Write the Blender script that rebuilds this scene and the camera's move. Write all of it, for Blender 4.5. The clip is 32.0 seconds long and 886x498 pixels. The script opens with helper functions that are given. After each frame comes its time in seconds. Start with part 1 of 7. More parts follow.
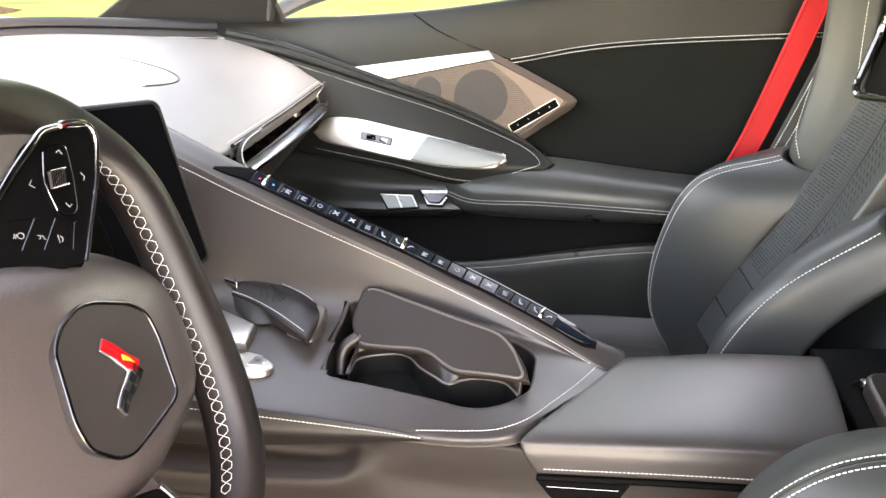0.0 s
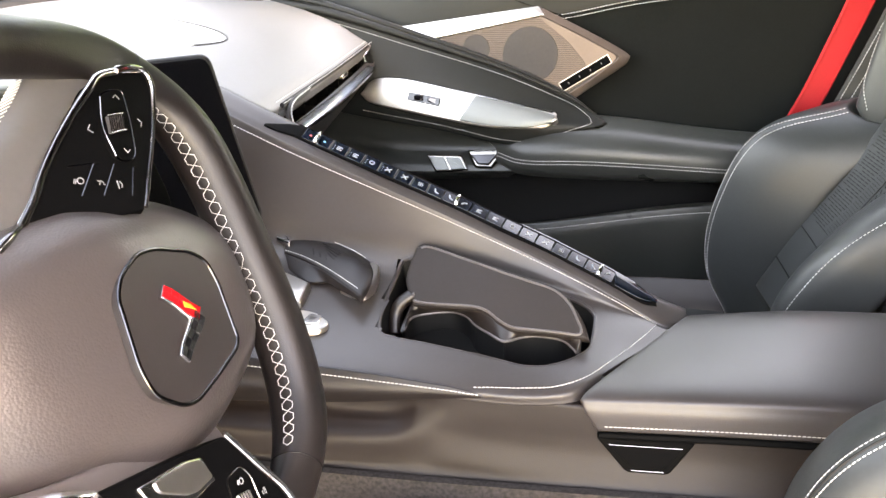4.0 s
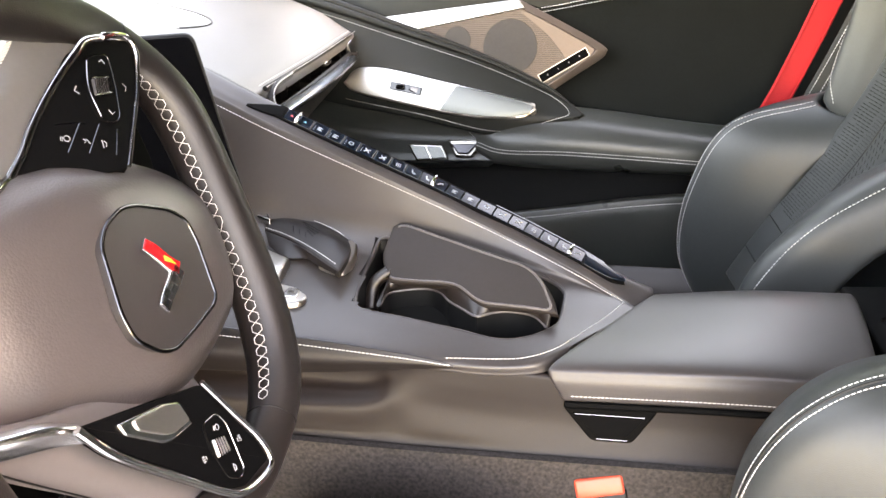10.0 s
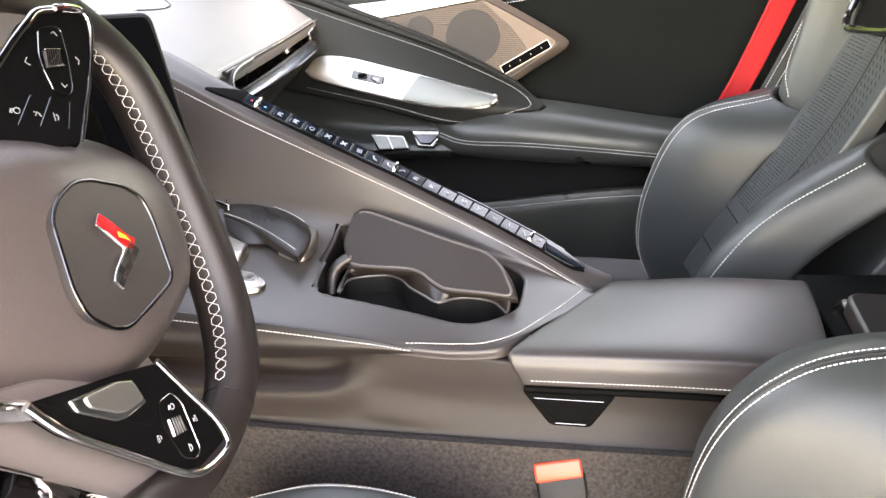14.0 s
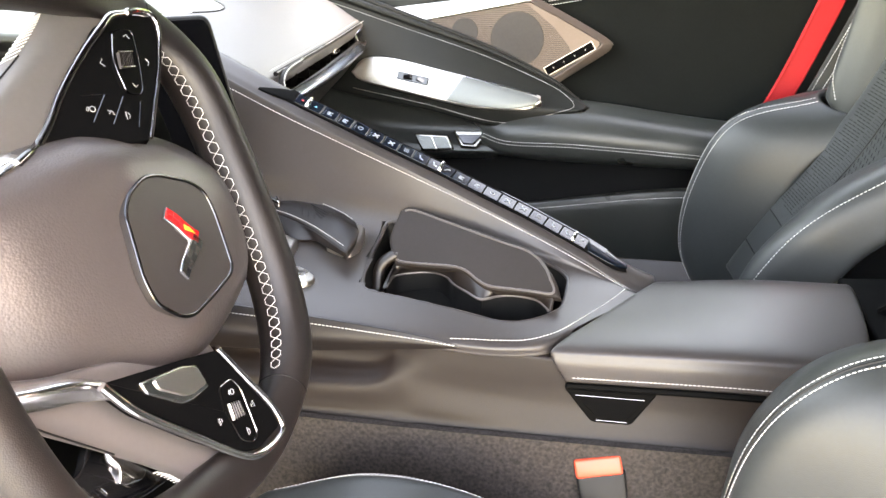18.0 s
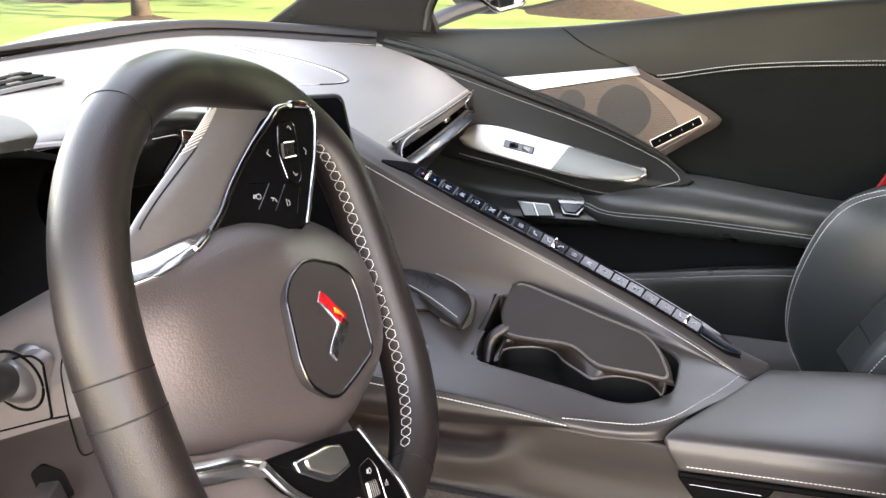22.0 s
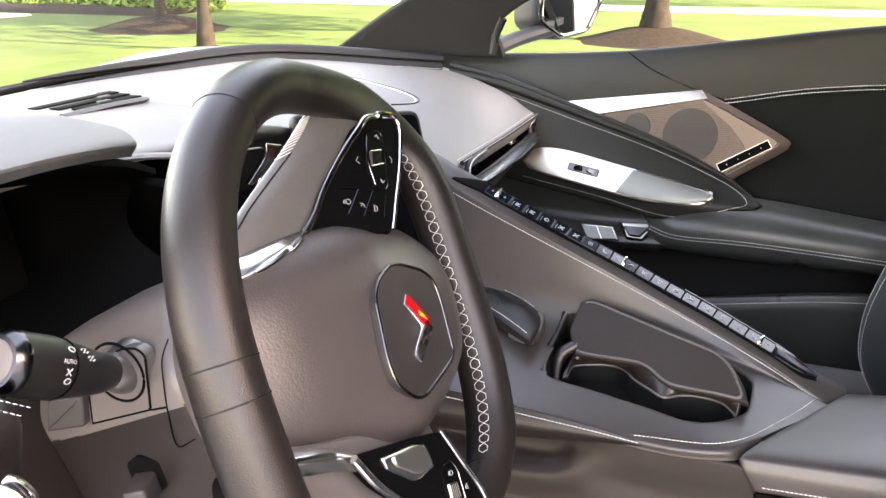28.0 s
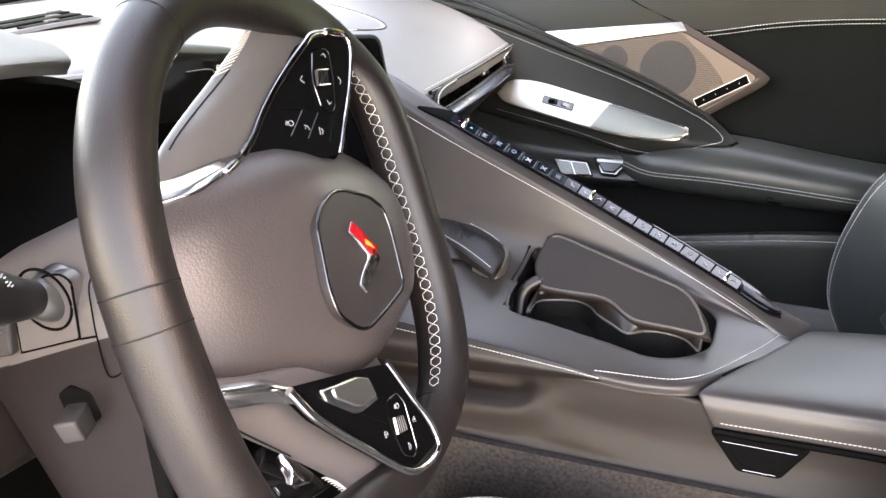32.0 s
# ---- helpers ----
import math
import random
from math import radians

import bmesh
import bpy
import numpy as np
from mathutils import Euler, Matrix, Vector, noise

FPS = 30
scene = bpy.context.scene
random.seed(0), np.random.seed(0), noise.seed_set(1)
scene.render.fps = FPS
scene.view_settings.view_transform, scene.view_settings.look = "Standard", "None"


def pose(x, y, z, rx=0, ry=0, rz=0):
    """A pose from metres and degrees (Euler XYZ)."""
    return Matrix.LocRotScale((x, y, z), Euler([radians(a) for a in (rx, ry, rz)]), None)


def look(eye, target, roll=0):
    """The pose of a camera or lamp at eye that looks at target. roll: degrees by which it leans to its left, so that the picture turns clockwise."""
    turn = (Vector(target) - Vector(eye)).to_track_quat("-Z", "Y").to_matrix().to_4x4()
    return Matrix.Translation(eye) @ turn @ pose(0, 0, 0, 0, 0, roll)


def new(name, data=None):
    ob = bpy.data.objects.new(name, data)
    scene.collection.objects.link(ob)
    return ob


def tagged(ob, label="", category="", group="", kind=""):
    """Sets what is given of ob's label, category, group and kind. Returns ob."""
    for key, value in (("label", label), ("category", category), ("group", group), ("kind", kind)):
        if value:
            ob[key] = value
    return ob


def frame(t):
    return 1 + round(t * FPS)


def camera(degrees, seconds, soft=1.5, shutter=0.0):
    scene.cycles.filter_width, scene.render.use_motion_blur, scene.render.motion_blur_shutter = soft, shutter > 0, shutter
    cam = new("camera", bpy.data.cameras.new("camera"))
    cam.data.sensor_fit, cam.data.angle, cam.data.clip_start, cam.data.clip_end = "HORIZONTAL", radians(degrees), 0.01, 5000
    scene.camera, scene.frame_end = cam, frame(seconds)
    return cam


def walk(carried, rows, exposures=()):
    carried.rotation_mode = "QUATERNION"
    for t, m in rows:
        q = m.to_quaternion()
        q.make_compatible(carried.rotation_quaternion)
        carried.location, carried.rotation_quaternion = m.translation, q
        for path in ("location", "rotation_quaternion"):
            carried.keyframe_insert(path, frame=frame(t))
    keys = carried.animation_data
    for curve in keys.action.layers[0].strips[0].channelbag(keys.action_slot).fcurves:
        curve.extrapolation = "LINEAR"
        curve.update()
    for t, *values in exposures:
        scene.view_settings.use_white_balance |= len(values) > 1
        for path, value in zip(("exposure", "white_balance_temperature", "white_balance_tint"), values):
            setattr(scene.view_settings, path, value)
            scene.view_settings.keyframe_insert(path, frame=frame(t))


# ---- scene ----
# ---- camera ----
cam = camera(57.05, 32.0)
PATH = [
    (0.0, 0.2638, -0.7833, 1.0014, 66.71, 0.20, 8.19),
    (0.5, 0.2574, -0.7991, 1.0034, 66.23, 0.80, 10.50),
    (1.0, 0.2608, -0.7918, 0.9956, 65.48, 1.25, 11.58),
    (1.5, 0.2588, -0.7851, 0.9886, 65.19, 1.76, 11.47),
    (2.0, 0.2541, -0.7861, 0.9880, 65.04, 1.75, 11.30),
    (2.5, 0.2572, -0.7841, 0.9839, 65.03, 1.23, 10.92),
    (4.5, 0.2450, -0.7744, 0.9768, 64.64, 2.04, 10.37),
    (5.0, 0.2483, -0.7740, 0.9750, 64.57, 2.21, 9.81),
    (5.5, 0.2480, -0.7737, 0.9816, 64.78, 2.55, 9.14),
    (6.0, 0.2455, -0.7769, 0.9791, 65.16, 2.39, 8.89),
    (6.5, 0.2440, -0.7819, 0.9776, 65.44, 1.66, 9.08),
    (7.0, 0.2443, -0.7834, 0.9773, 65.46, 1.53, 9.32),
    (7.5, 0.2486, -0.7862, 0.9711, 65.14, 1.52, 9.47),
    (8.0, 0.2500, -0.7880, 0.9695, 64.69, 1.35, 9.49),
    (8.5, 0.2533, -0.7924, 0.9664, 64.59, 0.91, 9.71),
    (9.0, 0.2606, -0.7991, 0.9637, 64.59, 0.78, 10.08),
    (9.5, 0.2617, -0.8025, 0.9682, 64.48, 1.25, 9.98),
    (10.0, 0.2646, -0.8102, 0.9667, 64.82, 0.73, 10.03),
    (10.5, 0.2637, -0.8164, 0.9648, 64.97, 0.27, 10.29),
    (11.0, 0.2619, -0.8142, 0.9682, 64.90, 1.08, 10.19),
    (11.5, 0.2580, -0.8094, 0.9650, 64.95, 1.18, 9.78),
    (12.0, 0.2610, -0.8074, 0.9658, 65.07, 0.78, 9.03),
    (12.5, 0.2663, -0.8063, 0.9623, 65.09, 0.43, 8.16),
    (13.0, 0.2680, -0.8061, 0.9614, 65.23, 0.03, 7.73),
    (13.5, 0.2675, -0.8112, 0.9552, 64.94, -0.59, 7.62),
    (15.5, 0.2533, -0.8167, 0.9561, 64.11, 0.10, 8.41),
    (16.0, 0.2460, -0.8212, 0.9615, 64.21, 0.56, 9.54),
    (16.5, 0.2511, -0.8282, 0.9619, 64.29, 0.54, 10.31),
    (17.0, 0.2572, -0.8354, 0.9590, 64.44, 0.02, 10.53),
    (17.5, 0.2639, -0.8311, 0.9584, 64.67, -0.18, 10.42),
    (18.0, 0.2614, -0.8331, 0.9608, 64.60, -0.27, 10.48),
    (18.5, 0.2568, -0.8329, 0.9582, 64.31, -0.45, 10.73),
    (19.0, 0.2484, -0.8374, 0.9578, 63.66, -0.99, 11.52),
    (19.5, 0.2393, -0.8400, 0.9554, 63.16, -0.98, 12.42),
    (20.0, 0.2364, -0.8412, 0.9611, 63.17, -0.72, 12.66),
    (20.5, 0.2377, -0.8474, 0.9716, 64.01, -0.42, 13.23),
    (21.0, 0.2316, -0.8552, 0.9754, 65.50, -0.64, 15.02),
    (21.5, 0.2242, -0.8508, 0.9840, 66.90, -0.86, 16.15),
    (22.0, 0.2208, -0.8486, 0.9944, 68.03, -0.56, 16.52),
    (22.5, 0.2197, -0.8524, 0.9886, 68.27, -0.40, 16.91),
    (23.0, 0.2183, -0.8569, 0.9865, 67.95, -0.28, 17.17),
    (23.5, 0.2135, -0.8557, 0.9848, 67.50, -0.24, 17.42),
    (24.0, 0.2071, -0.8502, 0.9776, 67.34, -0.09, 17.69),
    (24.5, 0.1979, -0.8542, 0.9767, 67.80, -0.02, 18.29),
    (25.0, 0.1943, -0.8596, 0.9777, 68.47, -0.12, 18.80),
    (25.5, 0.2042, -0.8474, 0.9768, 68.89, 0.07, 18.35),
    (27.5, 0.2005, -0.8732, 0.9873, 70.32, -0.02, 19.84),
    (28.0, 0.2037, -0.8711, 0.9826, 70.08, -0.13, 20.18),
    (28.5, 0.2010, -0.8657, 0.9754, 69.60, -0.43, 20.00),
    (29.0, 0.1968, -0.8649, 0.9746, 69.28, -0.31, 19.84),
    (29.5, 0.2028, -0.8566, 0.9790, 69.22, -0.39, 19.63),
    (30.0, 0.2070, -0.8600, 0.9743, 68.66, -0.30, 19.60),
    (30.5, 0.2111, -0.8642, 0.9754, 68.13, -0.12, 19.78),
    (31.0, 0.2005, -0.8652, 0.9830, 67.94, -0.72, 20.30),
    (31.5, 0.2072, -0.8515, 0.9793, 67.09, -1.05, 20.28),
    (32.0, 0.2190, -0.8435, 0.9664, 65.78, -1.15, 19.31),
]
walk(cam, [(t, pose(x, y, z, rx, ry, rz)) for t, x, y, z, rx, ry, rz in PATH], [(0.0, 5.24, 12500, 28), (1.0, 5.17, 12500, 28), (3.5, 5.29, 12500, 28), (12.0, 5.33, 12400, 28), (16.0, 5.37, 12200, 27), (19.5, 5.35, 11900, 24), (21.0, 4.99, 11600, 26), (23.0, 4.79, 11400, 28), (25.0, 4.89, 11400, 28), (28.0, 4.69, 11400, 30), (31.0, 4.84, 11300, 30), (32.0, 4.95, 11300, 28)])

# ---- world and sun ----
sky_world = bpy.data.worlds.new("sky")
scene.world = sky_world
sky_world.use_nodes = True
wn = sky_world.node_tree
sky = wn.nodes.new("ShaderNodeTexSky")
sky.sky_type = "NISHITA"
sky.sun_disc = False
SUN_EL, SUN_AZ = 27.0, 90.0
sky.sun_elevation, sky.sun_rotation = radians(SUN_EL), radians(SUN_AZ)
wn.links.new(sky.outputs[0], wn.nodes["Background"].inputs[0])
wn.nodes["Background"].inputs[1].default_value = 0.15
sun = new("sun", bpy.data.lights.new("sun", "SUN"))
sun.data.energy, sun.data.angle, sun.data.color = 2.5, radians(0.6), (1.0, 0.985, 0.965)
SUN_DIR = Vector((math.sin(radians(SUN_AZ)) * math.cos(radians(SUN_EL)), math.cos(radians(SUN_AZ)) * math.cos(radians(SUN_EL)), math.sin(radians(SUN_EL))))
sun.matrix_world = look((0, 0, 30), Vector((0, 0, 30)) - SUN_DIR)

# ---- mesh helpers ----
EYE_SIDE = Vector((0.25, -0.85, 1.05))


def spline(pts, n, closed=False):
    """n points of a smooth curve through pts, evenly spaced along it."""
    P = np.array([tuple(p) for p in pts], float)
    m = len(P)
    if m == 2:
        f = np.linspace(0, 1, n)[:, None]
        return P[0] * (1 - f) + P[1] * f
    if closed:
        Q = np.vstack([P[-1], P, P[0], P[1]])
        segs = m
    else:
        Q = np.vstack([2 * P[0] - P[1], P, 2 * P[-1] - P[-2]])
        segs = m - 1
    out = []
    k = 24
    for i in range(segs):
        a, b, c, d = Q[i], Q[i + 1], Q[i + 2], Q[i + 3]
        t = np.linspace(0, 1, k, endpoint=False)[:, None]
        out.append(0.5 * ((2 * b) + (c - a) * t + (2 * a - 5 * b + 4 * c - d) * t * t + (3 * b - a - 3 * c + d) * t ** 3))
    D = np.vstack(out + [P[:1] if closed else P[-1:]])
    s = np.concatenate([[0], np.cumsum(np.linalg.norm(np.diff(D, axis=0), axis=1))])
    want = np.linspace(0, s[-1], n + 1)[:-1] if closed else np.linspace(0, s[-1], n)
    return np.stack([np.interp(want, s, D[:, j]) for j in range(D.shape[1])], 1)


def spline_u(pts, n):
    """Like spline, but even in the control points."""
    P = np.array([tuple(p) for p in pts], float)
    m = len(P)
    f = np.linspace(0, m - 1, n)
    if m == 2:
        return P[0] * (1 - f[:, None]) + P[1] * f[:, None]
    Q = np.vstack([2 * P[0] - P[1], P, 2 * P[-1] - P[-2]])
    i = np.minimum(f.astype(int), m - 2)
    t = (f - i)[:, None]
    a, b, c, d = Q[i], Q[i + 1], Q[i + 2], Q[i + 3]
    return 0.5 * ((2 * b) + (c - a) * t + (2 * a - 5 * b + 4 * c - d) * t * t + (3 * b - a - 3 * c + d) * t ** 3)


def mesh_from(name, verts, faces, smooth=True, sharp=40):
    me = bpy.data.meshes.new(name)
    me.from_pydata([tuple(v) for v in verts], [], [tuple(f) for f in faces])
    me.update()
    if smooth:
        me.polygons.foreach_set("use_smooth", [True] * len(me.polygons))
        if sharp:
            me.set_sharp_from_angle(angle=radians(sharp))
    return me


def thing(name, label, category, at=(0, 0, 0), group="", kind=""):
    ob = new(name)
    ob.empty_display_size = 0.05
    ob.location = at
    return tagged(ob, label, category, group, kind)


def part(name, vf, material, parent=None, label="", smooth=True, sharp=40):
    """One mesh object, under a thing or a part; vf is (verts, faces) in the parent's root coordinates."""
    me = mesh_from(name, vf[0], vf[1], smooth, sharp)
    me.materials.append(material)
    ob = new(name, me)
    if parent is not None:
        ob.parent = parent
        if parent.type == "EMPTY":
            ob.matrix_parent_inverse = parent.matrix_basis.inverted()
    if label:
        tagged(ob, label)
    return ob


def join(*vfs):
    V, F = [], []
    for v, f in vfs:
        o = len(V)
        V += [tuple(p) for p in v]
        F += [tuple(i + o for i in q) for q in f]
    return V, F


class Patch:
    """A smooth panel through a grid of control points, facing a given side, with rolled edges and a thickness."""

    def __init__(self, grid, nu=24, nv=24, facing=EYE_SIDE, way=None):
        rows = [spline_u(r, nv) for r in grid]
        S = np.stack([spline_u([rows[i][j] for i in range(len(rows))], nu) for j in range(nv)], 1)
        du, dv = np.gradient(S, axis=0), np.gradient(S, axis=1)
        N = np.cross(du, dv)
        N /= np.maximum(np.linalg.norm(N, axis=2, keepdims=True), 1e-12)
        to = np.array(way, float) if way is not None else np.array(facing) - S.mean((0, 1))
        if (N * to).sum(2).mean() < 0:
            N = -N
        self.S, self.N, self.nu, self.nv, self.du, self.dv = S, N, nu, nv, du, dv

    def at(self, u, v, lift=0.0):
        i, j = u * (self.nu - 1), v * (self.nv - 1)
        i0, j0 = min(int(i), self.nu - 2), min(int(j), self.nv - 2)
        a, b = i - i0, j - j0
        S, N = self.S, self.N
        mix = lambda A: (A[i0, j0] * (1 - a) + A[i0 + 1, j0] * a) * (1 - b) + (A[i0, j0 + 1] * (1 - a) + A[i0 + 1, j0 + 1] * a) * b
        return mix(S) + mix(N) * lift

    def line(self, uv, n=40, lift=0.0):
        """Points of a curve on the panel, given by its (u, v) control points."""
        return np.array([self.at(min(max(u, 0), 1), min(max(v, 0), 1), lift) for u, v in spline_u(uv, n)])

    def normals(self, uv, n=40):
        return np.array([self.at(min(max(u, 0), 1), min(max(v, 0), 1), 1.0) - self.at(min(max(u, 0), 1), min(max(v, 0), 1), 0.0) for u, v in spline_u(uv, n)])

    def solid(self, thick=0.006, roll=0.004, k=3, edges="tblr"):
        S, N, nu, nv = self.S, self.N, self.nu, self.nv
        tu = self.du / np.maximum(np.linalg.norm(self.du, axis=2, keepdims=True), 1e-12)
        tv = self.dv / np.maximum(np.linalg.norm(self.dv, axis=2, keepdims=True), 1e-12)
        kk = k if roll > 0 else 0
        idx_u = [(0, a) for a in range(kk + 1, 0, -1)] + [(i, 0) for i in range(nu)] + [(nu - 1, a) for a in range(1, kk + 2)]
        idx_v = [(0, a) for a in range(kk + 1, 0, -1)] + [(j, 0) for j in range(nv)] + [(nv - 1, a) for a in range(1, kk + 2)]
        V, F = [], []
        for i, a in idx_u:
            for j, b in idx_v:
                p, n = S[i, j], N[i, j]
                m = max(a, b)
                if m:
                    out = np.zeros(3)
                    if a:
                        out = out + tu[i, j] * (1 if i else -1) * a / m
                    if b:
                        out = out + tv[i, j] * (1 if j else -1) * b / m
                    ang = math.pi / 2 * min(m, kk) / kk if kk else 0
                    down = roll * (1 - math.cos(ang)) + (thick if m > kk else 0)
                    p = p + out * roll * math.sin(ang) - n * down
                V.append(p)
        w = len(idx_v)
        for i in range(len(idx_u) - 1):
            for j in range(w - 1):
                F.append((i * w + j, i * w + j + 1, (i + 1) * w + j + 1, (i + 1) * w + j))
        return V, F


def tube(pts, r, n=10, closed=False, samples=None, squash=1.0, up=(0, 0, 1), caps=True, taper=None):
    P = spline(pts, samples or max(8, len(pts) * 6), closed) if samples != 0 else np.array([tuple(p) for p in pts], float)
    m = len(P)
    T = np.roll(P, -1, 0) - np.roll(P, 1, 0) if closed else np.gradient(P, axis=0)
    T /= np.maximum(np.linalg.norm(T, axis=1, keepdims=True), 1e-12)
    V, F = [], []
    up = np.array(up, float)
    for i in range(m):
        a = np.cross(T[i], up)
        if np.linalg.norm(a) < 1e-4:
            a = np.cross(T[i], (1, 0, 0.01))
        a /= np.linalg.norm(a)
        b = np.cross(a, T[i])
        rr = r * (taper(i / max(1, m - 1)) if taper else 1)
        for k in range(n):
            c = 2 * math.pi * k / n
            V.append(P[i] + a * math.cos(c) * rr + b * math.sin(c) * rr * squash)
    for i in range(m if closed else m - 1):
        j = (i + 1) % m
        for k in range(n):
            l = (k + 1) % n
            F.append((i * n + k, i * n + l, j * n + l, j * n + k))
    if caps and not closed:
        F += [tuple(range(n - 1, -1, -1)), tuple((m - 1) * n + k for k in range(n))]
    return V, F


def stitches(line, normals=None, pitch=0.0052, length=0.0038, r=0.00062, lift=0.0004, slant=0.0):
    """Single thread stitches along a line, each a small rounded dash."""
    P = np.array(line, float)
    seg = np.linalg.norm(np.diff(P, axis=0), axis=1)
    s = np.concatenate([[0], np.cumsum(seg)])
    V, F = [], []
    Nn = np.array(normals, float) if normals is not None else None
    for d in np.arange(pitch / 2, s[-1], pitch):
        c = np.array([np.interp(d, s, P[:, j]) for j in range(3)])
        e = np.array([np.interp(min(d + 0.001, s[-1]), s, P[:, j]) for j in range(3)]) - np.array([np.interp(max(d - 0.001, 0), s, P[:, j]) for j in range(3)])
        e /= max(np.linalg.norm(e), 1e-9)
        nn = np.array([np.interp(d, s, Nn[:, j]) for j in range(3)]) if Nn is not None else np.array(EYE_SIDE) - c
        nn = nn - e * (nn @ e)
        nn /= max(np.linalg.norm(nn), 1e-9)
        b = np.cross(e, nn)
        if slant:
            e = e * math.cos(slant) + b * math.sin(slant)
            b = np.cross(e, nn)
        c = c + nn * lift
        o = len(V)
        h = length / 2
        for q, k in ((-h, 0.45), (-h * 0.6, 1.0), (h * 0.6, 1.0), (h, 0.45)):
            V += [c + e * q + b * r * k, c + e * q + nn * r * k, c + e * q - b * r * k]
        for q in range(3):
            F += [(o + 3 * q, o + 3 * q + 1, o + 3 * q + 4, o + 3 * q + 3), (o + 3 * q + 1, o + 3 * q + 2, o + 3 * q + 5, o + 3 * q + 4)]
        F += [(o, o + 2, o + 1), (o + 9, o + 10, o + 11)]
    return V, F


def offset_line(line, normals, d):
    """A line beside another on the same panel."""
    P, N = np.array(line), np.array(normals)
    T = np.gradient(P, axis=0)
    B = np.cross(T, N)
    B /= np.maximum(np.linalg.norm(B, axis=1, keepdims=True), 1e-12)
    return P + B * d


def rounded(poly, r, n=5):
    """A 2D polygon with its corners rounded."""
    out = []
    m = len(poly)
    rr = r if hasattr(r, "__len__") else [r] * m
    for i in range(m):
        p, a, b = Vector(poly[i]), Vector(poly[i - 1]), Vector(poly[(i + 1) % m])
        da, db = (a - p), (b - p)
        q = min(rr[i], da.length * 0.48, db.length * 0.48)
        s, e = p + da.normalized() * q, p + db.normalized() * q
        for k in range(n + 1):
            t = k / n
            out.append((s * (1 - t) + p * t) * (1 - t) + (p * (1 - t) + e * t) * t)
    return out


def inset(poly, d):
    m = len(poly)
    area = sum(poly[i][0] * poly[(i + 1) % m][1] - poly[(i + 1) % m][0] * poly[i][1] for i in range(m))
    sg = 1 if area > 0 else -1
    out = []
    for i in range(m):
        a, b, c = Vector(poly[i - 1]), Vector(poly[i]), Vector(poly[(i + 1) % m])
        e = (c - a)
        if e.length < 1e-9:
            out.append(b)
            continue
        e.normalize()
        out.append(b + Vector((-e.y, e.x)) * sg * d)
    return out


def plate(poly, frame_m, thick=0.004, bevel=0.001, r=0.0, top=0.0, dome=0.0):
    """An extruded outline with a bevelled edge; frame_m turns (u, v, w) into the world; its face lies at w = top."""
    pts = rounded(poly, r) if r else [Vector(p) for p in poly]
    rings = [(pts, top - thick), (pts, top - bevel), (inset(pts, bevel * 0.4), top - bevel * 0.35), (inset(pts, bevel), top)]
    V, F = [], []
    m = len(pts)
    for ring, w in rings:
        V += [frame_m @ Vector((p[0], p[1], w)) for p in ring]
    for k in range(len(rings) - 1):
        for i in range(m):
            j = (i + 1) % m
            F.append((k * m + i, k * m + j, (k + 1) * m + j, (k + 1) * m + i))
    o = len(V)
    V += V[-m:]
    F.append(tuple(range(o, o + m)))
    F.append(tuple(range(m - 1, -1, -1)))
    area = sum(pts[i][0] * pts[(i + 1) % m][1] - pts[(i + 1) % m][0] * pts[i][1] for i in range(m))
    if area < 0:
        F = [f[::-1] for f in F]
    return V, F


def frame3(o, u, n):
    """A matrix with origin o, its first axis along u and its third along n."""
    n = Vector(n).normalized()
    u = Vector(u)
    u = (u - n * u.dot(n)).normalized()
    v = n.cross(u)
    m = Matrix((u, v, n)).transposed().to_4x4()
    m.translation = Vector(o)
    return m


def block(lo, hi, bevel=0.004, m=Matrix()):
    lo, hi = Vector(lo), Vector(hi)
    c = (lo + hi) / 2
    w = hi - lo
    bm = bmesh.new()
    bmesh.ops.create_cube(bm, size=1.0)
    bmesh.ops.scale(bm, vec=w, verts=bm.verts)
    if bevel:
        bmesh.ops.bevel(bm, geom=bm.edges[:], offset=min(bevel, min(w) * 0.45), segments=3, affect="EDGES", profile=0.5)
    V = [m @ (v.co + c) for v in bm.verts]
    bm.verts.index_update()
    F = [tuple(v.index for v in f.verts) for f in bm.faces]
    bm.free()
    return V, F


def disc(c, n, r, thick, seg=40, bevel=0.0006):
    fm = frame3(c, (0.3, 0.2, 0.93) if abs(Vector(n).normalized().z) < 0.9 else (1, 0, 0), n)
    return plate([(r * math.cos(2 * math.pi * k / seg), r * math.sin(2 * math.pi * k / seg)) for k in range(seg)], fm, thick, bevel)

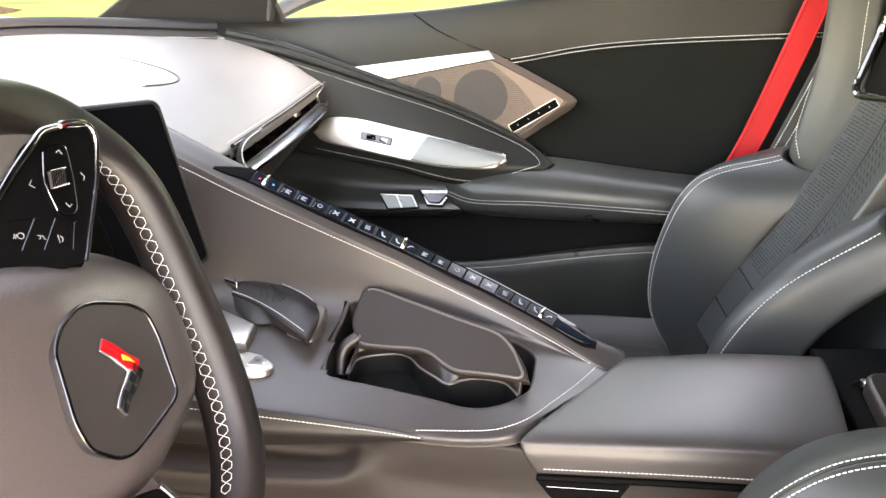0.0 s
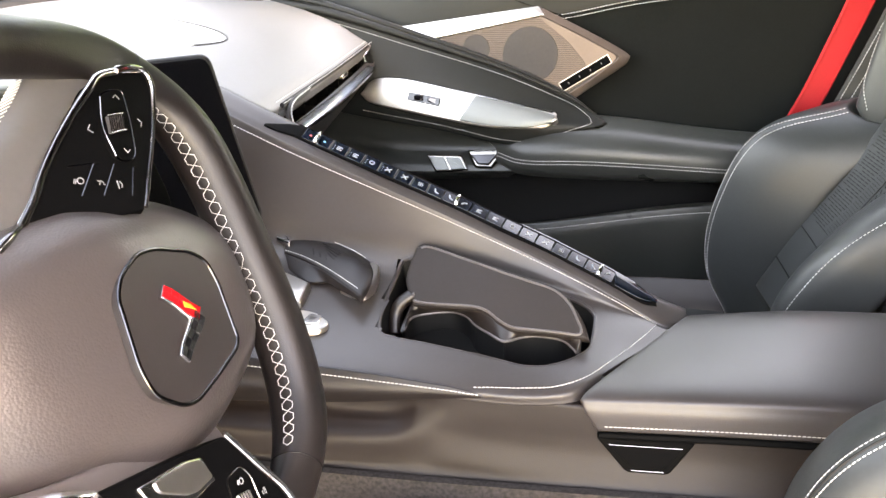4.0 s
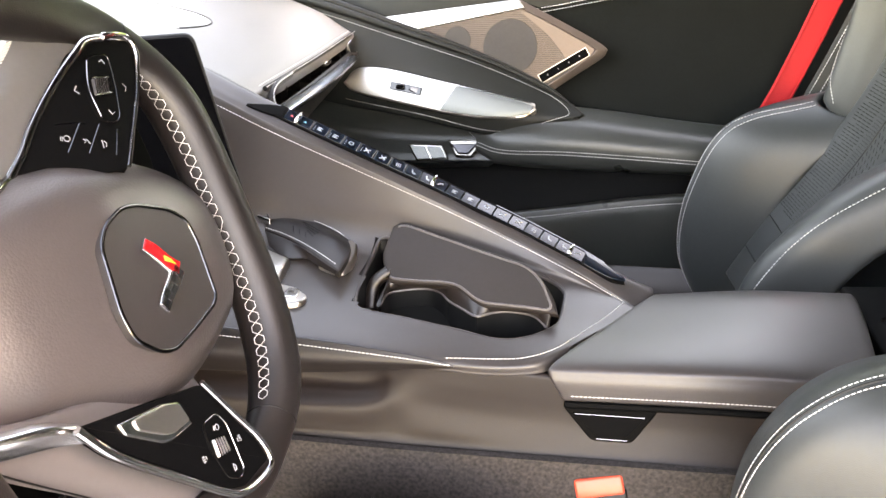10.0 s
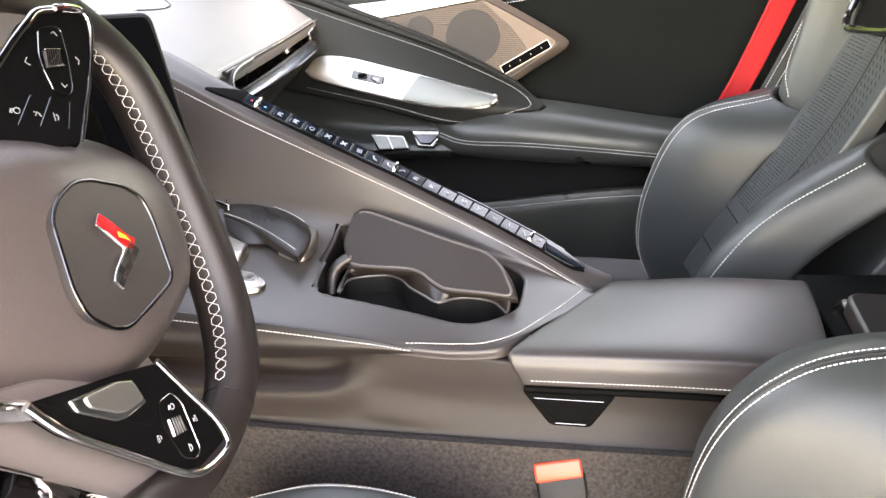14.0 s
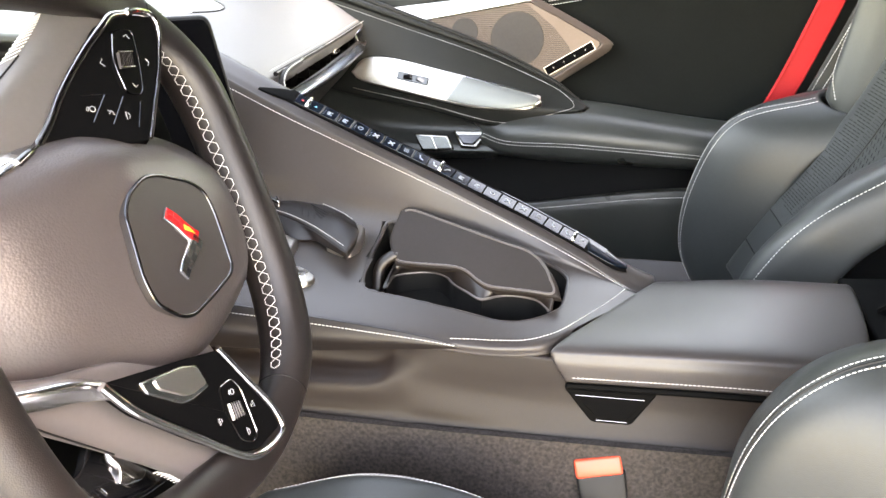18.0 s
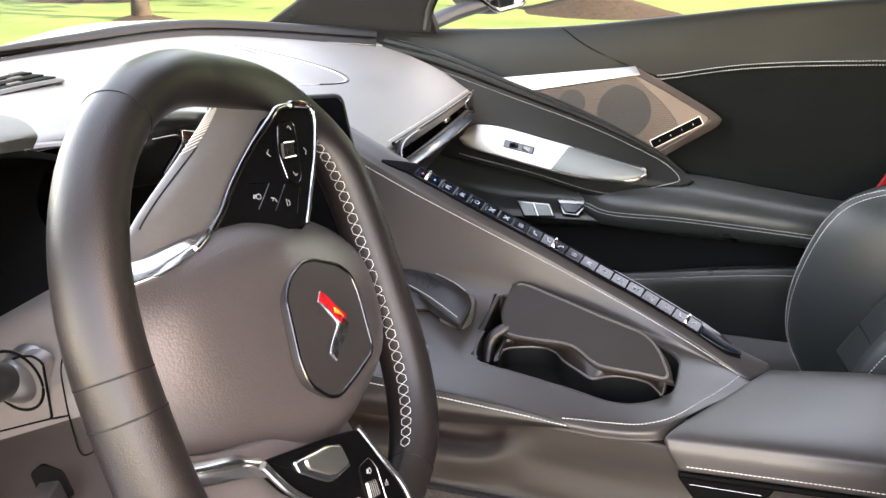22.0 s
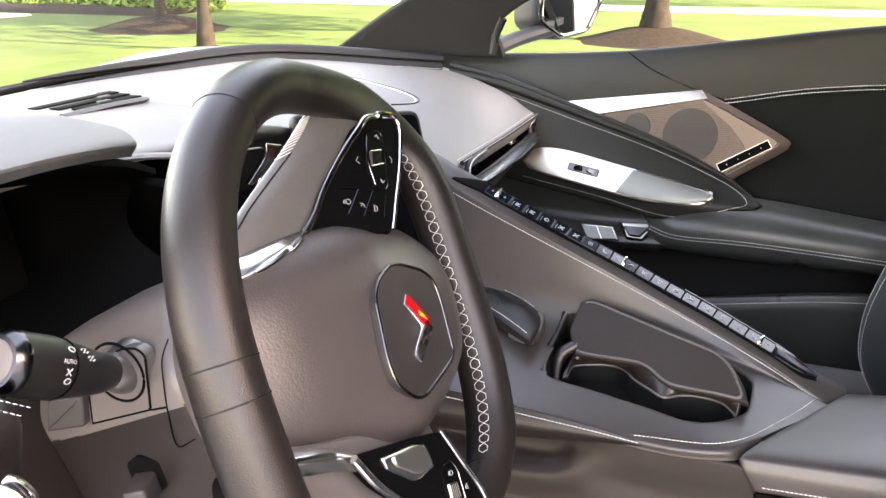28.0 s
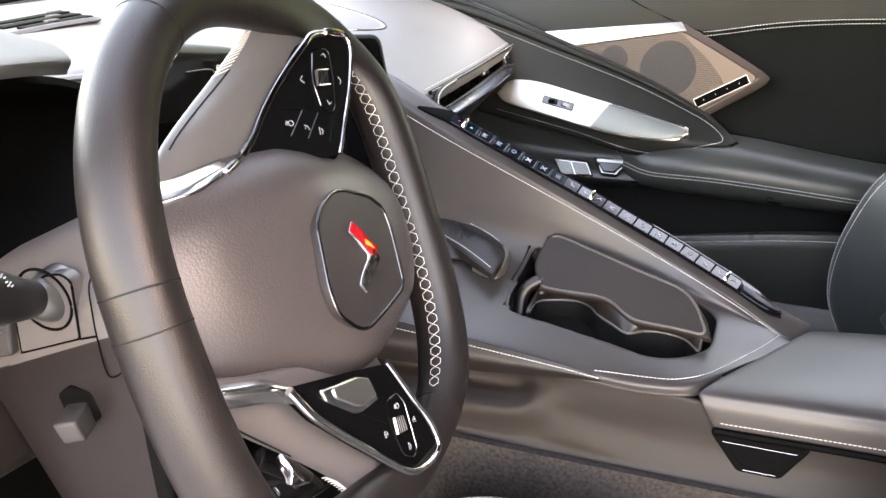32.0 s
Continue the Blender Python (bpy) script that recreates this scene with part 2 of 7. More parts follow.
# ---- materials ----
def material(name, base, rough=0.5, metal=0.0, grain=None, vary=0.0, vary_scale=8.0, spec=0.5, coat=0.0, rough_vary=0.0):
    """grain: (scale per metre, strength, kind)."""
    m = bpy.data.materials.new(name)
    m.use_nodes = True
    t = m.node_tree
    b = t.nodes["Principled BSDF"]
    b.inputs["Roughness"].default_value = rough
    b.inputs["Metallic"].default_value = metal
    b.inputs["Specular IOR Level"].default_value = spec
    b.inputs["Coat Weight"].default_value = coat
    b.inputs["Base Color"].default_value = (*base, 1)
    geo = t.nodes.new("ShaderNodeNewGeometry")
    if vary:
        n1 = t.nodes.new("ShaderNodeTexNoise")
        n1.inputs["Scale"].default_value, n1.inputs["Detail"].default_value = vary_scale, 5
        n2 = t.nodes.new("ShaderNodeTexNoise")
        n2.inputs["Scale"].default_value, n2.inputs["Detail"].default_value = vary_scale * 30, 3
        mix = t.nodes.new("ShaderNodeMath")
        mix.operation = "MULTIPLY_ADD"
        mix.inputs[1].default_value = 0.5
        ramp = t.nodes.new("ShaderNodeMapRange")
        ramp.inputs["From Min"].default_value, ramp.inputs["From Max"].default_value = 0.45, 1.05
        ramp.inputs["To Min"].default_value, ramp.inputs["To Max"].default_value = 1 - vary, 1 + vary
        mul = t.nodes.new("ShaderNodeVectorMath")
        mul.operation = "SCALE"
        mul.inputs[0].default_value = base
        t.links.new(geo.outputs["Position"], n1.inputs["Vector"])
        t.links.new(geo.outputs["Position"], n2.inputs["Vector"])
        t.links.new(n2.outputs["Fac"], mix.inputs[0])
        t.links.new(n1.outputs["Fac"], mix.inputs[2])
        t.links.new(mix.outputs[0], ramp.inputs["Value"])
        t.links.new(ramp.outputs[0], mul.inputs["Scale"])
        t.links.new(mul.outputs[0], b.inputs["Base Color"])
        if rough_vary:
            rr = t.nodes.new("ShaderNodeMapRange")
            rr.inputs["From Min"].default_value, rr.inputs["From Max"].default_value = 0.3, 0.7
            rr.inputs["To Min"].default_value, rr.inputs["To Max"].default_value = rough - rough_vary, rough + rough_vary
            t.links.new(n1.outputs["Fac"], rr.inputs["Value"])
            t.links.new(rr.outputs[0], b.inputs["Roughness"])
    if grain:
        scale, strength, kind = grain
        bump = t.nodes.new("ShaderNodeBump")
        bump.inputs["Strength"].default_value = strength
        bump.inputs["Distance"].default_value = 0.0006
        if kind == "leather":
            tex = t.nodes.new("ShaderNodeTexVoronoi")
            tex.inputs["Scale"].default_value = scale
            t.links.new(geo.outputs["Position"], tex.inputs["Vector"])
            out = tex.outputs["Distance"]
            bump.invert = True
        elif kind == "wave":
            tex = t.nodes.new("ShaderNodeTexWave")
            tex.inputs["Scale"].default_value = scale
            tex.bands_direction = "Z"
            t.links.new(geo.outputs["Position"], tex.inputs["Vector"])
            out = tex.outputs["Fac"]
        else:
            tex = t.nodes.new("ShaderNodeTexNoise")
            tex.inputs["Scale"].default_value, tex.inputs["Detail"].default_value = scale, 6
            t.links.new(geo.outputs["Position"], tex.inputs["Vector"])
            out = tex.outputs["Fac"]
        t.links.new(out, bump.inputs["Height"])
        t.links.new(bump.outputs[0], b.inputs["Normal"])
    return m


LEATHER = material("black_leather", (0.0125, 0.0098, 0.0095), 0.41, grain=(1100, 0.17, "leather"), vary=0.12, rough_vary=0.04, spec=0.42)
SUEDE = material("black_microsuede", (0.0070, 0.0082, 0.0078), 0.8, grain=(1600, 0.3, "noise"), vary=0.2, spec=0.1)
# One black door leather twice: light on armrest, shade on trim and wing in colour.
DOORL = material("door_leather_lit", (0.036, 0.0385, 0.0355), 0.32, grain=(1200, 0.16, "leather"), vary=0.12, rough_vary=0.05)
DOORU = material("door_leather_dark", (0.0102, 0.0112, 0.0102), 0.40, grain=(1200, 0.18, "leather"), vary=0.12, rough_vary=0.05, spec=0.22)
GLOSSP = material("black_moulded_plastic", (0.012, 0.0088, 0.0080), 0.40, grain=(1500, 0.06, "noise"), vary=0.15, rough_vary=0.04)
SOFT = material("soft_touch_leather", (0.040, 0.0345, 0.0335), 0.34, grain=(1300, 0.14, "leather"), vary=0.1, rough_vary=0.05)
# Darker than SOFT: the shade on side faces is put into the colour.
SIDEP = material("shaded_side_vinyl", (0.0135, 0.0098, 0.0092), 0.43, grain=(1300, 0.14, "leather"), vary=0.12, rough_vary=0.04, spec=0.22)
HUB = material("grained_airbag_vinyl", (0.060, 0.049, 0.0475), 0.37, grain=(620, 0.24, "leather"), vary=0.08, rough_vary=0.04, spec=0.75)
BADGEM = material("smooth_badge_vinyl", (0.027, 0.0222, 0.0215), 0.42, grain=(900, 0.08, "leather"), vary=0.08, spec=0.5)
SEAT = material("seat_leather", (0.0262, 0.0300, 0.0300), 0.40, grain=(1500, 0.12, "leather"), vary=0.12, rough_vary=0.03, spec=0.38)
# Black leather; the sky's sheen on it is put into a pale base colour.
DASH = material("dash_leather_sky_sheen", (0.145, 0.140, 0.136), 0.54, grain=(800, 0.28, "leather"), vary=0.08, rough_vary=0.04, spec=0.6)
DARK = material("matte_black_plastic", (0.0055, 0.0055, 0.0055), 0.55, grain=(600, 0.2, "noise"), vary=0.15, spec=0.28)
PLASTIC = material("grey_black_plastic", (0.036, 0.031, 0.030), 0.42, grain=(900, 0.2, "noise"), vary=0.1)
PIANO = material("gloss_black", (0.008, 0.008, 0.009), 0.08, spec=0.5, coat=0.6)
PANEL = material("matte_black_panel", (0.003, 0.003, 0.0032), 0.6, spec=0.02)
# Black keys; the blue in the base stands for the sky they reflect.
KEYM = material("gloss_key_black_sky_tint", (0.004, 0.008, 0.014), 0.12, spec=0.42)
# Near-black for small black parts, and for recesses whose shade is put into the colour.
CAVE = material("black_parts_and_recess_shade", (0.0018, 0.0018, 0.0018), 0.7, spec=0.05)
PRINT = material("grey_print", (0.42, 0.42, 0.42), 0.6)
# Pale base also carries the light on column top, cup edges and lower spoke.
SATIN = material("satin_grey_plastic_and_highlights", (0.098, 0.086, 0.083), 0.36, grain=(1200, 0.06, "noise"), vary=0.08, rough_vary=0.03)
SOCKETM = material("silver_socket_plastic", (0.14, 0.135, 0.13), 0.30, 0.7)
STALKM = material("stalk_plastic", (0.009, 0.009, 0.009), 0.36, vary=0.1)
KEYPRINT = material("pale_key_print", (0.24, 0.26, 0.28), 0.6)
SCREEN = material("screen_glass", (0.003, 0.003, 0.0035), 0.14, spec=0.12)
CHROME = material("satin_chrome", (0.72, 0.71, 0.70), 0.16, 1.0, vary=0.04, rough_vary=0.05)
ALU = material("brushed_aluminium", (0.62, 0.58, 0.54), 0.34, 1.0, grain=(500, 0.08, "noise"), vary=0.05, rough_vary=0.05)
BAND = material("bright_chrome_band", (0.88, 0.87, 0.86), 0.20, 1.0, vary=0.03, rough_vary=0.05)
PERF = material("perforated_seat_leather", (0.014, 0.0145, 0.015), 0.7, spec=0.2)
GRILLE = material("bronze_speaker_metal", (0.122, 0.095, 0.084), 0.46, 0.85, vary=0.08)
SPEAKER = material("speaker_mesh", (0.034, 0.0275, 0.025), 0.6, grain=(2500, 0.6, "noise"), vary=0.2)
RINGM = material("smoked_chrome", (0.30, 0.29, 0.285), 0.20, 1.0, vary=0.05)
DKCHROME = material("dark_chrome", (0.085, 0.085, 0.09), 0.22, 1.0)
THREAD = material("pale_thread", (0.62, 0.60, 0.57), 0.7, vary=0.1)
# Grey of the lock keys, and of the pull cup hollow's painted shade.
CUPALU = material("hollow_shade_and_key_grey", (0.17, 0.18, 0.172), 0.36, 0.5, vary=0.05)
BRIGHT2 = material("satin_chrome", (0.30, 0.29, 0.27), 0.25, 1.0)
VENTBAR = material("satin_vent_bar", (0.30, 0.33, 0.37), 0.24, 1.0, vary=0.05)
SPOKEL = material("satin_spoke_paint", (0.195, 0.185, 0.18), 0.34, 0.5, vary=0.06, rough_vary=0.04)
COVERM = material("brown_black_cover_plastic", (0.021, 0.0165, 0.0150), 0.55, grain=(1400, 0.10, "leather"), vary=0.12, spec=0.22)
CARPET = material("dark_carpet", (0.0250, 0.0194, 0.0175), 0.95, grain=(1100, 1.0, "noise"), vary=0.98, vary_scale=260)
BELT = material("red_webbing", (0.47, 0.014, 0.018), 0.6, grain=(1500, 0.3, "noise"), vary=0.08, spec=0.25)
REDPLASTIC = material("red_plastic", (0.62, 0.06, 0.03), 0.4)
REDENAMEL = material("red_enamel", (0.55, 0.01, 0.015), 0.2, coat=0.5)
GOLD = material("yellow_enamel", (0.75, 0.38, 0.04), 0.3)
ICON = material("white_print", (0.38, 0.38, 0.38), 0.6)
ICONBLUE = material("blue_print", (0.1, 0.45, 0.55), 0.6)
ICONRED = material("red_print", (0.6, 0.05, 0.04), 0.6)
LAWN = material("lawn", (0.036, 0.064, 0.020), 0.95, grain=(60, 1.0, "noise"), vary=0.4, vary_scale=0.9, spec=0.08)
CONCRETE = material("concrete", (0.36, 0.36, 0.355), 0.85, grain=(80, 0.4, "noise"), vary=0.12, vary_scale=2, spec=0.15)
MULCH = material("mulch", (0.014, 0.0115, 0.010), 0.95, grain=(90, 1.0, "noise"), vary=0.6, vary_scale=20, spec=0.04)
BARK = material("bark", (0.017, 0.015, 0.013), 0.9, grain=(60, 1.0, "noise"), vary=0.5, vary_scale=12, spec=0.05)
LEAF = material("leaves", (0.05, 0.10, 0.022), 0.6, vary=0.35, vary_scale=3, spec=0.15)
BODY = material("car_paint", (0.62, 0.62, 0.62), 0.25, coat=0.8)
BODYDARK = material("grey_mirror_shell", (0.020, 0.022, 0.025), 0.5, spec=0.2)
HEADLINER = material("headliner", (0.012, 0.0115, 0.011), 0.9, grain=(900, 0.3, "noise"), vary=0.1, spec=0.2)
BRICK = material("house_wall", (0.52, 0.49, 0.46), 0.85, grain=(40, 0.6, "noise"), vary=0.25, vary_scale=5)
MIRROR = material("mirror_glass", (0.85, 0.86, 0.87), 0.02, 1.0)


def glass_material(name, tint):
    m = bpy.data.materials.new(name)
    m.use_nodes = True
    t = m.node_tree
    t.nodes.remove(t.nodes["Principled BSDF"])
    tr = t.nodes.new("ShaderNodeBsdfTransparent")
    tr.inputs[0].default_value = (*tint, 1)
    gl = t.nodes.new("ShaderNodeBsdfGlossy")
    gl.inputs["Roughness"].default_value = 0.0
    fr = t.nodes.new("ShaderNodeFresnel")
    fr.inputs[0].default_value = 1.07
    mx = t.nodes.new("ShaderNodeMixShader")
    t.links.new(fr.outputs[0], mx.inputs[0])
    t.links.new(tr.outputs[0], mx.inputs[1])
    t.links.new(gl.outputs[0], mx.inputs[2])
    t.links.new(mx.outputs[0], t.nodes["Material Output"].inputs[0])
    return m


GLASS = glass_material("window_glass", (0.88, 0.93, 0.9))

# ---- outdoors ----
def ground_sheet():
    n = 60
    xs = np.concatenate([-np.geomspace(900, 2, 24), np.linspace(-1.8, 1.8, 12), np.geomspace(2, 900, 24)])
    V = [(x, y, -0.02 + 0.0 * x) for x in xs for y in xs]
    m = len(xs)
    F = [(i * m + j, (i + 1) * m + j, (i + 1) * m + j + 1, i * m + j + 1) for i in range(m - 1) for j in range(m - 1)]
    return V, F


ground = part("ground", ground_sheet(), LAWN)
tagged(ground, "sunlit mown green lawn around the parked car", "lawn", kind="structure")
drive = part("driveway", block((-9, -14, -0.1), (14, 2.6, 0.0), 0.02), CONCRETE)
tagged(drive, "pale concrete driveway under the car", "driveway", kind="structure")
road = part("road", block((-200, 24, -0.1), (200, 31, 0.01), 0.02), CONCRETE)
tagged(road, "pale sunlit concrete street beyond the lawn", "road", kind="structure")
walkway = part("pavement", block((-60, 15.2, -0.1), (60, 16.6, 0.005), 0.02), CONCRETE)
tagged(walkway, "pale concrete footpath across the lawn", "path", kind="structure")
# Height and unseen ends are chosen so the block keeps sun off the car.
house = part("backdrop", block((7.5, -9.0, 0), (22, 5.5, 5.3), 0.05), BRICK)
tagged(house, "pale stone house front behind the driveway", "house wall", kind="structure")


def tree(at, h, r, seed, mulch=1.5, lean=0.0, crown=2.6):
    rnd = random.Random(seed)
    t = thing("tree", "young shade tree with a rough grey-brown trunk on the lawn", "tree", at, group="lawn trees")
    x, y, z = at
    trunk = [(x + lean * k * h, y, z + k * h) for k in (0, 0.25, 0.5, 0.8, 1.0)]
    vf = tube(trunk, r, 12, taper=lambda s: 1.0 + 0.8 * max(0, 0.12 - s) / 0.12 - 0.55 * s)
    limbs = []
    tips = []
    for k in range(9):
        a = rnd.random() * 6.28
        z0 = h * (0.55 + 0.45 * rnd.random())
        ln = crown * (0.6 + 0.4 * rnd.random())
        p0 = Vector((x + lean * z0, y, z + z0))
        p1 = p0 + Vector((math.cos(a) * ln, math.sin(a) * ln, ln * (0.4 + 0.5 * rnd.random())))
        mid = (p0 + p1) / 2 + Vector((0, 0, 0.15))
        limbs.append(tube([p0, mid, p1], r * 0.35, 6, taper=lambda s: 1 - 0.8 * s))
        tips += [mid, p1]
    part("trunk", join(vf, *limbs), BARK, t)
    V, F = [], []
    for k in range(1800):
        c = rnd.choice(tips) + Vector((rnd.gauss(0, 0.3 * crown), rnd.gauss(0, 0.3 * crown), rnd.gauss(0.2, 0.24 * crown)))
        s = 0.14 + 0.14 * rnd.random()
        d = Vector((rnd.gauss(0, 1), rnd.gauss(0, 1), rnd.gauss(0, 0.6))).normalized()
        e = d.orthogonal().normalized()
        o = len(V)
        V += [c - d * s, c + e * s * 0.5, c + d * s, c - e * s * 0.5]
        F.append((o, o + 1, o + 2, o + 3))
    part("crown", (V, F), LEAF, t, smooth=False)
    bed = thing("mulch_bed", "low mound of dark brown mulch round a tree trunk", "mulch bed", (x, y, 0), group="mulch beds")
    rings = [(mulch * q, 0.30 * mulch / 1.5 * math.cos(q * math.pi / 2) ** 1.3) for q in (1.0, 0.85, 0.65, 0.4, 0.18)]
    V, F = [], []
    for q, zz in rings:
        V += [(x + q * math.cos(k * 0.2618) * (1 + 0.08 * math.sin(k * 1.7 + seed)), y + q * math.sin(k * 0.2618), zz - 0.02) for k in range(24)]
    for q in range(len(rings) - 1):
        F += [(q * 24 + k, q * 24 + (k + 1) % 24, (q + 1) * 24 + (k + 1) % 24, (q + 1) * 24 + k) for k in range(24)]
    F.append(tuple(range(96, 120)))
    part("mound", (V, F), MULCH, bed)


tree((-0.9, 9.6, 0), 4.4, 0.13, 1, 0.95, crown=2.2)
tree((-7.6, 8.9, 0), 4.0, 0.065, 2, 0.95, crown=1.8)
tree((-5.4, 6.85, 0), 4.2, 0.062, 3, 0.30, crown=1.6)
tree((-13.0, 16.0, 0), 5.0, 0.16, 4, 1.2)
tree((5.0, 18.0, 0), 5.0, 0.18, 5, 1.2)


def shrub(at, r, h, seed):
    """A low bush: short stems and many small leaves in an uneven heap."""
    rnd = random.Random(seed)
    t = thing("shrub", "low leafy green shrub in a mulch bed", "shrub", at, group="bed shrubs")
    x, y, z = at
    st = []
    for k in range(7):
        a = k * 0.9 + rnd.random()
        st.append(tube([(x, y, 0), (x + 0.3 * r * math.cos(a), y + 0.3 * r * math.sin(a), h * 0.4), (x + 0.7 * r * math.cos(a), y + 0.7 * r * math.sin(a), h * (0.6 + 0.3 * rnd.random()))], 0.012, 5, samples=6))
    part("stems", join(*st), BARK, t)
    V, F = [], []
    for k in range(900):
        a, q, zz = rnd.random() * 6.28, r * math.sqrt(rnd.random()), rnd.random()
        lim = h * (1 - 0.7 * (q / r) ** 2) * (0.85 + 0.25 * math.sin(a * 3 + seed))
        c = Vector((x + q * math.cos(a), y + q * math.sin(a), lim * (0.15 + 0.85 * zz)))
        s = 0.035 + 0.05 * rnd.random()
        d = Vector((rnd.gauss(0, 1), rnd.gauss(0, 1), rnd.gauss(0, 0.6))).normalized()
        e = d.orthogonal().normalized()
        o = len(V)
        V += [c - d * s, c + e * s * 0.5, c + d * s, c - e * s * 0.5]
        F.append((o, o + 1, o + 2, o + 3))
    part("foliage", (V, F), LEAF, t, smooth=False)


for k, (x_, y_, r_, h_) in enumerate(((-12.2, 12.6, 0.8, 0.8), (-11.2, 12.4, 0.7, 0.6), (-10.4, 12.3, 0.9, 1.0), (-9.6, 12.2, 0.7, 0.7), (-13.2, 12.2, 0.6, 0.5), (-11.8, 13.6, 1.0, 1.3))):
    shrub((x_, y_, 0), r_, h_, 20 + k)
bedm = part("flower_bed", tube([(-14.0, 12.0, -0.02), (-12.5, 11.6, -0.02), (-10.8, 11.6, -0.02), (-9.2, 11.7, -0.02)], 0.9, 10, samples=24, squash=0.10), MULCH)
tagged(bedm, "long low bed of dark mulch under the shrubs", "flower bed")
side_path = part("pavement", block((-20, 7.6, -0.1), (-11.3, 10.2, 0.006), 0.02, pose(0, 0, 0, 0, 0, 0)), CONCRETE)
tagged(side_path, "pale concrete path at the edge of the lawn", "path", kind="structure")


def sky_blocking_trees():
    """An added, unseen, uneven row of trees beyond the street that blocks the low sky."""
    rnd = random.Random(41)
    n, m = 140, 14
    V = []
    for i in range(n):
        x = -85 + 170 * i / (n - 1)
        top = 10.5 + 2.2 * math.sin(i * 0.55) + 1.4 * math.sin(i * 1.3 + 1) + rnd.random()
        for j in range(m):
            f = j / (m - 1)
            V.append((x + rnd.gauss(0, 0.35), 36 + 2.6 * f * f + rnd.gauss(0, 0.5) + 1.2 * math.sin(i * 0.8), top * f))
    F = [(i * m + j, (i + 1) * m + j, (i + 1) * m + j + 1, i * m + j + 1) for i in range(n - 1) for j in range(m - 1)]
    return V, F


# Added out of view to cut the sky light through the passenger window.
far_trees = part("backdrop", sky_blocking_trees(), LEAF, smooth=False)
tagged(far_trees, "added unseen row of leafy trees that blocks the low sky", "tree line", kind="structure")

# ---- car shell ----
def band(lines, nu=20, nv=20, thick=0.012, roll=0.003, **k):
    return Patch(lines, nu, nv, **k).solid(thick, roll)


roof = part("ceiling", band([[(-0.01, -0.61, 1.105), (-0.05, 0, 1.150), (-0.01, 0.61, 1.105)], [(0.08, -0.60, 1.125), (0.05, 0, 1.172), (0.08, 0.60, 1.125)], [(0.40, -0.60, 1.15), (0.40, 0, 1.195), (0.40, 0.60, 1.15)], [(1.04, -0.58, 1.14), (1.04, 0, 1.18), (1.04, 0.58, 1.14)]], way=(0, 0, -1), thick=0.03), HEADLINER)
tagged(roof, "dark cloth headliner of the closed roof", "ceiling", kind="structure")
bulk = part("wall_rear", band([[(0.98, -0.74, 0.15), (1.0, 0, 0.15), (0.98, 0.74, 0.15)], [(1.0, -0.76, 0.6), (1.02, 0, 0.6), (1.0, 0.76, 0.6)], [(1.02, -0.76, 1.16), (1.04, 0, 1.17), (1.02, 0.76, 1.16)]], way=(-1, 0, 0), thick=0.03), HEADLINER)
tagged(bulk, "dark carpeted bulkhead behind the seats", "bulkhead", kind="structure")
floor_pan = part("floor", block((-1.0, -0.74, 0.10), (1.0, 0.74, 0.20), 0.01), CARPET)
tagged(floor_pan, "dark grey-brown cut-pile carpet floor", "carpet", kind="structure")
fire = part("wall_front", block((-1.0, -0.74, 0.2), (-0.95, 0.74, 0.74), 0.01), DARK)
tagged(fire, "dark firewall below the dashboard", "firewall", kind="structure")
for sg in (1, -1):
    q = part("trim", Patch([[(0.74, 0.74 * sg, 0.55), (0.90, 0.74 * sg, 0.55), (1.06, 0.73 * sg, 0.55)], [(0.76, 0.735 * sg, 0.90), (0.90, 0.73 * sg, 0.90), (1.06, 0.71 * sg, 0.90)], [(0.70, 0.62 * sg, 1.12), (0.90, 0.60 * sg, 1.12), (1.08, 0.57 * sg, 1.09)]], 12, 10, way=(0, -sg, 0)).solid(0.02, 0.003), HEADLINER)
    tagged(q, "dark trimmed pillar behind the door", "pillar", kind="structure")

# ---- passenger door ----
door = thing("passenger_door", "black leather-trimmed passenger door with bronze speaker panel, shut", "car door", (0.25, 0.72, 0.22))
SILL = [(-0.50, 0.725, 0.790), (-0.25, 0.74, 0.792), (-0.012, 0.742, 0.806), (0.20, 0.742, 0.834), (0.42, 0.742, 0.865), (0.95, 0.72, 0.925)]
up = Patch([[(x, y + 0.02, z + 0.002) for x, y, z in SILL], SILL, [(-0.50, 0.71, 0.745), (-0.25, 0.728, 0.755), (-0.012, 0.728, 0.765), (0.20, 0.732, 0.785), (0.42, 0.735, 0.815), (0.95, 0.715, 0.87)], [(-0.50, 0.70, 0.69), (-0.25, 0.715, 0.69), (-0.012, 0.72, 0.70), (0.172, 0.728, 0.728), (0.40, 0.73, 0.765), (0.95, 0.71, 0.80)]], 24, 60)
upper = part("upper_trim", up.solid(0.02, 0.003), DOORU, door)
ln, nn = up.line([(0.985, 0.52), (0.985, 0.75), (0.985, 0.98)], 60), up.normals([(0.985, 0.52), (0.985, 0.75), (0.985, 0.98)], 60)
part("trim_seam", tube([(-0.011, 0.737, 0.8075), (0.031, 0.7300, 0.781), (0.085, 0.7285, 0.757), (0.133, 0.7265, 0.741), (0.172, 0.7265, 0.729)], 0.0011, 6, samples=40), CAVE, upper)
tagged(part("stitching", join(stitches(ln, nn), stitches(offset_line(ln, nn, 0.007), nn)), THREAD, upper), kind="stuff")
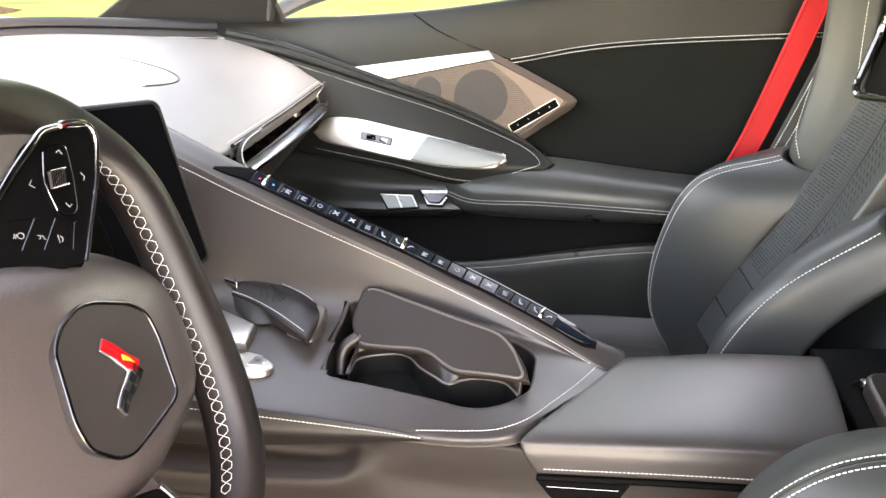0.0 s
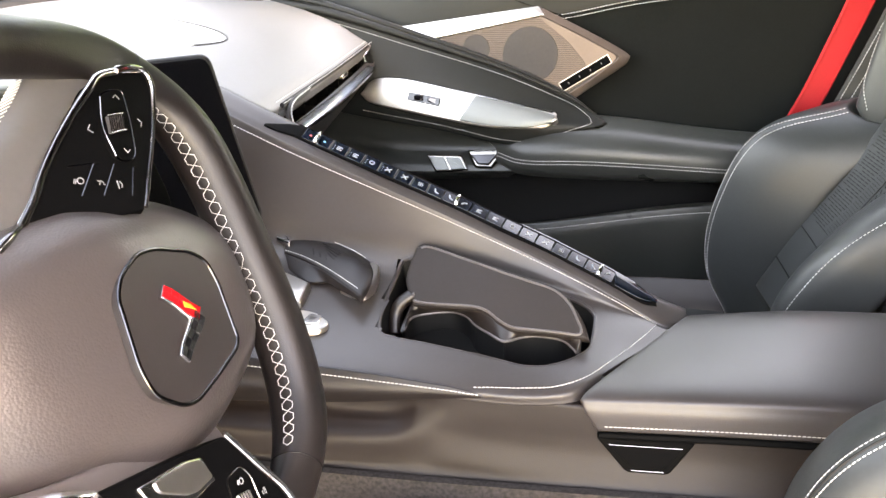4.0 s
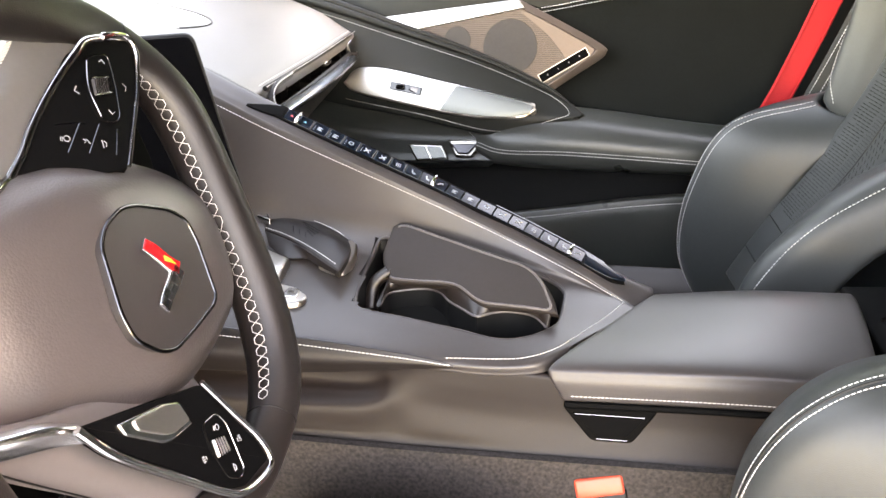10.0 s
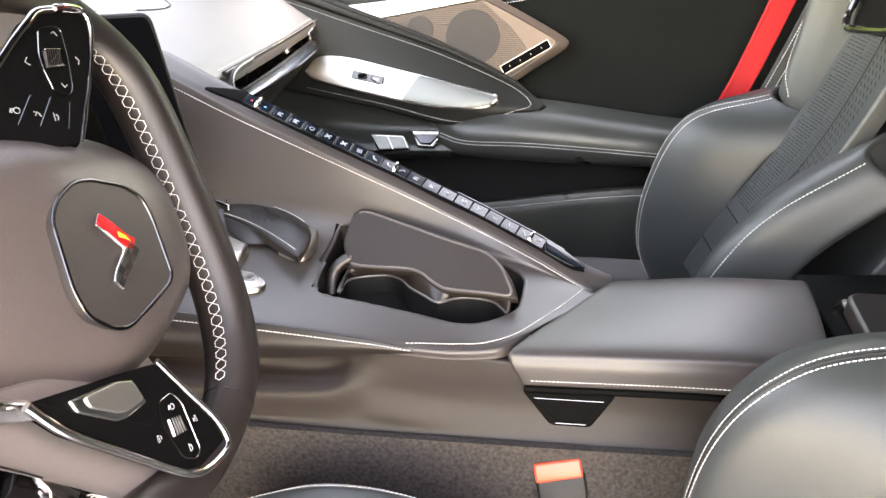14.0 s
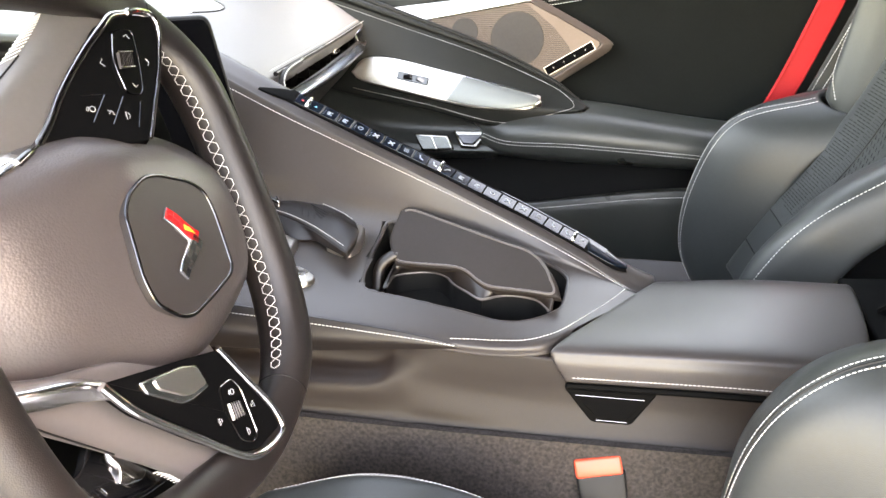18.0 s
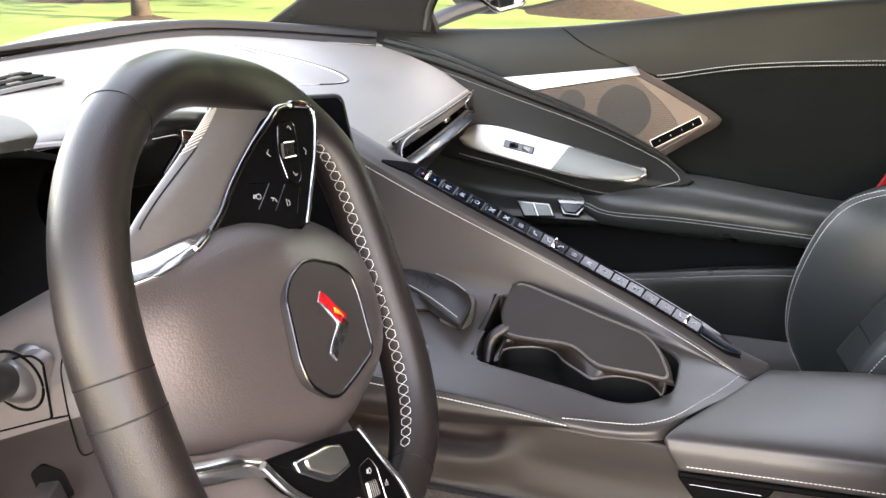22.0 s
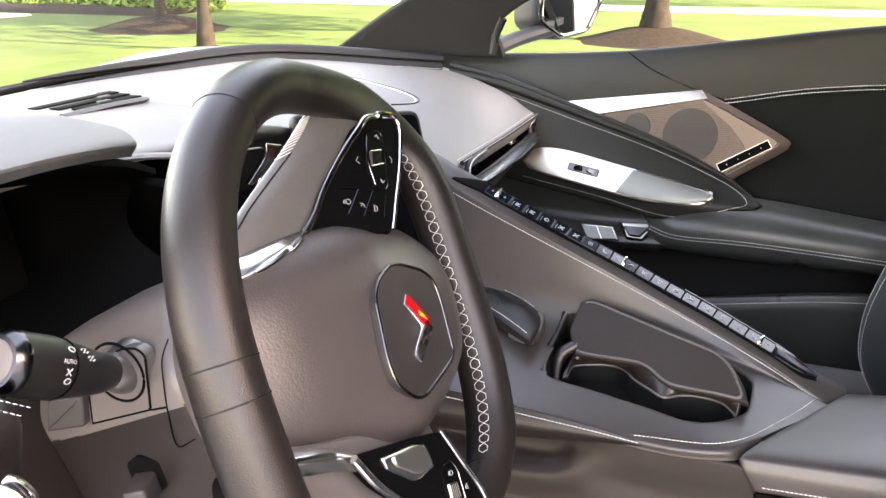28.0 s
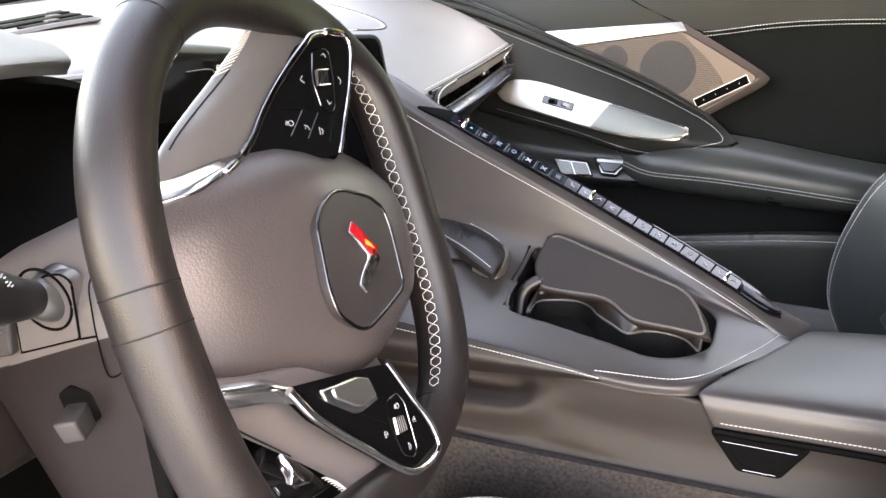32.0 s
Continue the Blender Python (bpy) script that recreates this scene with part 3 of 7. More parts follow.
panel = part("door_panel", Patch([[(-0.10, 0.728, 0.70), (0.172, 0.738, 0.728), (0.40, 0.74, 0.765), (0.95, 0.72, 0.80)], [(-0.10, 0.73, 0.62), (0.172, 0.735, 0.62), (0.40, 0.735, 0.63), (0.95, 0.72, 0.64)], [(-0.10, 0.72, 0.50), (0.172, 0.72, 0.50), (0.40, 0.72, 0.50), (0.95, 0.71, 0.50)]], 20, 40).solid(0.02, 0.002), SUEDE, door)
part("door_lower_panel", Patch([[(-0.45, 0.72, 0.52), (0.0, 0.72, 0.52), (0.45, 0.72, 0.52), (0.95, 0.71, 0.52)], [(-0.45, 0.73, 0.38), (0.0, 0.74, 0.38), (0.45, 0.74, 0.38), (0.95, 0.72, 0.38)], [(-0.45, 0.72, 0.2), (0.0, 0.72, 0.2), (0.45, 0.72, 0.2), (0.95, 0.71, 0.2)]], 16, 24).solid(0.02, 0.002), DARK, door)

# pull wing with its cap
RIDGE = [(-0.354, 0.66, 0.762), (-0.25, 0.672, 0.742), (-0.088, 0.69, 0.690), (0.07, 0.695, 0.640), (0.188, 0.69, 0.592), (0.254, 0.672, 0.552)]
LOWER = [(-0.40, 0.655, 0.60), (-0.30, 0.655, 0.585), (-0.21, 0.655, 0.563), (-0.05, 0.655, 0.538), (0.104, 0.655, 0.512), (0.235, 0.662, 0.542)]
MIDW = [tuple((np.array(a) + np.array(b)) / 2 + np.array((0, -0.012 if k < 5 else -0.004, 0))) for k, (a, b) in enumerate(zip(RIDGE, LOWER))]
wing_p = Patch([RIDGE, MIDW, LOWER], 24, 48)
wing = part("pull_wing", wing_p.solid(0.05, 0.006), DOORU, door, "black leather wing with a stitched edge")
for dy, dz, r_ in ((0.004, 0.015, 0.0085), (-0.004, 0.003, 0.0095)):
    part("ridge_welt", tube([(x + 0.010 * (1 - k / 4), y + dy, z + dz * (1 - 0.19 * k)) for k, (x, y, z) in enumerate(RIDGE[:-1])] + [(0.246, 0.678, 0.557)], r_, 10, samples=60, taper=lambda s: 1.0 - 0.82 * s), DOORU, wing)
uv = [(0.93, 0.42), (0.94, 0.6), (0.94, 0.8), (0.86, 0.88), (0.5, 0.96), (0.2, 0.95), (0.08, 0.88), (0.07, 0.7), (0.07, 0.3), (0.07, 0.05)]
part("stitching", stitches(wing_p.line(uv, 140), wing_p.normals(uv, 140), 0.0045, 0.0034, 0.0005), THREAD, wing)
fm = frame3((-0.02, 0.640, 0.592), (1, 0.0, -0.17), (0, -0.9, 0.42))
CT = [(-0.1635, -0.010), (-0.1530, 0.009), (-0.1330, 0.0195), (-0.0850, 0.0250), (-0.0010, 0.0212), (0.0550, 0.0190), (0.1000, 0.0170), (0.1500, 0.0145), (0.1880, 0.0120), (0.1945, 0.0050)]
CB = [(-0.1630, -0.016), (-0.1500, -0.0225), (-0.1240, -0.0260), (-0.0600, -0.0285), (0.0000, -0.0300), (0.0390, -0.0305), (0.0800, -0.0295), (0.1180, -0.0255), (0.1750, -0.0150), (0.1935, -0.0010)]
row_ = lambda f: [fm @ Vector((a[0] * (1 - f) + b[0] * f, a[1] * (1 - f) + b[1] * f, 0.002 * math.sin(math.pi * f))) for a, b in zip(CT, CB)]
insert = part("pull_cup", Patch([row_(0.0), row_(0.3), row_(0.7), row_(1.0)], 20, 70).solid(0.012, 0.003), ALU, door, "bright satin aluminium pull cup with a hollow")
# No real recess: a grey patch on the cup puts in the hollow's shade.
hol_ = lambda f, w: [fm @ Vector((a[0] * (1 - f) + b[0] * f, a[1] * (1 - f) + b[1] * f, w)) for a, b in zip(HT, HB)]
HT, HB = [(0.046, 0.0178), (0.072, 0.0172), (0.120, 0.0146), (0.160, 0.0122), (0.190, 0.0082)], [(0.026, -0.0285), (0.066, -0.0285), (0.115, -0.0245), (0.155, -0.0178), (0.186, -0.0062)]
part("cup_hollow", Patch([hol_(0.0, 0.0020), hol_(0.25, 0.0038), hol_(0.7, 0.0040), hol_(1.0, 0.0024)], 14, 40).solid(0.010, 0.0015), CUPALU, insert, "hollow of the pull cup, its shade put into a grey colour")
part("hollow_edge", tube([fm @ Vector(q) for q in ((0.050, 0.0195, 0.002), (0.100, 0.0175, 0.0018), (0.150, 0.0150, 0.0016), (0.186, 0.0128, 0.0014))], 0.0012, 6, samples=30), CHROME, insert)
sw = part("window_switch", plate([(-0.030, -0.007), (0.030, -0.008), (0.030, 0.007), (-0.030, 0.008)], frame3((-0.066, 0.6355, 0.5980), (1, 0, -0.17), (0, -0.9, 0.42)), 0.004, 0.001, 0.002), PIANO, insert)
for k in (-1, 1):
    part("switch_rocker", plate([(-0.009, -0.0045), (0.009, -0.0055), (0.008, 0.0055), (-0.008, 0.0045)], frame3((-0.063 + k * 0.0135, 0.6325, 0.5985 - k * 0.0025), (1, 0, -0.17 - 0.25 * k), (0.3 * k, -0.95, 0.3)), 0.004, 0.002, 0.003), DKCHROME, sw)

# speaker panel
sfm = frame3((0.10, 0.712, 0.665), (1, 0.01, 0), (0, -0.99, 0.14))
spk = [(-0.218, 0.043), (0.030, 0.078), (0.125, 0.034), (0.183, 0.003), (0.1895, -0.009), (0.178, -0.022), (0.094, -0.080), (-0.187, 0.020)]
grille = part("speaker_panel", plate(spk, sfm, 0.02, 0.003, 0.006), SPEAKER, door, "bronze metal speaker grille panel")
S3 = lambda u, v, w: sfm @ Vector((u, v, w))
# Upper run of the bronze bevel in aluminium: the light on it, put into colour.
part("lit_bevel", Patch([[S3(-0.221, 0.046, 0.0), S3(-0.10, 0.063, 0.0), S3(0.030, 0.081, 0.0)], [S3(-0.187, 0.021, 0.007), S3(-0.08, 0.043, 0.007), S3(0.040, 0.068, 0.006)]], 6, 30).solid(0.006, 0.001), ALU, grille)
part("bronze_edge", Patch([[S3(0.031, 0.081, 0.0), S3(0.11, 0.043, 0.0), S3(0.186, 0.003, 0.0), S3(0.192, -0.011, 0.0), S3(0.180, -0.024, 0.0), S3(0.135, -0.055, 0.0), S3(0.094, -0.084, 0.0)], [S3(0.038, 0.066, 0.005), S3(0.11, 0.032, 0.005), S3(0.170, 0.000, 0.005), S3(0.174, -0.009, 0.005), S3(0.164, -0.018, 0.005), S3(0.125, -0.048, 0.004), S3(0.088, -0.074, 0.003)]], 6, 30).solid(0.006, 0.001), GRILLE, grille)
for k in range(36):
    q = -0.070 + k * 0.0037
    lo = max(-0.187 + max(0.0, 0.021 - q) * 2.79, (q + 0.0028 - 0.021) / 0.207 - 0.187) + 0.004
    hi = min(0.168 - abs(q + 0.012) * 1.4, 0.105 + 0.55 * max(0, -q))
    if hi - lo > 0.015:
        part("grille_slat", plate([(lo, q), (hi, q), (hi, q + 0.0026), (lo, q + 0.0026)], sfm, 0.002, 0.0003, top=0.0012), GRILLE, grille, smooth=False)
part("bronze_face", plate([(0.030, 0.063), (0.040, 0.064), (0.168, 0.002), (0.172, -0.008), (0.150, -0.028), (0.128, -0.040), (0.112, -0.010), (0.085, 0.020)], sfm, 0.003, 0.0006, 0.004, top=0.0016), GRILLE, grille)
for c, r in (((0.018, -0.003), 0.050), ((-0.081, 0.007), 0.025)):
    part("speaker_cone_cover", disc(sfm @ Vector((c[0], c[1], 0.0022)), sfm.col[2].to_3d(), r, 0.003), SPEAKER, grille)
bfm = frame3((0.2175, 0.7055, 0.6315), (0.083, 0, 0.052), (0, -0.99, 0.14))
bar = part("seat_memory_bar", plate([(-0.050, -0.0088), (0.050, -0.0088), (0.050, 0.0088), (-0.050, 0.0088)], bfm, 0.006, 0.0005, 0.001), ALU, grille)
part("bar_face", plate([(-0.0488, -0.0077), (0.0488, -0.0077), (0.0488, 0.0077), (-0.0488, 0.0077)], bfm, 0.003, 0.0003, 0.001, top=0.001), PANEL, bar)
for k_ in range(4):
    part("bar_mark", plate([(-0.034 + 0.022 * k_, -0.0012), (-0.0325 + 0.022 * k_, -0.0012), (-0.0325 + 0.022 * k_, 0.0012), (-0.034 + 0.022 * k_, 0.0012)], bfm, 0.0006, 0.0001, top=0.0014), PRINT, bar)

# armrest and handle recess
ARM = Patch([[(0.028, 0.70, 0.520), (0.10, 0.70, 0.547), (0.25, 0.70, 0.555), (0.52, 0.70, 0.530), (0.9, 0.69, 0.52)], [(0.050, 0.675, 0.508), (0.11, 0.66, 0.523), (0.25, 0.655, 0.535), (0.52, 0.655, 0.515), (0.9, 0.65, 0.50)], [(0.064, 0.662, 0.496), (0.12, 0.640, 0.494), (0.25, 0.632, 0.500), (0.50, 0.635, 0.488), (0.9, 0.63, 0.47)], [(0.060, 0.662, 0.478), (0.11, 0.650, 0.458), (0.25, 0.645, 0.455), (0.50, 0.645, 0.455), (0.9, 0.64, 0.44)], [(0.03, 0.72, 0.445), (0.10, 0.72, 0.430), (0.25, 0.72, 0.425), (0.5, 0.72, 0.425), (0.9, 0.71, 0.42)]], 32, 50)
arm = part("door_armrest", ARM.solid(0.02, 0.004), DOORL, door)
auv = [(0.56, 0.0), (0.56, 0.5), (0.56, 0.98)]
tagged(part("stitching", join(stitches(ARM.line(auv, 60), ARM.normals(auv, 60)), stitches(offset_line(ARM.line(auv, 60), ARM.normals(auv, 60), 0.006), ARM.normals(auv, 60))), THREAD, arm), kind="stuff")
part("handle_recess", Patch([[(-0.30, 0.70, 0.56), (-0.1, 0.70, 0.53), (0.10, 0.69, 0.512)], [(-0.30, 0.70, 0.50), (-0.1, 0.70, 0.485), (0.10, 0.685, 0.487)], [(-0.25, 0.66, 0.455), (-0.1, 0.66, 0.45), (0.10, 0.655, 0.460)], [(-0.25, 0.70, 0.43), (-0.1, 0.70, 0.42), (0.08, 0.70, 0.43)]], 16, 24).solid(0.01, 0.003), DOORL, door)
h1 = part("lock_switch", plate([(-0.042, 0.015), (0.026, 0.013), (0.040, -0.016), (-0.024, -0.019)], frame3((-0.030, 0.662, 0.470), (1, 0, 0.05), (0, -0.85, 0.5)), 0.012, 0.003, 0.004), BRIGHT2, door)
for q_ in ([(-0.0365, 0.0115), (-0.008, 0.0105), (0.0035, -0.0135), (-0.0215, -0.0150)], [(-0.0045, 0.0105), (0.0225, 0.0095), (0.0335, -0.0120), (0.0070, -0.0132)]):
    part("lock_key", plate(q_, frame3((-0.030, 0.6585, 0.470), (1, 0, 0.05), (0, -0.85, 0.5)), 0.003, 0.001, 0.002), CUPALU, h1)
h2 = part("door_release", plate([(-0.034, 0.017), (0.040, 0.017), (0.014, -0.019), (-0.018, -0.017)], frame3((0.040, 0.660, 0.480), (1, 0, 0.05), (0, -0.85, 0.5)), 0.012, 0.004, 0.004), BRIGHT2, door)
part("release_lip", plate([(-0.026, 0.010), (0.026, 0.010), (0.008, -0.010), (-0.012, -0.009)], frame3((0.040, 0.655, 0.480), (1, 0, 0.05), (0, -0.8, 0.6)), 0.004, 0.002, 0.003), DKCHROME, h2)
# map pocket
POCK = Patch([[(-0.2, 0.675, 0.33), (0.10, 0.66, 0.345), (0.45, 0.655, 0.402), (0.9, 0.65, 0.43)], [(-0.2, 0.665, 0.30), (0.10, 0.65, 0.31), (0.45, 0.65, 0.36), (0.9, 0.64, 0.38)], [(-0.2, 0.675, 0.22), (0.10, 0.66, 0.22), (0.45, 0.66, 0.24), (0.9, 0.65, 0.25)]], 14, 30)
pk = part("map_pocket", POCK.solid(0.02, 0.004), DOORL, door)
puv = [(0.14, 0.05), (0.14, 0.5), (0.14, 0.98)]
part("stitching", stitches(POCK.line(puv, 60), POCK.normals(puv, 60)), THREAD, pk)
part("sill_cover", Patch([[(-0.3, 0.60, 0.27), (0.2, 0.58, 0.28), (0.36, 0.58, 0.29), (0.9, 0.56, 0.3)], [(-0.3, 0.55, 0.245), (0.2, 0.53, 0.25), (0.36, 0.53, 0.255), (0.9, 0.52, 0.26)], [(-0.3, 0.53, 0.2), (0.2, 0.52, 0.2), (0.36, 0.52, 0.2), (0.9, 0.51, 0.2)]], 12, 20).solid(0.02, 0.004), PLASTIC, door)

# ---- dashboard ----
dash = thing("dashboard", "black leather dashboard with a stitched passenger pad, sky sheen put into its pale colour", "dashboard", (-0.45, 0.0, 0.5))
PAD = Patch([[(-0.745, 0.02, 0.80), (-0.712, 0.25, 0.80), (-0.62, 0.48, 0.80), (-0.36, 0.655, 0.775)],
             [(-0.58, 0.02, 0.79), (-0.56, 0.25, 0.797), (-0.46, 0.46, 0.785), (-0.30, 0.655, 0.757)],
             [(-0.37, 0.02, 0.765), (-0.34, 0.25, 0.770), (-0.30, 0.45, 0.750), (-0.23, 0.655, 0.730)],
             [(-0.23, 0.02, 0.735), (-0.21, 0.24, 0.716), (-0.20, 0.45, 0.708), (-0.19, 0.655, 0.706)],
             [(-0.20, 0.02, 0.722), (-0.178, 0.24, 0.691), (-0.172, 0.45, 0.690), (-0.168, 0.655, 0.692)]], 36, 40, way=(0, 0, 1))
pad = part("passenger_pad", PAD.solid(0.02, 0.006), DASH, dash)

# ---- centre console ----
con = thing("center_console", "black leather centre console with button row and cup holders", "center console", (0.1, 0.0, 0.2))
SP = [(-0.225, 0.098, 0.764), (-0.16, 0.096, 0.732), (-0.083, 0.094, 0.696), (0.092, 0.090, 0.622), (0.20, 0.074, 0.580), (0.27, 0.058, 0.552), (0.318, 0.046, 0.530), (0.352, 0.046, 0.516)]
cap = Patch([[(x, y + 0.030, z - 0.035) for x, y, z in SP], [(x, y + 0.016, z + 0.001) for x, y, z in SP], [(x, y - 0.010, z - 0.005) for x, y, z in SP], [(x, y - 0.019, z - 0.011) for x, y, z in SP]], 16, 60, way=(0, 0, 1))
part("spine_cap", cap.solid(0.01, 0.003), SOFT, con)
WALLTOP = [(x, y - 0.021, z - 0.013) for x, y, z in SP]
WALLBOT = [(-0.26, 0.066, 0.585), (-0.16, 0.064, 0.576), (-0.083, 0.062, 0.566), (0.092, 0.052, 0.548), (0.19, 0.040, 0.540), (0.25, 0.030, 0.533), (0.30, 0.020, 0.524), (0.335, 0.012, 0.516)]
EDGE = [(-0.30, -0.118, 0.535), (-0.20, -0.119, 0.532), (-0.08, -0.120, 0.527), (0.06, -0.121, 0.519), (0.14, -0.122, 0.514), (0.19, -0.121, 0.513), (0.235, -0.112, 0.515), (0.262, -0.085, 0.516)]
lerp = lambda A, B, f, dz=0.0: [tuple(np.array(a) * (1 - f) + np.array(b) * f + np.array((0, 0, dz))) for a, b in zip(A, B)]
deck = Patch([WALLTOP, lerp(WALLTOP, WALLBOT, 0.4), lerp(WALLTOP, WALLBOT, 0.8, -0.001), lerp(WALLBOT, EDGE, 0.10, -0.001), lerp(WALLBOT, EDGE, 0.4), lerp(WALLBOT, EDGE, 0.8, 0.002), EDGE, [(x + 0.001, y - 0.0035, z - 0.010) for x, y, z in EDGE]], 126, 130, way=(0, -0.3, 1))
HOLE = rounded([(0.029, -0.061), (0.024, -0.040), (0.023, -0.011), (0.024, 0.032), (0.028, 0.058), (0.050, 0.056), (0.100, 0.047), (0.200, 0.038), (0.232, 0.034), (0.248, 0.025), (0.255, 0.014), (0.253, -0.022), (0.250, -0.044), (0.239, -0.058), (0.224, -0.072), (0.204, -0.082), (0.184, -0.084), (0.135, -0.075), (0.073, -0.067), (0.041, -0.065)], 0.007)


def inside(p, poly):
    c = False
    for i in range(len(poly)):
        a, b = poly[i - 1], poly[i]
        if (a[1] > p[1]) != (b[1] > p[1]) and p[0] < (b[0] - a[0]) * (p[1] - a[1]) / (b[1] - a[1]) + a[0]:
            c = not c
    return c


def cut(vf, poly):
    V, F = vf
    keep = [f for f in F if not inside(np.mean([V[i][:2] for i in f], axis=0), poly)]
    return V, keep


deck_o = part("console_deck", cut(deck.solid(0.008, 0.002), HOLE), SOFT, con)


def deck_z(x, y):
    d = (deck.S[:, :, 0] - x) ** 2 + (deck.S[:, :, 1] - y) ** 2
    i = np.unravel_index(d.argmin(), d.shape)
    return float(deck.S[i][2])


rim_pts = [(p[0], p[1], deck_z(p[0], p[1]) - 0.001) for p in HOLE]
part("cup_well_lip", tube([(x, y, z - 0.0012) for x, y, z in rim_pts], 0.0026, 8, closed=True, samples=90), SOFT, deck_o)
V, F = [], []
for k, (dz, sc) in enumerate(((0.0, 1.0), (-0.02, 0.97), (-0.055, 0.93))):
    V += [(0.145 + (p[0] - 0.145) * sc, -0.01 + (p[1] + 0.01) * sc, q[2] + dz) for p, q in zip(HOLE, rim_pts)]
m = len(HOLE)
F = [(k * m + i, k * m + (i + 1) % m, (k + 1) * m + (i + 1) % m, (k + 1) * m + i) for k in range(2) for i in range(m)] + [tuple(range(2 * m, 3 * m))]
well = part("cup_well", (V, F), DARK, con)
RIM = [(0.049, -0.031), (0.051, -0.004), (0.068, 0.009), (0.094, 0.016), (0.112, 0.008), (0.124, -0.009), (0.143, -0.026), (0.160, -0.039), (0.177, -0.028), (0.195, -0.023), (0.220, -0.028), (0.232, -0.043), (0.236, -0.051)]
LIPL = [(0.0500, 0.0010, 0.5360), (0.0570, -0.0000, 0.5360), (0.0710, -0.0020, 0.5380), (0.0980, -0.0060, 0.5400), (0.1150, -0.0090, 0.5420), (0.1260, -0.0110, 0.5420), (0.1420, -0.0180, 0.5400), (0.1590, -0.0290, 0.5340), (0.1780, -0.0350, 0.5330), (0.1970, -0.0380, 0.5350), (0.2180, -0.0410, 0.5370), (0.2300, -0.0440, 0.5370), (0.2390, -0.0460, 0.5370)]
TRAY = Patch([[(x, y + 0.002, z - 0.003) for x, y, z in LIPL], [(x, y, 0.519) for x, y in RIM]], 6, 90)
tray = part("cup_tray", TRAY.solid(0.003, 0.001), GLOSSP, well)
# Pale tube along the tray edge draws the highlight on its bevel.
part("tray_rim_highlight", tube([(x, y, 0.519) for x, y in RIM], 0.0015, 8, samples=90), SATIN, tray)
for lo, hi in ((0, 6), (5, 8), (7, 13)):
    sel = RIM[lo:hi]
    part("cup_wall", Patch([[(x, y + 0.001, 0.519) for x, y in sel], [(x, y + 0.001, 0.50) for x, y in sel], [(x, y + 0.001, 0.455) for x, y in sel]], 8, 30).solid(0.002, 0.0005), DARK, well)
L0 = [(0.0480, 0.0540, 0.5780), (0.0620, 0.0550, 0.5820), (0.1000, 0.0400, 0.5780), (0.1280, 0.0290, 0.5750), (0.1550, 0.0180, 0.5720), (0.1820, 0.0080, 0.5690), (0.2080, -0.0020, 0.5660), (0.2230, -0.0130, 0.5610)]
L2 = [(0.0540, 0.0010, 0.5360), (0.0880, -0.0050, 0.5390), (0.1210, -0.0100, 0.5420), (0.1380, -0.0160, 0.5410), (0.1550, -0.0270, 0.5350), (0.1710, -0.0340, 0.5330), (0.2090, -0.0400, 0.5360), (0.2440, -0.0470, 0.5370)]
L1 = [(0.0420, 0.0260, 0.5540)] + [tuple(a[i] * 0.5 + b[i] * 0.5 for i in range(3)) for a, b in zip(L0[1:-1], L2[1:-1])] + [(0.2370, -0.0310, 0.5490)]
LID = Patch([L0, L1, L2], 24, 80)
lid = part("cup_cover", LID.solid(0.007, 0.003), COVERM, con)
# The bright line on the lid's rounded edge, put in as a paler tube.
part("cover_lip_highlight", tube(LID.line([(0.80, 0.012), (0.97, 0.02), (0.985, 0.25), (0.985, 0.5), (0.985, 0.75), (0.985, 0.97), (0.5, 0.985), (0.1, 0.985), (0.02, 0.9), (0.02, 0.5), (0.02, 0.06)], 120, 0.0002), 0.0014, 8, samples=0), SATIN, lid)
stuv = [(0.025, 0.02), (0.025, 0.3), (0.035, 0.6), (0.045, 0.76), (0.075, 0.845), (0.16, 0.885), (0.34, 0.915), (0.6, 0.932), (0.82, 0.90), (0.93, 0.80), (0.95, 0.70), (0.965, 0.62), (0.988, 0.565)]
stuv = [(u * 6 / 7, v) for u, v in stuv]
part("stitching", stitches(deck.line(stuv, 260), deck.normals(stuv, 260), 0.0042, 0.0032, 0.0005), THREAD, deck_o)

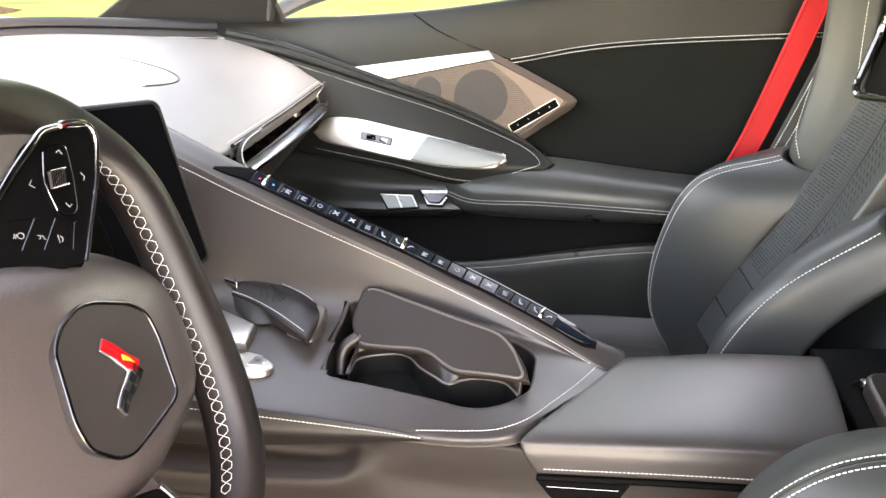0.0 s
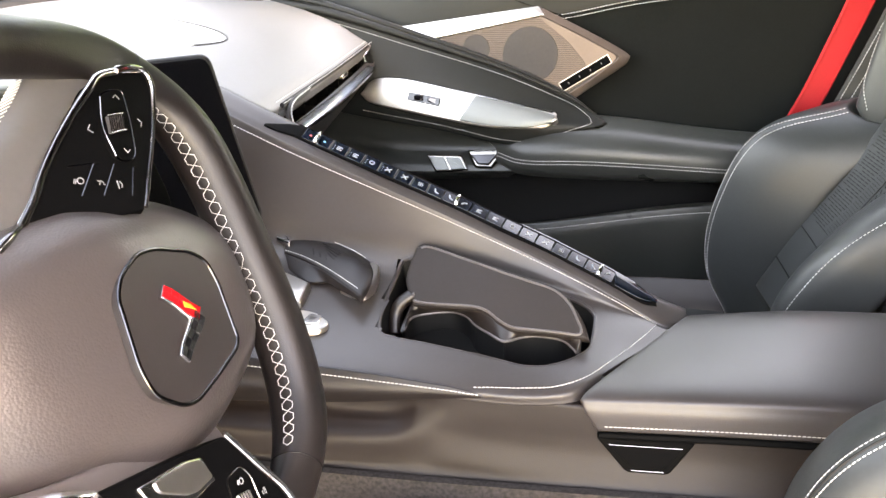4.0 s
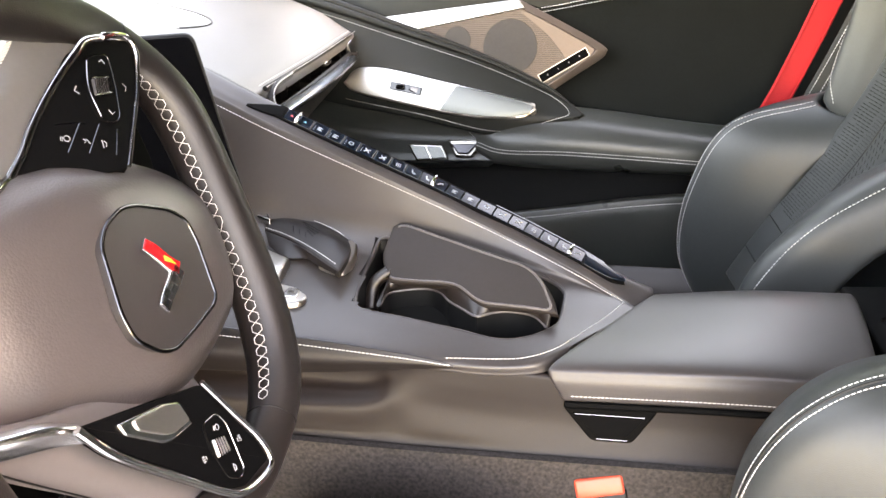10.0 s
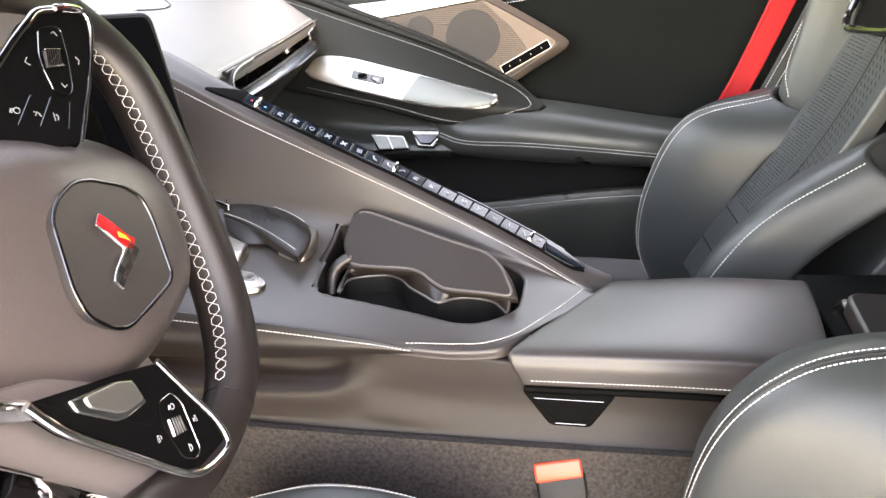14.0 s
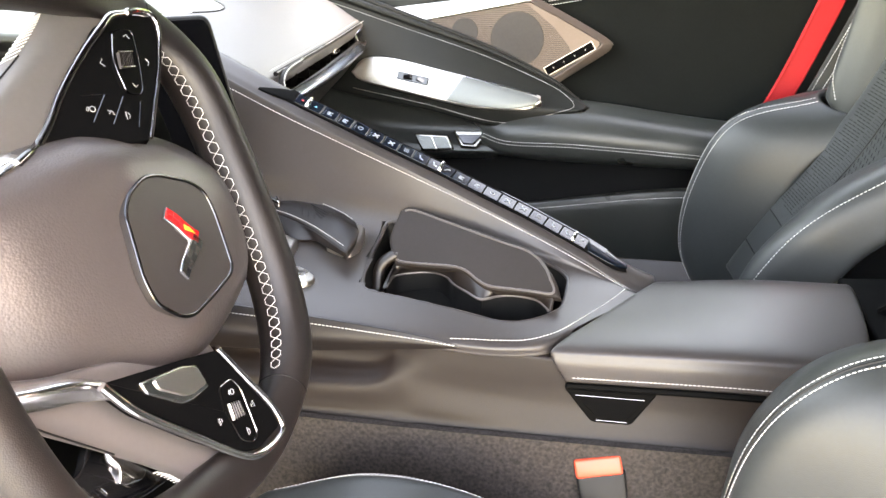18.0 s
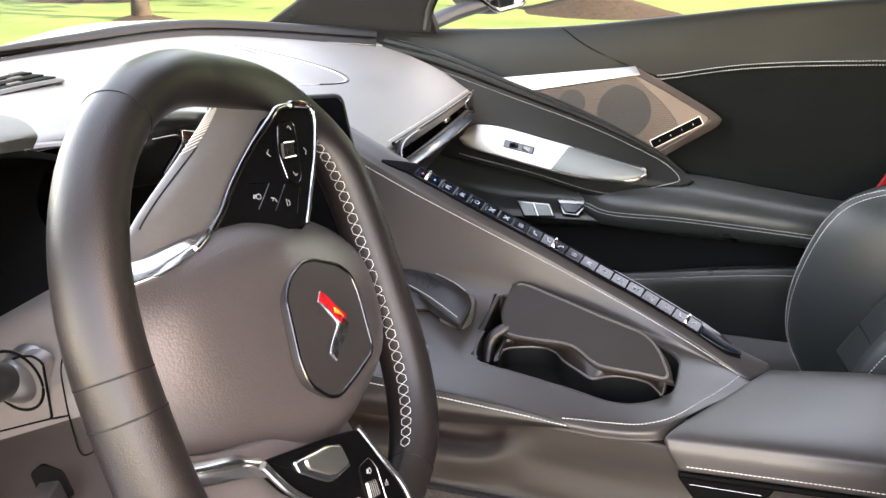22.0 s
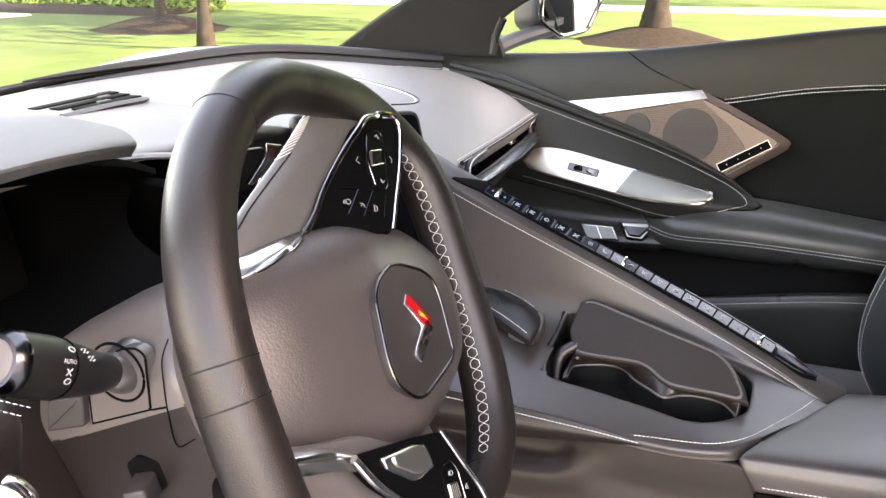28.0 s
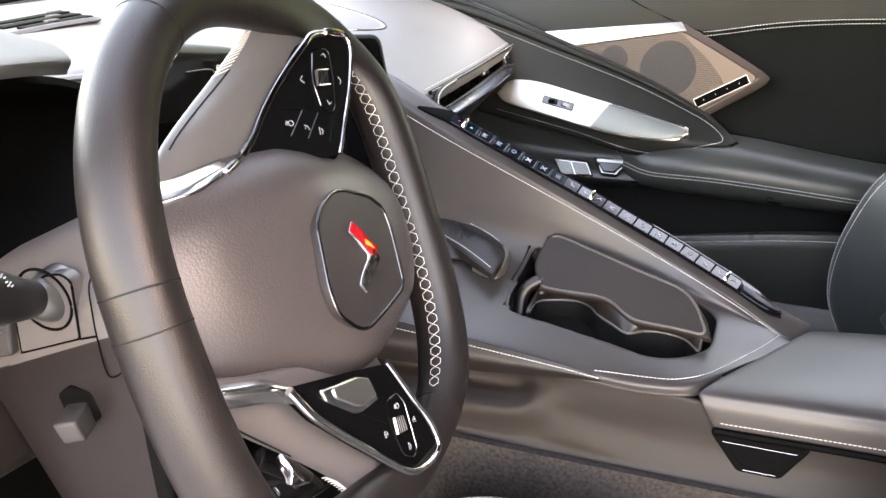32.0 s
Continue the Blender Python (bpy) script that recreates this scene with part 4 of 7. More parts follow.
# button strip
def icon_shape(k, m):
    """A small printed sign, different on neighbouring keys."""
    bar = lambda x0, y0, x1, y1: plate([(x0, y0), (x1, y0), (x1, y1), (x0, y1)], m, 0.0004, 0.0001, top=0.0003)
    ln = lambda pts, r=0.0005: tube([m @ Vector((x, y, 0.0003)) for x, y in pts], r, 5, samples=0, up=tuple(m.col[2].to_3d()))
    if k in (0, 1):
        return plate([(-0.0016, -0.0012), (0.0018, -0.0010), (0.0, 0.0018)], m, 0.0004, 0.0001, top=0.0003)
    dots = [bar(-0.0072, 0.0012 - 0.0034 * q, -0.0062, 0.0022 - 0.0034 * q) for q in range(3)]
    kind = (k * 5 + k // 3) % 6
    if kind == 0:
        sh = [ln([(-0.002, 0.003), (-0.0005, -0.002), (0.0035, -0.003)], 0.0009), bar(-0.003, 0.003, -0.0015, 0.0046)]
    elif kind == 1:
        sh = [ln([(-0.002 + 0.0022 * q, 0.0035), (-0.0028 + 0.0022 * q, 0.0012), (-0.0014 + 0.0022 * q, -0.0008), (-0.0022 + 0.0022 * q, -0.0034)], 0.0005) for q in range(3)]
    elif kind == 2:
        sh = [ln([(-0.0035, -0.003), (0.0035, 0.003)], 0.0008), ln([(-0.003, 0.003), (0.003, -0.003)], 0.0008)]
    elif kind == 3:
        sh = [ln([(0.0030 * math.cos(q * 0.785), 0.0028 * math.sin(q * 0.785)) for q in range(9)], 0.0005)]
    elif kind == 4:
        sh = [bar(-0.0035, 0.0012, 0.003, 0.0026), bar(-0.0035, -0.0012, 0.001, 0.0002), bar(-0.0035, -0.0034, 0.003, -0.0022)]
    else:
        sh = [ln([(-0.003, -0.0025), (-0.0005, 0.0018), (0.003, 0.0018), (0.0015, 0.0036)], 0.0007)]
    return join(*sh, *(dots if k in (2, 3, 4, 5) else []))


SPA = np.array(SP)
on_spine = lambda x: np.array((x, np.interp(x, SPA[:, 0], SPA[:, 1]), np.interp(x, SPA[:, 0], SPA[:, 2])))
STOPS = [-0.098, -0.083, -0.05, 0.0, 0.092, 0.15, 0.20, 0.27, 0.302]
strip = part("button_strip", Patch([[on_spine(x) + np.array((0, 0.0125, 0.0040)) for x in STOPS] + [(0.3185, 0.0475, 0.5310)], [on_spine(x) + np.array((0, -0.0095, -0.0025)) for x in STOPS] + [(0.3195, 0.0435, 0.5290)]], 4, 80, way=(0, -0.2, 1)).solid(0.003, 0.001), PANEL, con)
for xs_, ws_, dys_ in (((-0.132, -0.118, -0.105, -0.0915), (0.12, 0.55, 0.85, 1.0), (-0.014, -0.009, -0.004, 0.0)), ((0.2740, 0.290, 0.305, 0.320), (1.0, 0.95, 0.7, 0.15), (0.0, 0.0, 0.0, 0.002))):
    mid_ = [on_spine(x) + np.array((0, 0.001 + dy, 0.0020 + 0.5 * dy)) for x, dy in zip(xs_, dys_)]
    part("strip_tip", Patch([[p + np.array((0, 0.0105 * w, 0.0030 * w)) for p, w in zip(mid_, ws_)], [p - np.array((0, 0.0095 * w, 0.0030 * w)) for p, w in zip(mid_, ws_)]], 4, 20, way=(0, -0.2, 1)).solid(0.003, 0.0008), PANEL if xs_[0] < 0 else KEYM, strip, "gloss black tip")
CUTS = [-0.0905, -0.0747, -0.0580, -0.0387, -0.0203, -0.0010, 0.0183, 0.0372, 0.0556, 0.0740, 0.0898, 0.1061, 0.1256, 0.1451, 0.1645, 0.1838, 0.2030, 0.2214, 0.2405, 0.2567, 0.2728]
for k in range(len(CUTS) - 1):
    a, c = on_spine(CUTS[k]), on_spine(CUTS[k + 1])
    b = (a + c) / 2 + np.array((0, 0.001, 0.0016))
    tk = Vector(c - a).normalized()
    nk = Vector((0.0, -0.285 + 0.011 * min(k, 13), 0.96))
    fmk = frame3(b, tk, nk - tk * nk.dot(tk))
    ln = float(np.linalg.norm(c - a))
    key = part("key", plate([(-ln * 0.465, -0.0092), (ln * 0.465, -0.0092), (ln * 0.465, 0.0092), (-ln * 0.465, 0.0092)], fmk, 0.003, 0.0005, 0.0006), KEYM, strip, smooth=False)
    part("key_icon", icon_shape(k, fmk), ICONRED if k == 0 else ICONBLUE if k == 1 else KEYPRINT, key)
    if k in (0, 9, 18):
        part("toggle", tube([fmk @ Vector((ln * 0.5, y_, w_)) for y_, w_ in ((-0.0085, 0.001), (-0.006, 0.0045), (0.002, 0.006), (0.0085, 0.0035))], 0.0022, 8, samples=12, taper=lambda s: 1.25 - 0.7 * s), CHROME, strip)
part("strip_edge", tube([on_spine(x) + np.array((0, 0.0118, 0.0050)) for x in np.linspace(0.165, 0.296, 14)], 0.0006, 6, samples=40), DKCHROME, strip)

# side of the console
SX = (-0.40, -0.10, 0.04, 0.085, 0.125, 0.25, 0.60)
SROWS = (((0.525, -0.110), (0.520, -0.111), (0.515, -0.113), (0.512, -0.117), (0.508, -0.119), (0.500, -0.120), (0.498, -0.120)),
         ((0.497, -0.104), (0.493, -0.104), (0.492, -0.108), (0.500, -0.116), (0.496, -0.121), (0.490, -0.122), (0.490, -0.122)),
         ((0.470, -0.106), (0.467, -0.106), (0.470, -0.110), (0.487, -0.117), (0.486, -0.123), (0.478, -0.124), (0.480, -0.124)),
         ((0.461, -0.118), (0.458, -0.118), (0.462, -0.120), (0.474, -0.124), (0.473, -0.1255), (0.466, -0.126), (0.470, -0.126)),
         ((0.452, -0.134), (0.448, -0.134), (0.452, -0.133), (0.460, -0.130), (0.458, -0.1285), (0.452, -0.1295), (0.460, -0.129)),
         ((0.432, -0.138), (0.428, -0.138), (0.430, -0.137), (0.434, -0.1355), (0.436, -0.136), (0.434, -0.137), (0.446, -0.137)),
         ((0.422, -0.140), (0.418, -0.140), (0.420, -0.140), (0.422, -0.140), (0.422, -0.140), (0.424, -0.142), (0.440, -0.142)),
         ((0.412, -0.152), (0.406, -0.151), (0.405, -0.151), (0.405, -0.151), (0.406, -0.150), (0.411, -0.150), (0.435, -0.150)))
SIDE = Patch([[(x, y, z) for x, (z, y) in zip(SX, row)] for row in SROWS], 48, 80, way=(0, -1, 0.1))
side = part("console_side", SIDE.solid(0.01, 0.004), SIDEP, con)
STRIP = Patch([[(-0.35, -0.119, 0.538), (-0.15, -0.122, 0.532), (0.0, -0.124, 0.525), (0.10, -0.1245, 0.517), (0.147, -0.125, 0.511)], [(-0.35, -0.134, 0.506), (-0.15, -0.134, 0.506), (0.0, -0.132, 0.508), (0.10, -0.128, 0.510), (0.148, -0.1262, 0.509)], [(-0.35, -0.130, 0.470), (-0.15, -0.129, 0.478), (0.0, -0.128, 0.489), (0.10, -0.1265, 0.502), (0.147, -0.126, 0.507)]], 14, 50, way=(0, -1, 0.3))
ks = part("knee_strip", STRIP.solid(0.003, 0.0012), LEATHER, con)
kuv = [(0.16, 0.0), (0.16, 0.5), (0.3, 0.98)]
part("stitching", stitches(STRIP.line(kuv, 60), STRIP.normals(kuv, 60), 0.0042, 0.0032, 0.0005), THREAD, ks)
part("tunnel_carpet", Patch([[(-0.45, -0.158, 0.43), (0.0, -0.156, 0.42), (0.6, -0.156, 0.44)], [(-0.45, -0.17, 0.33), (0.0, -0.17, 0.33), (0.6, -0.17, 0.33)], [(-0.45, -0.19, 0.2), (0.0, -0.19, 0.2), (0.6, -0.19, 0.2)]], 10, 20, way=(0, -1, 0)).solid(0.01, 0.0), CARPET, con)
# armrest lid
ATOP = Patch([[(0.358, 0.060, 0.500), (0.47, 0.075, 0.503), (0.565, 0.075, 0.505)], [(0.354, 0.044, 0.517), (0.46, 0.055, 0.525), (0.565, 0.055, 0.530)], [(0.300, -0.04, 0.519), (0.44, -0.02, 0.530), (0.560, -0.01, 0.535)], [(0.252, -0.113, 0.518), (0.42, -0.110, 0.528), (0.550, -0.105, 0.530)], [(0.249, -0.128, 0.508), (0.42, -0.127, 0.516), (0.560, -0.125, 0.518)], [(0.262, -0.131, 0.486), (0.42, -0.131, 0.494), (0.560, -0.129, 0.496)]], 40, 40, way=(0, -0.5, 1))
arml = part("armrest_lid", ATOP.solid(0.01, 0.004), SOFT, con)
uvl = [(0.972, 0.02), (0.972, 0.5), (0.972, 0.98)]
part("stitching", stitches(ATOP.line(uvl, 60), ATOP.normals(uvl, 60), 0.0042, 0.0032, 0.0005), THREAD, arml)
# Black tube that puts in the shadow of the gap under the lid.
part("lid_gap_shade", tube([(0.262, -0.1325, 0.4805), (0.42, -0.1330, 0.4885), (0.56, -0.1310, 0.4905)], 0.0034, 6, samples=30), CAVE, arml)
latf = frame3((0.306, -0.128, 0.462), (1, 0, 0.03), (0, -1, 0.1))
lat = part("bin_latch", plate([(-0.047, 0.0175), (0.047, 0.0175), (0.023, -0.021), (-0.017, -0.021)], latf, 0.014, 0.002, 0.005, top=0.0065), CAVE, con, "black bin latch")
part("latch_face", plate([(-0.036, 0.011), (0.036, 0.011), (0.017, -0.014), (-0.011, -0.014)], latf, 0.003, 0.0008, 0.002, top=0.0078), PANEL, lat)
for a_, b_ in (((-0.034, 0.0105), (0.034, 0.0105)), ((-0.012, -0.0165), (0.018, -0.0165))):
    part("latch_lip", tube([latf @ Vector((*a_, 0.0080)), latf @ Vector((*b_, 0.0080))], 0.00038, 6, samples=4), RINGM, lat)

# ---- steering wheel ----
WC, RK, TH = Vector((-0.010, -0.4195, 0.739)), radians(25), radians(76)
wn_, wa, wb = Vector((math.cos(RK), 0, math.sin(RK))), Vector((0, 1, 0)), Vector((-math.sin(RK), 0, math.cos(RK)))
WU, WV = wa * math.cos(TH) + wb * math.sin(TH), wb * math.cos(TH) - wa * math.sin(TH)
WM = Matrix((WU, WV, wn_)).transposed().to_4x4()
WM.translation = WC
W = lambda u, v, w=0.0: WM @ Vector((u, v, w))
wheel = thing("steering_wheel", "black leather steering wheel, turned, with pale baseball stitching", "steering wheel", tuple(WC))


def rim_uv(a):
    """The rim's centre line: a rounded square, flatter at its top and foot."""
    c, s = math.cos(a), math.sin(a)
    e = 2 / ((3.6 if c > 0 else 2.7) if s < 0 else 2.1 if c > 0 else 2.1 + 1.2 * min(1, -c * 1.6))
    return 0.012 + 0.167 * math.copysign(abs(c) ** e, c), 0.001 + 0.148 * math.copysign(abs(s) ** e, s)


def rim_flat(a):
    """How far the rim's face is flattened where a spoke panel lies on it."""
    f = 0.0
    for a0, hw, amt in ((-0.42, 0.85, 0.80), (-2.93, 0.75, 0.74)):
        d = abs((a - a0 + math.pi) % (2 * math.pi) - math.pi) / hw
        f = max(f, amt * (math.cos(min(1, d) * math.pi / 2) ** 2 if d < 1 else 0))
    return f


def rim_on(a, psi, lift=0.0):
    """A place on the rim's skin: a round the wheel, psi round the section from its inner side."""
    u, v = rim_uv(a)
    u2, v2 = rim_uv(a + 0.01)
    c = W(u, v)
    d = (W(u2, v2) - c).normalized()
    inw = d.cross(wn_).normalized()
    if inw.dot(WC - c) < 0:
        inw = -inw
    h = 0.0207 * (1 - (rim_flat(a) if psi > 0 and psi < math.pi else 0))
    return c + inw * math.cos(psi) * (0.0185 + lift) + wn_ * math.sin(psi) * (h + lift)


def rim_span(a0, a1, n):
    """Angles from a0 to a1 at even steps along the rim."""
    A = np.linspace(a0, a1, 400)
    P = np.array([tuple(W(*rim_uv(a))) for a in A])
    s = np.concatenate([[0], np.cumsum(np.linalg.norm(np.diff(P, axis=0), axis=1))])
    m = int(s[-1] / n)
    return [float(np.interp(k * s[-1] / m, s, A)) for k in range(m + 1)]


RA = rim_span(0.0, 2 * math.pi, 0.005)[:-1]
V = [rim_on(a, 2 * math.pi * k / 24) for a in RA for k in range(24)]
F = [(i * 24 + k, i * 24 + (k + 1) % 24, (i + 1) % len(RA) * 24 + (k + 1) % 24, (i + 1) % len(RA) * 24 + k) for i in range(len(RA)) for k in range(24)]
rim = part("rim", (V, F), LEATHER, wheel, sharp=0)
for a in (1.56, 1.655, 0.62, 2.5, -0.62, -2.5):
    part("rim_seam", tube([rim_on(a, q * 0.2618, -0.0002) for q in range(24)], 0.0006, 6, closed=True, samples=48), DARK, rim)
HUBO = [(0.0720, 0.068), (0.0835, 0.008), (0.0855, -0.036), (0.0750, -0.096), (0.0450, -0.1445), (0.000, -0.1495), (-0.0365, -0.1355), (-0.0540, -0.110), (-0.0745, -0.060), (-0.0820, -0.018), (-0.0790, 0.013), (-0.0640, 0.055), (-0.042, 0.106), (0.010, 0.120), (0.051, 0.107)]
ho = spline([(u, v, 0) for u, v in HUBO], 60, True)
V, F = [], []
cu, cv = 0.0, -0.025
rings = [(1.0, -0.038), (1.02, -0.026), (1.0, -0.016), (0.95, -0.0085), (0.88, -0.002), (0.79, 0.0045), (0.70, 0.009), (0.60, 0.0118), (0.42, 0.0134), (0.2, 0.014)]
for s, w in rings:
    V += [W(cu + (p[0] - cu) * s, cv + (p[1] - cv) * s, w - 0.20 * max(0, p[1] - 0.0) * s) for p in ho]
for k in range(len(rings) - 1):
    F += [(k * 60 + i, k * 60 + (i + 1) % 60, (k + 1) * 60 + (i + 1) % 60, (k + 1) * 60 + i) for i in range(60)]
F.append(tuple(range((len(rings) - 1) * 60, len(rings) * 60)))
hub = part("airbag_cover", (V, F), HUB, wheel)
BADGE = [(0.0251, 0.0094), (0.0357, -0.0009), (0.0440, -0.0200), (0.0438, -0.0348), (0.0355, -0.0650), (0.0258, -0.0780), (0.0096, -0.0800), (-0.0294, -0.0754), (-0.0342, -0.0695), (-0.0423, -0.0423), (-0.0490, -0.0149), (-0.0462, -0.0017), (-0.0331, 0.0146), (-0.0161, 0.0167)]
bd = part("badge_plate", plate(BADGE, WM, 0.006, 0.001, 0.006, top=0.0142), BADGEM, hub, "smooth black badge plate")
br = rounded(BADGE, 0.006)
part("badge_ring", tube([W(p[0], p[1], 0.0142) for p in br], 0.0014, 8, closed=True, samples=120, up=tuple(wn_), squash=0.7), DKCHROME, bd, "dark chrome badge ring")
def flag(name, a, b, w0, w1, wave, mats_):
    """A waving flag from its foot a to its tip b, in stripes of enamel with a chrome edge."""
    a, b = Vector(a), Vector(b)
    d = (b - a).normalized()
    e = Vector((-d.y, d.x))
    ctr = [a.lerp(b, k / 10) + e * wave * math.sin(k / 10 * 6.28) for k in range(11)]
    wid = [w0 + (w1 - w0) * k / 10 for k in range(11)]
    outl = [c + e * w for c, w in zip(ctr, wid)] + [c - e * w for c, w in zip(ctr[::-1], wid[::-1])]
    fl = part(name, plate(outl, WM, 0.003, 0.0008, top=0.018), CHROME, bd)
    for k in range(5):
        c0, c1, c2 = ctr[2 * k], ctr[2 * k + 1], ctr[2 * k + 2]
        f = 0.84
        for s0, s1, mm in ((0.0, f, mats_[k % len(mats_)]), (-f, 0.0, mats_[(k + 1) % len(mats_)])):
            part("enamel", plate([c0 + e * wid[2 * k] * s0, c1 + e * wid[2 * k + 1] * s0, c2 + e * wid[2 * k + 2] * s0, c2 + e * wid[2 * k + 2] * s1, c1 + e * wid[2 * k + 1] * s1, c0 + e * wid[2 * k] * s1], WM, 0.001, 0.0002, top=0.0185), mm, fl)
    return fl


fl1 = flag("flag_left", (-0.0030, -0.0447), (0.0184, -0.0225), 0.0056, 0.0047, 0.0007, [REDENAMEL])
part("gold_mark", plate([(0.000, -0.0425), (0.0045, -0.0395), (0.008, -0.0345), (0.0045, -0.0335), (0.0025, -0.0380)], WM, 0.001, 0.0002, top=0.0190), GOLD, fl1)
flag("flag_right", (-0.0030, -0.0447), (-0.0229, -0.0165), 0.0058, 0.0042, 0.0006, [PIANO, RINGM])
# spokes
upsp = Patch([[W(0.058, 0.086, -0.046), W(0.062, 0.050, -0.036), W(0.066, -0.01, -0.018), W(0.066, -0.050, -0.008)], [W(0.097, 0.054, -0.044), W(0.100, 0.028, -0.027), W(0.106, -0.03, -0.010), W(0.100, -0.078, -0.006)], [W(0.146, -0.006, -0.028), W(0.146, -0.030, -0.008), W(0.146, -0.07, 0.000), W(0.145, -0.117, -0.002)], [W(0.174, -0.036, -0.018), W(0.178, -0.05, -0.008), W(0.180, -0.08, -0.002), W(0.172, -0.125, -0.002)]], 30, 30, way=wn_)
us = part("upper_spoke", upsp.solid(0.02, 0.004), SPOKEL, wheel)
# baseball stitching round the inside of the rim
def zigzag(a0, a1, pitch=0.0098, mid=0.17, half=0.19):
    """A chain of six-sided thread loops round the rim."""
    out = []
    A = rim_span(a0, a1, pitch)
    for k in range(len(A) - 1):
        q = lambda f: A[k] * (1 - f) + A[k + 1] * f
        ring = [(0.0, mid), (0.28, mid + half), (0.72, mid + half), (1.0, mid), (0.72, mid - half), (0.28, mid - half)]
        for (f0, p0), (f1, p1) in zip(ring, ring[1:] + ring[:1]):
            out.append(tube([rim_on(q(f0), p0, 0.0003), rim_on(q(f1), p1, 0.0003)], 0.00023, 5, samples=2))
    return join(*out)


part("stitching", zigzag(-2.45, -0.80), THREAD, rim)
part("stitching", zigzag(0.55, 1.25), THREAD, rim)
part("stitching", zigzag(1.95, 2.75), THREAD, rim)
WM2 = WM @ pose(-0.001, 0.005, 0)


def bent(u, v, lift=0.0):
    """A place on the upper switch panel, whose outer half bends back."""
    return W(u, v, 0.008 - 0.38 * max(0.0, v + 0.05) + lift)


W2 = lambda u, v, w=0.0: WM2 @ Vector((u, v, w))
PU = (0.070, 0.080, 0.092, 0.105, 0.120, 0.135, 0.148, 0.156, 0.159)
PL = (0.030, 0.018, 0.006, -0.004, -0.018, -0.034, -0.050, -0.063, -0.080)
PR_ = (-0.050, -0.0585, -0.068, -0.079, -0.091, -0.101, -0.107, -0.1075, -0.104)
UPP = Patch([[bent(u, a * (1 - k / 8) + b * k / 8) for k in range(9)] for u, a, b in zip(PU, PL, PR_)], 40, 40, way=wn_)
upl = part("switch_panel", UPP.solid(0.006, 0.001), PANEL, us)
part("chrome_edge", tube([bent(u, v + 0.001, 0.0008) for u, v in list(zip(PU, PL))[1:]] + [bent(0.1605, -0.084, 0.001), bent(0.1605, -0.103, 0.001)], 0.0028, 10, samples=90, up=tuple(wn_), squash=0.8), RINGM, upl)
part("chrome_edge", tube([bent(0.159, -0.078, 0.002), bent(0.1612, -0.090, 0.002), bent(0.1605, -0.104, 0.002), bent(0.155, -0.1095, 0.002), bent(0.146, -0.1085, 0.0015)] + [bent(u, v - 0.0015, 0.001) for u, v in list(zip(PU, PR_))[5::-1]], 0.0014, 8, samples=90, up=tuple(wn_), taper=lambda s: 1.8 - 0.8 * min(1, s * 2.2)), CHROME, upl)
BU = [(0.0715, 0.110, -0.050), (0.0730, 0.082, -0.038), (0.0738, 0.0663, -0.0305), (0.0755, 0.0566, -0.0247), (0.0789, 0.0399, -0.0215), (0.0795, 0.0290, -0.0262), (0.0805, 0.0205, -0.0285)]
BL = [(0.0585, 0.115, -0.045), (0.0600, 0.094, -0.030), (0.0606, 0.0821, -0.0216), (0.0615, 0.0705, -0.0161), (0.0671, 0.0534, -0.0129), (0.0740, 0.0335, -0.0145), (0.0792, 0.0205, -0.0255)]
part("chrome_band", Patch([[W(*a) for a in BU], [(W(*a) + W(*b)) / 2 + wn_ * 0.002 for a, b in zip(BU, BL)], [W(*b) for b in BL]], 10, 40, way=wn_).solid(0.005, 0.001), BAND, us)
part("chrome_joint", tube([W(0.0700, 0.0440, -0.0135), W(0.0755, 0.0320, -0.0142), bent(0.0805, 0.0192, 0.0006), bent(0.086, 0.0130, 0.0006)], 0.0027, 10, samples=30, up=tuple(wn_), squash=0.8), RINGM, us)
part("spoke_seam", tube(upsp.line([(0.30, 0.06), (0.45, 0.07), (0.62, 0.08)], 20, 0.0003), 0.0006, 6, samples=0, up=tuple(wn_)), DARK, us)
lace = []
for k in range(13):
    f = k / 12
    ea, eb = upsp.at(0.60 + 0.27 * f, 0.0, 0.001), upsp.at(0.60 + 0.27 * f + 0.02, 0.075, 0.001)
    lace.append(tube([ea - np.array(wn_) * 0.003, ea, eb], 0.0004, 5, samples=0))
tagged(part("stitching", join(*lace), THREAD, us), kind="stuff")
part("back_cover", plate([(0.060, -0.045), (0.150, -0.105), (0.135, -0.132), (0.08, -0.135), (0.040, -0.120)], WM, 0.01, 0.003, 0.01, top=-0.030), CAVE, wheel)
losp = Patch([[W(-0.036, 0.122, -0.024), W(-0.050, 0.08, -0.012), W(-0.062, 0.0, -0.006), W(-0.065, -0.045, -0.010)], [W(-0.061, 0.111, -0.020), W(-0.078, 0.065, -0.008), W(-0.10, 0.0, -0.003), W(-0.10, -0.056, -0.008)], [W(-0.100, 0.064, -0.020), W(-0.122, 0.030, -0.008), W(-0.135, -0.01, -0.002), W(-0.140, -0.075, -0.006)], [W(-0.128, 0.032, -0.018), W(-0.142, 0.018, -0.006), W(-0.158, -0.01, -0.002), W(-0.155, -0.075, -0.004)], [W(-0.152, 0.015, -0.012), W(-0.162, 0.010, -0.004), W(-0.172, -0.01, -0.002), W(-0.166, -0.075, -0.004)]], 30, 24, way=wn_)
# Dark spoke in pale satin: the light lying on it is put into its colour.
ls = part("lower_spoke", losp.solid(0.02, 0.004), SATIN, wheel)
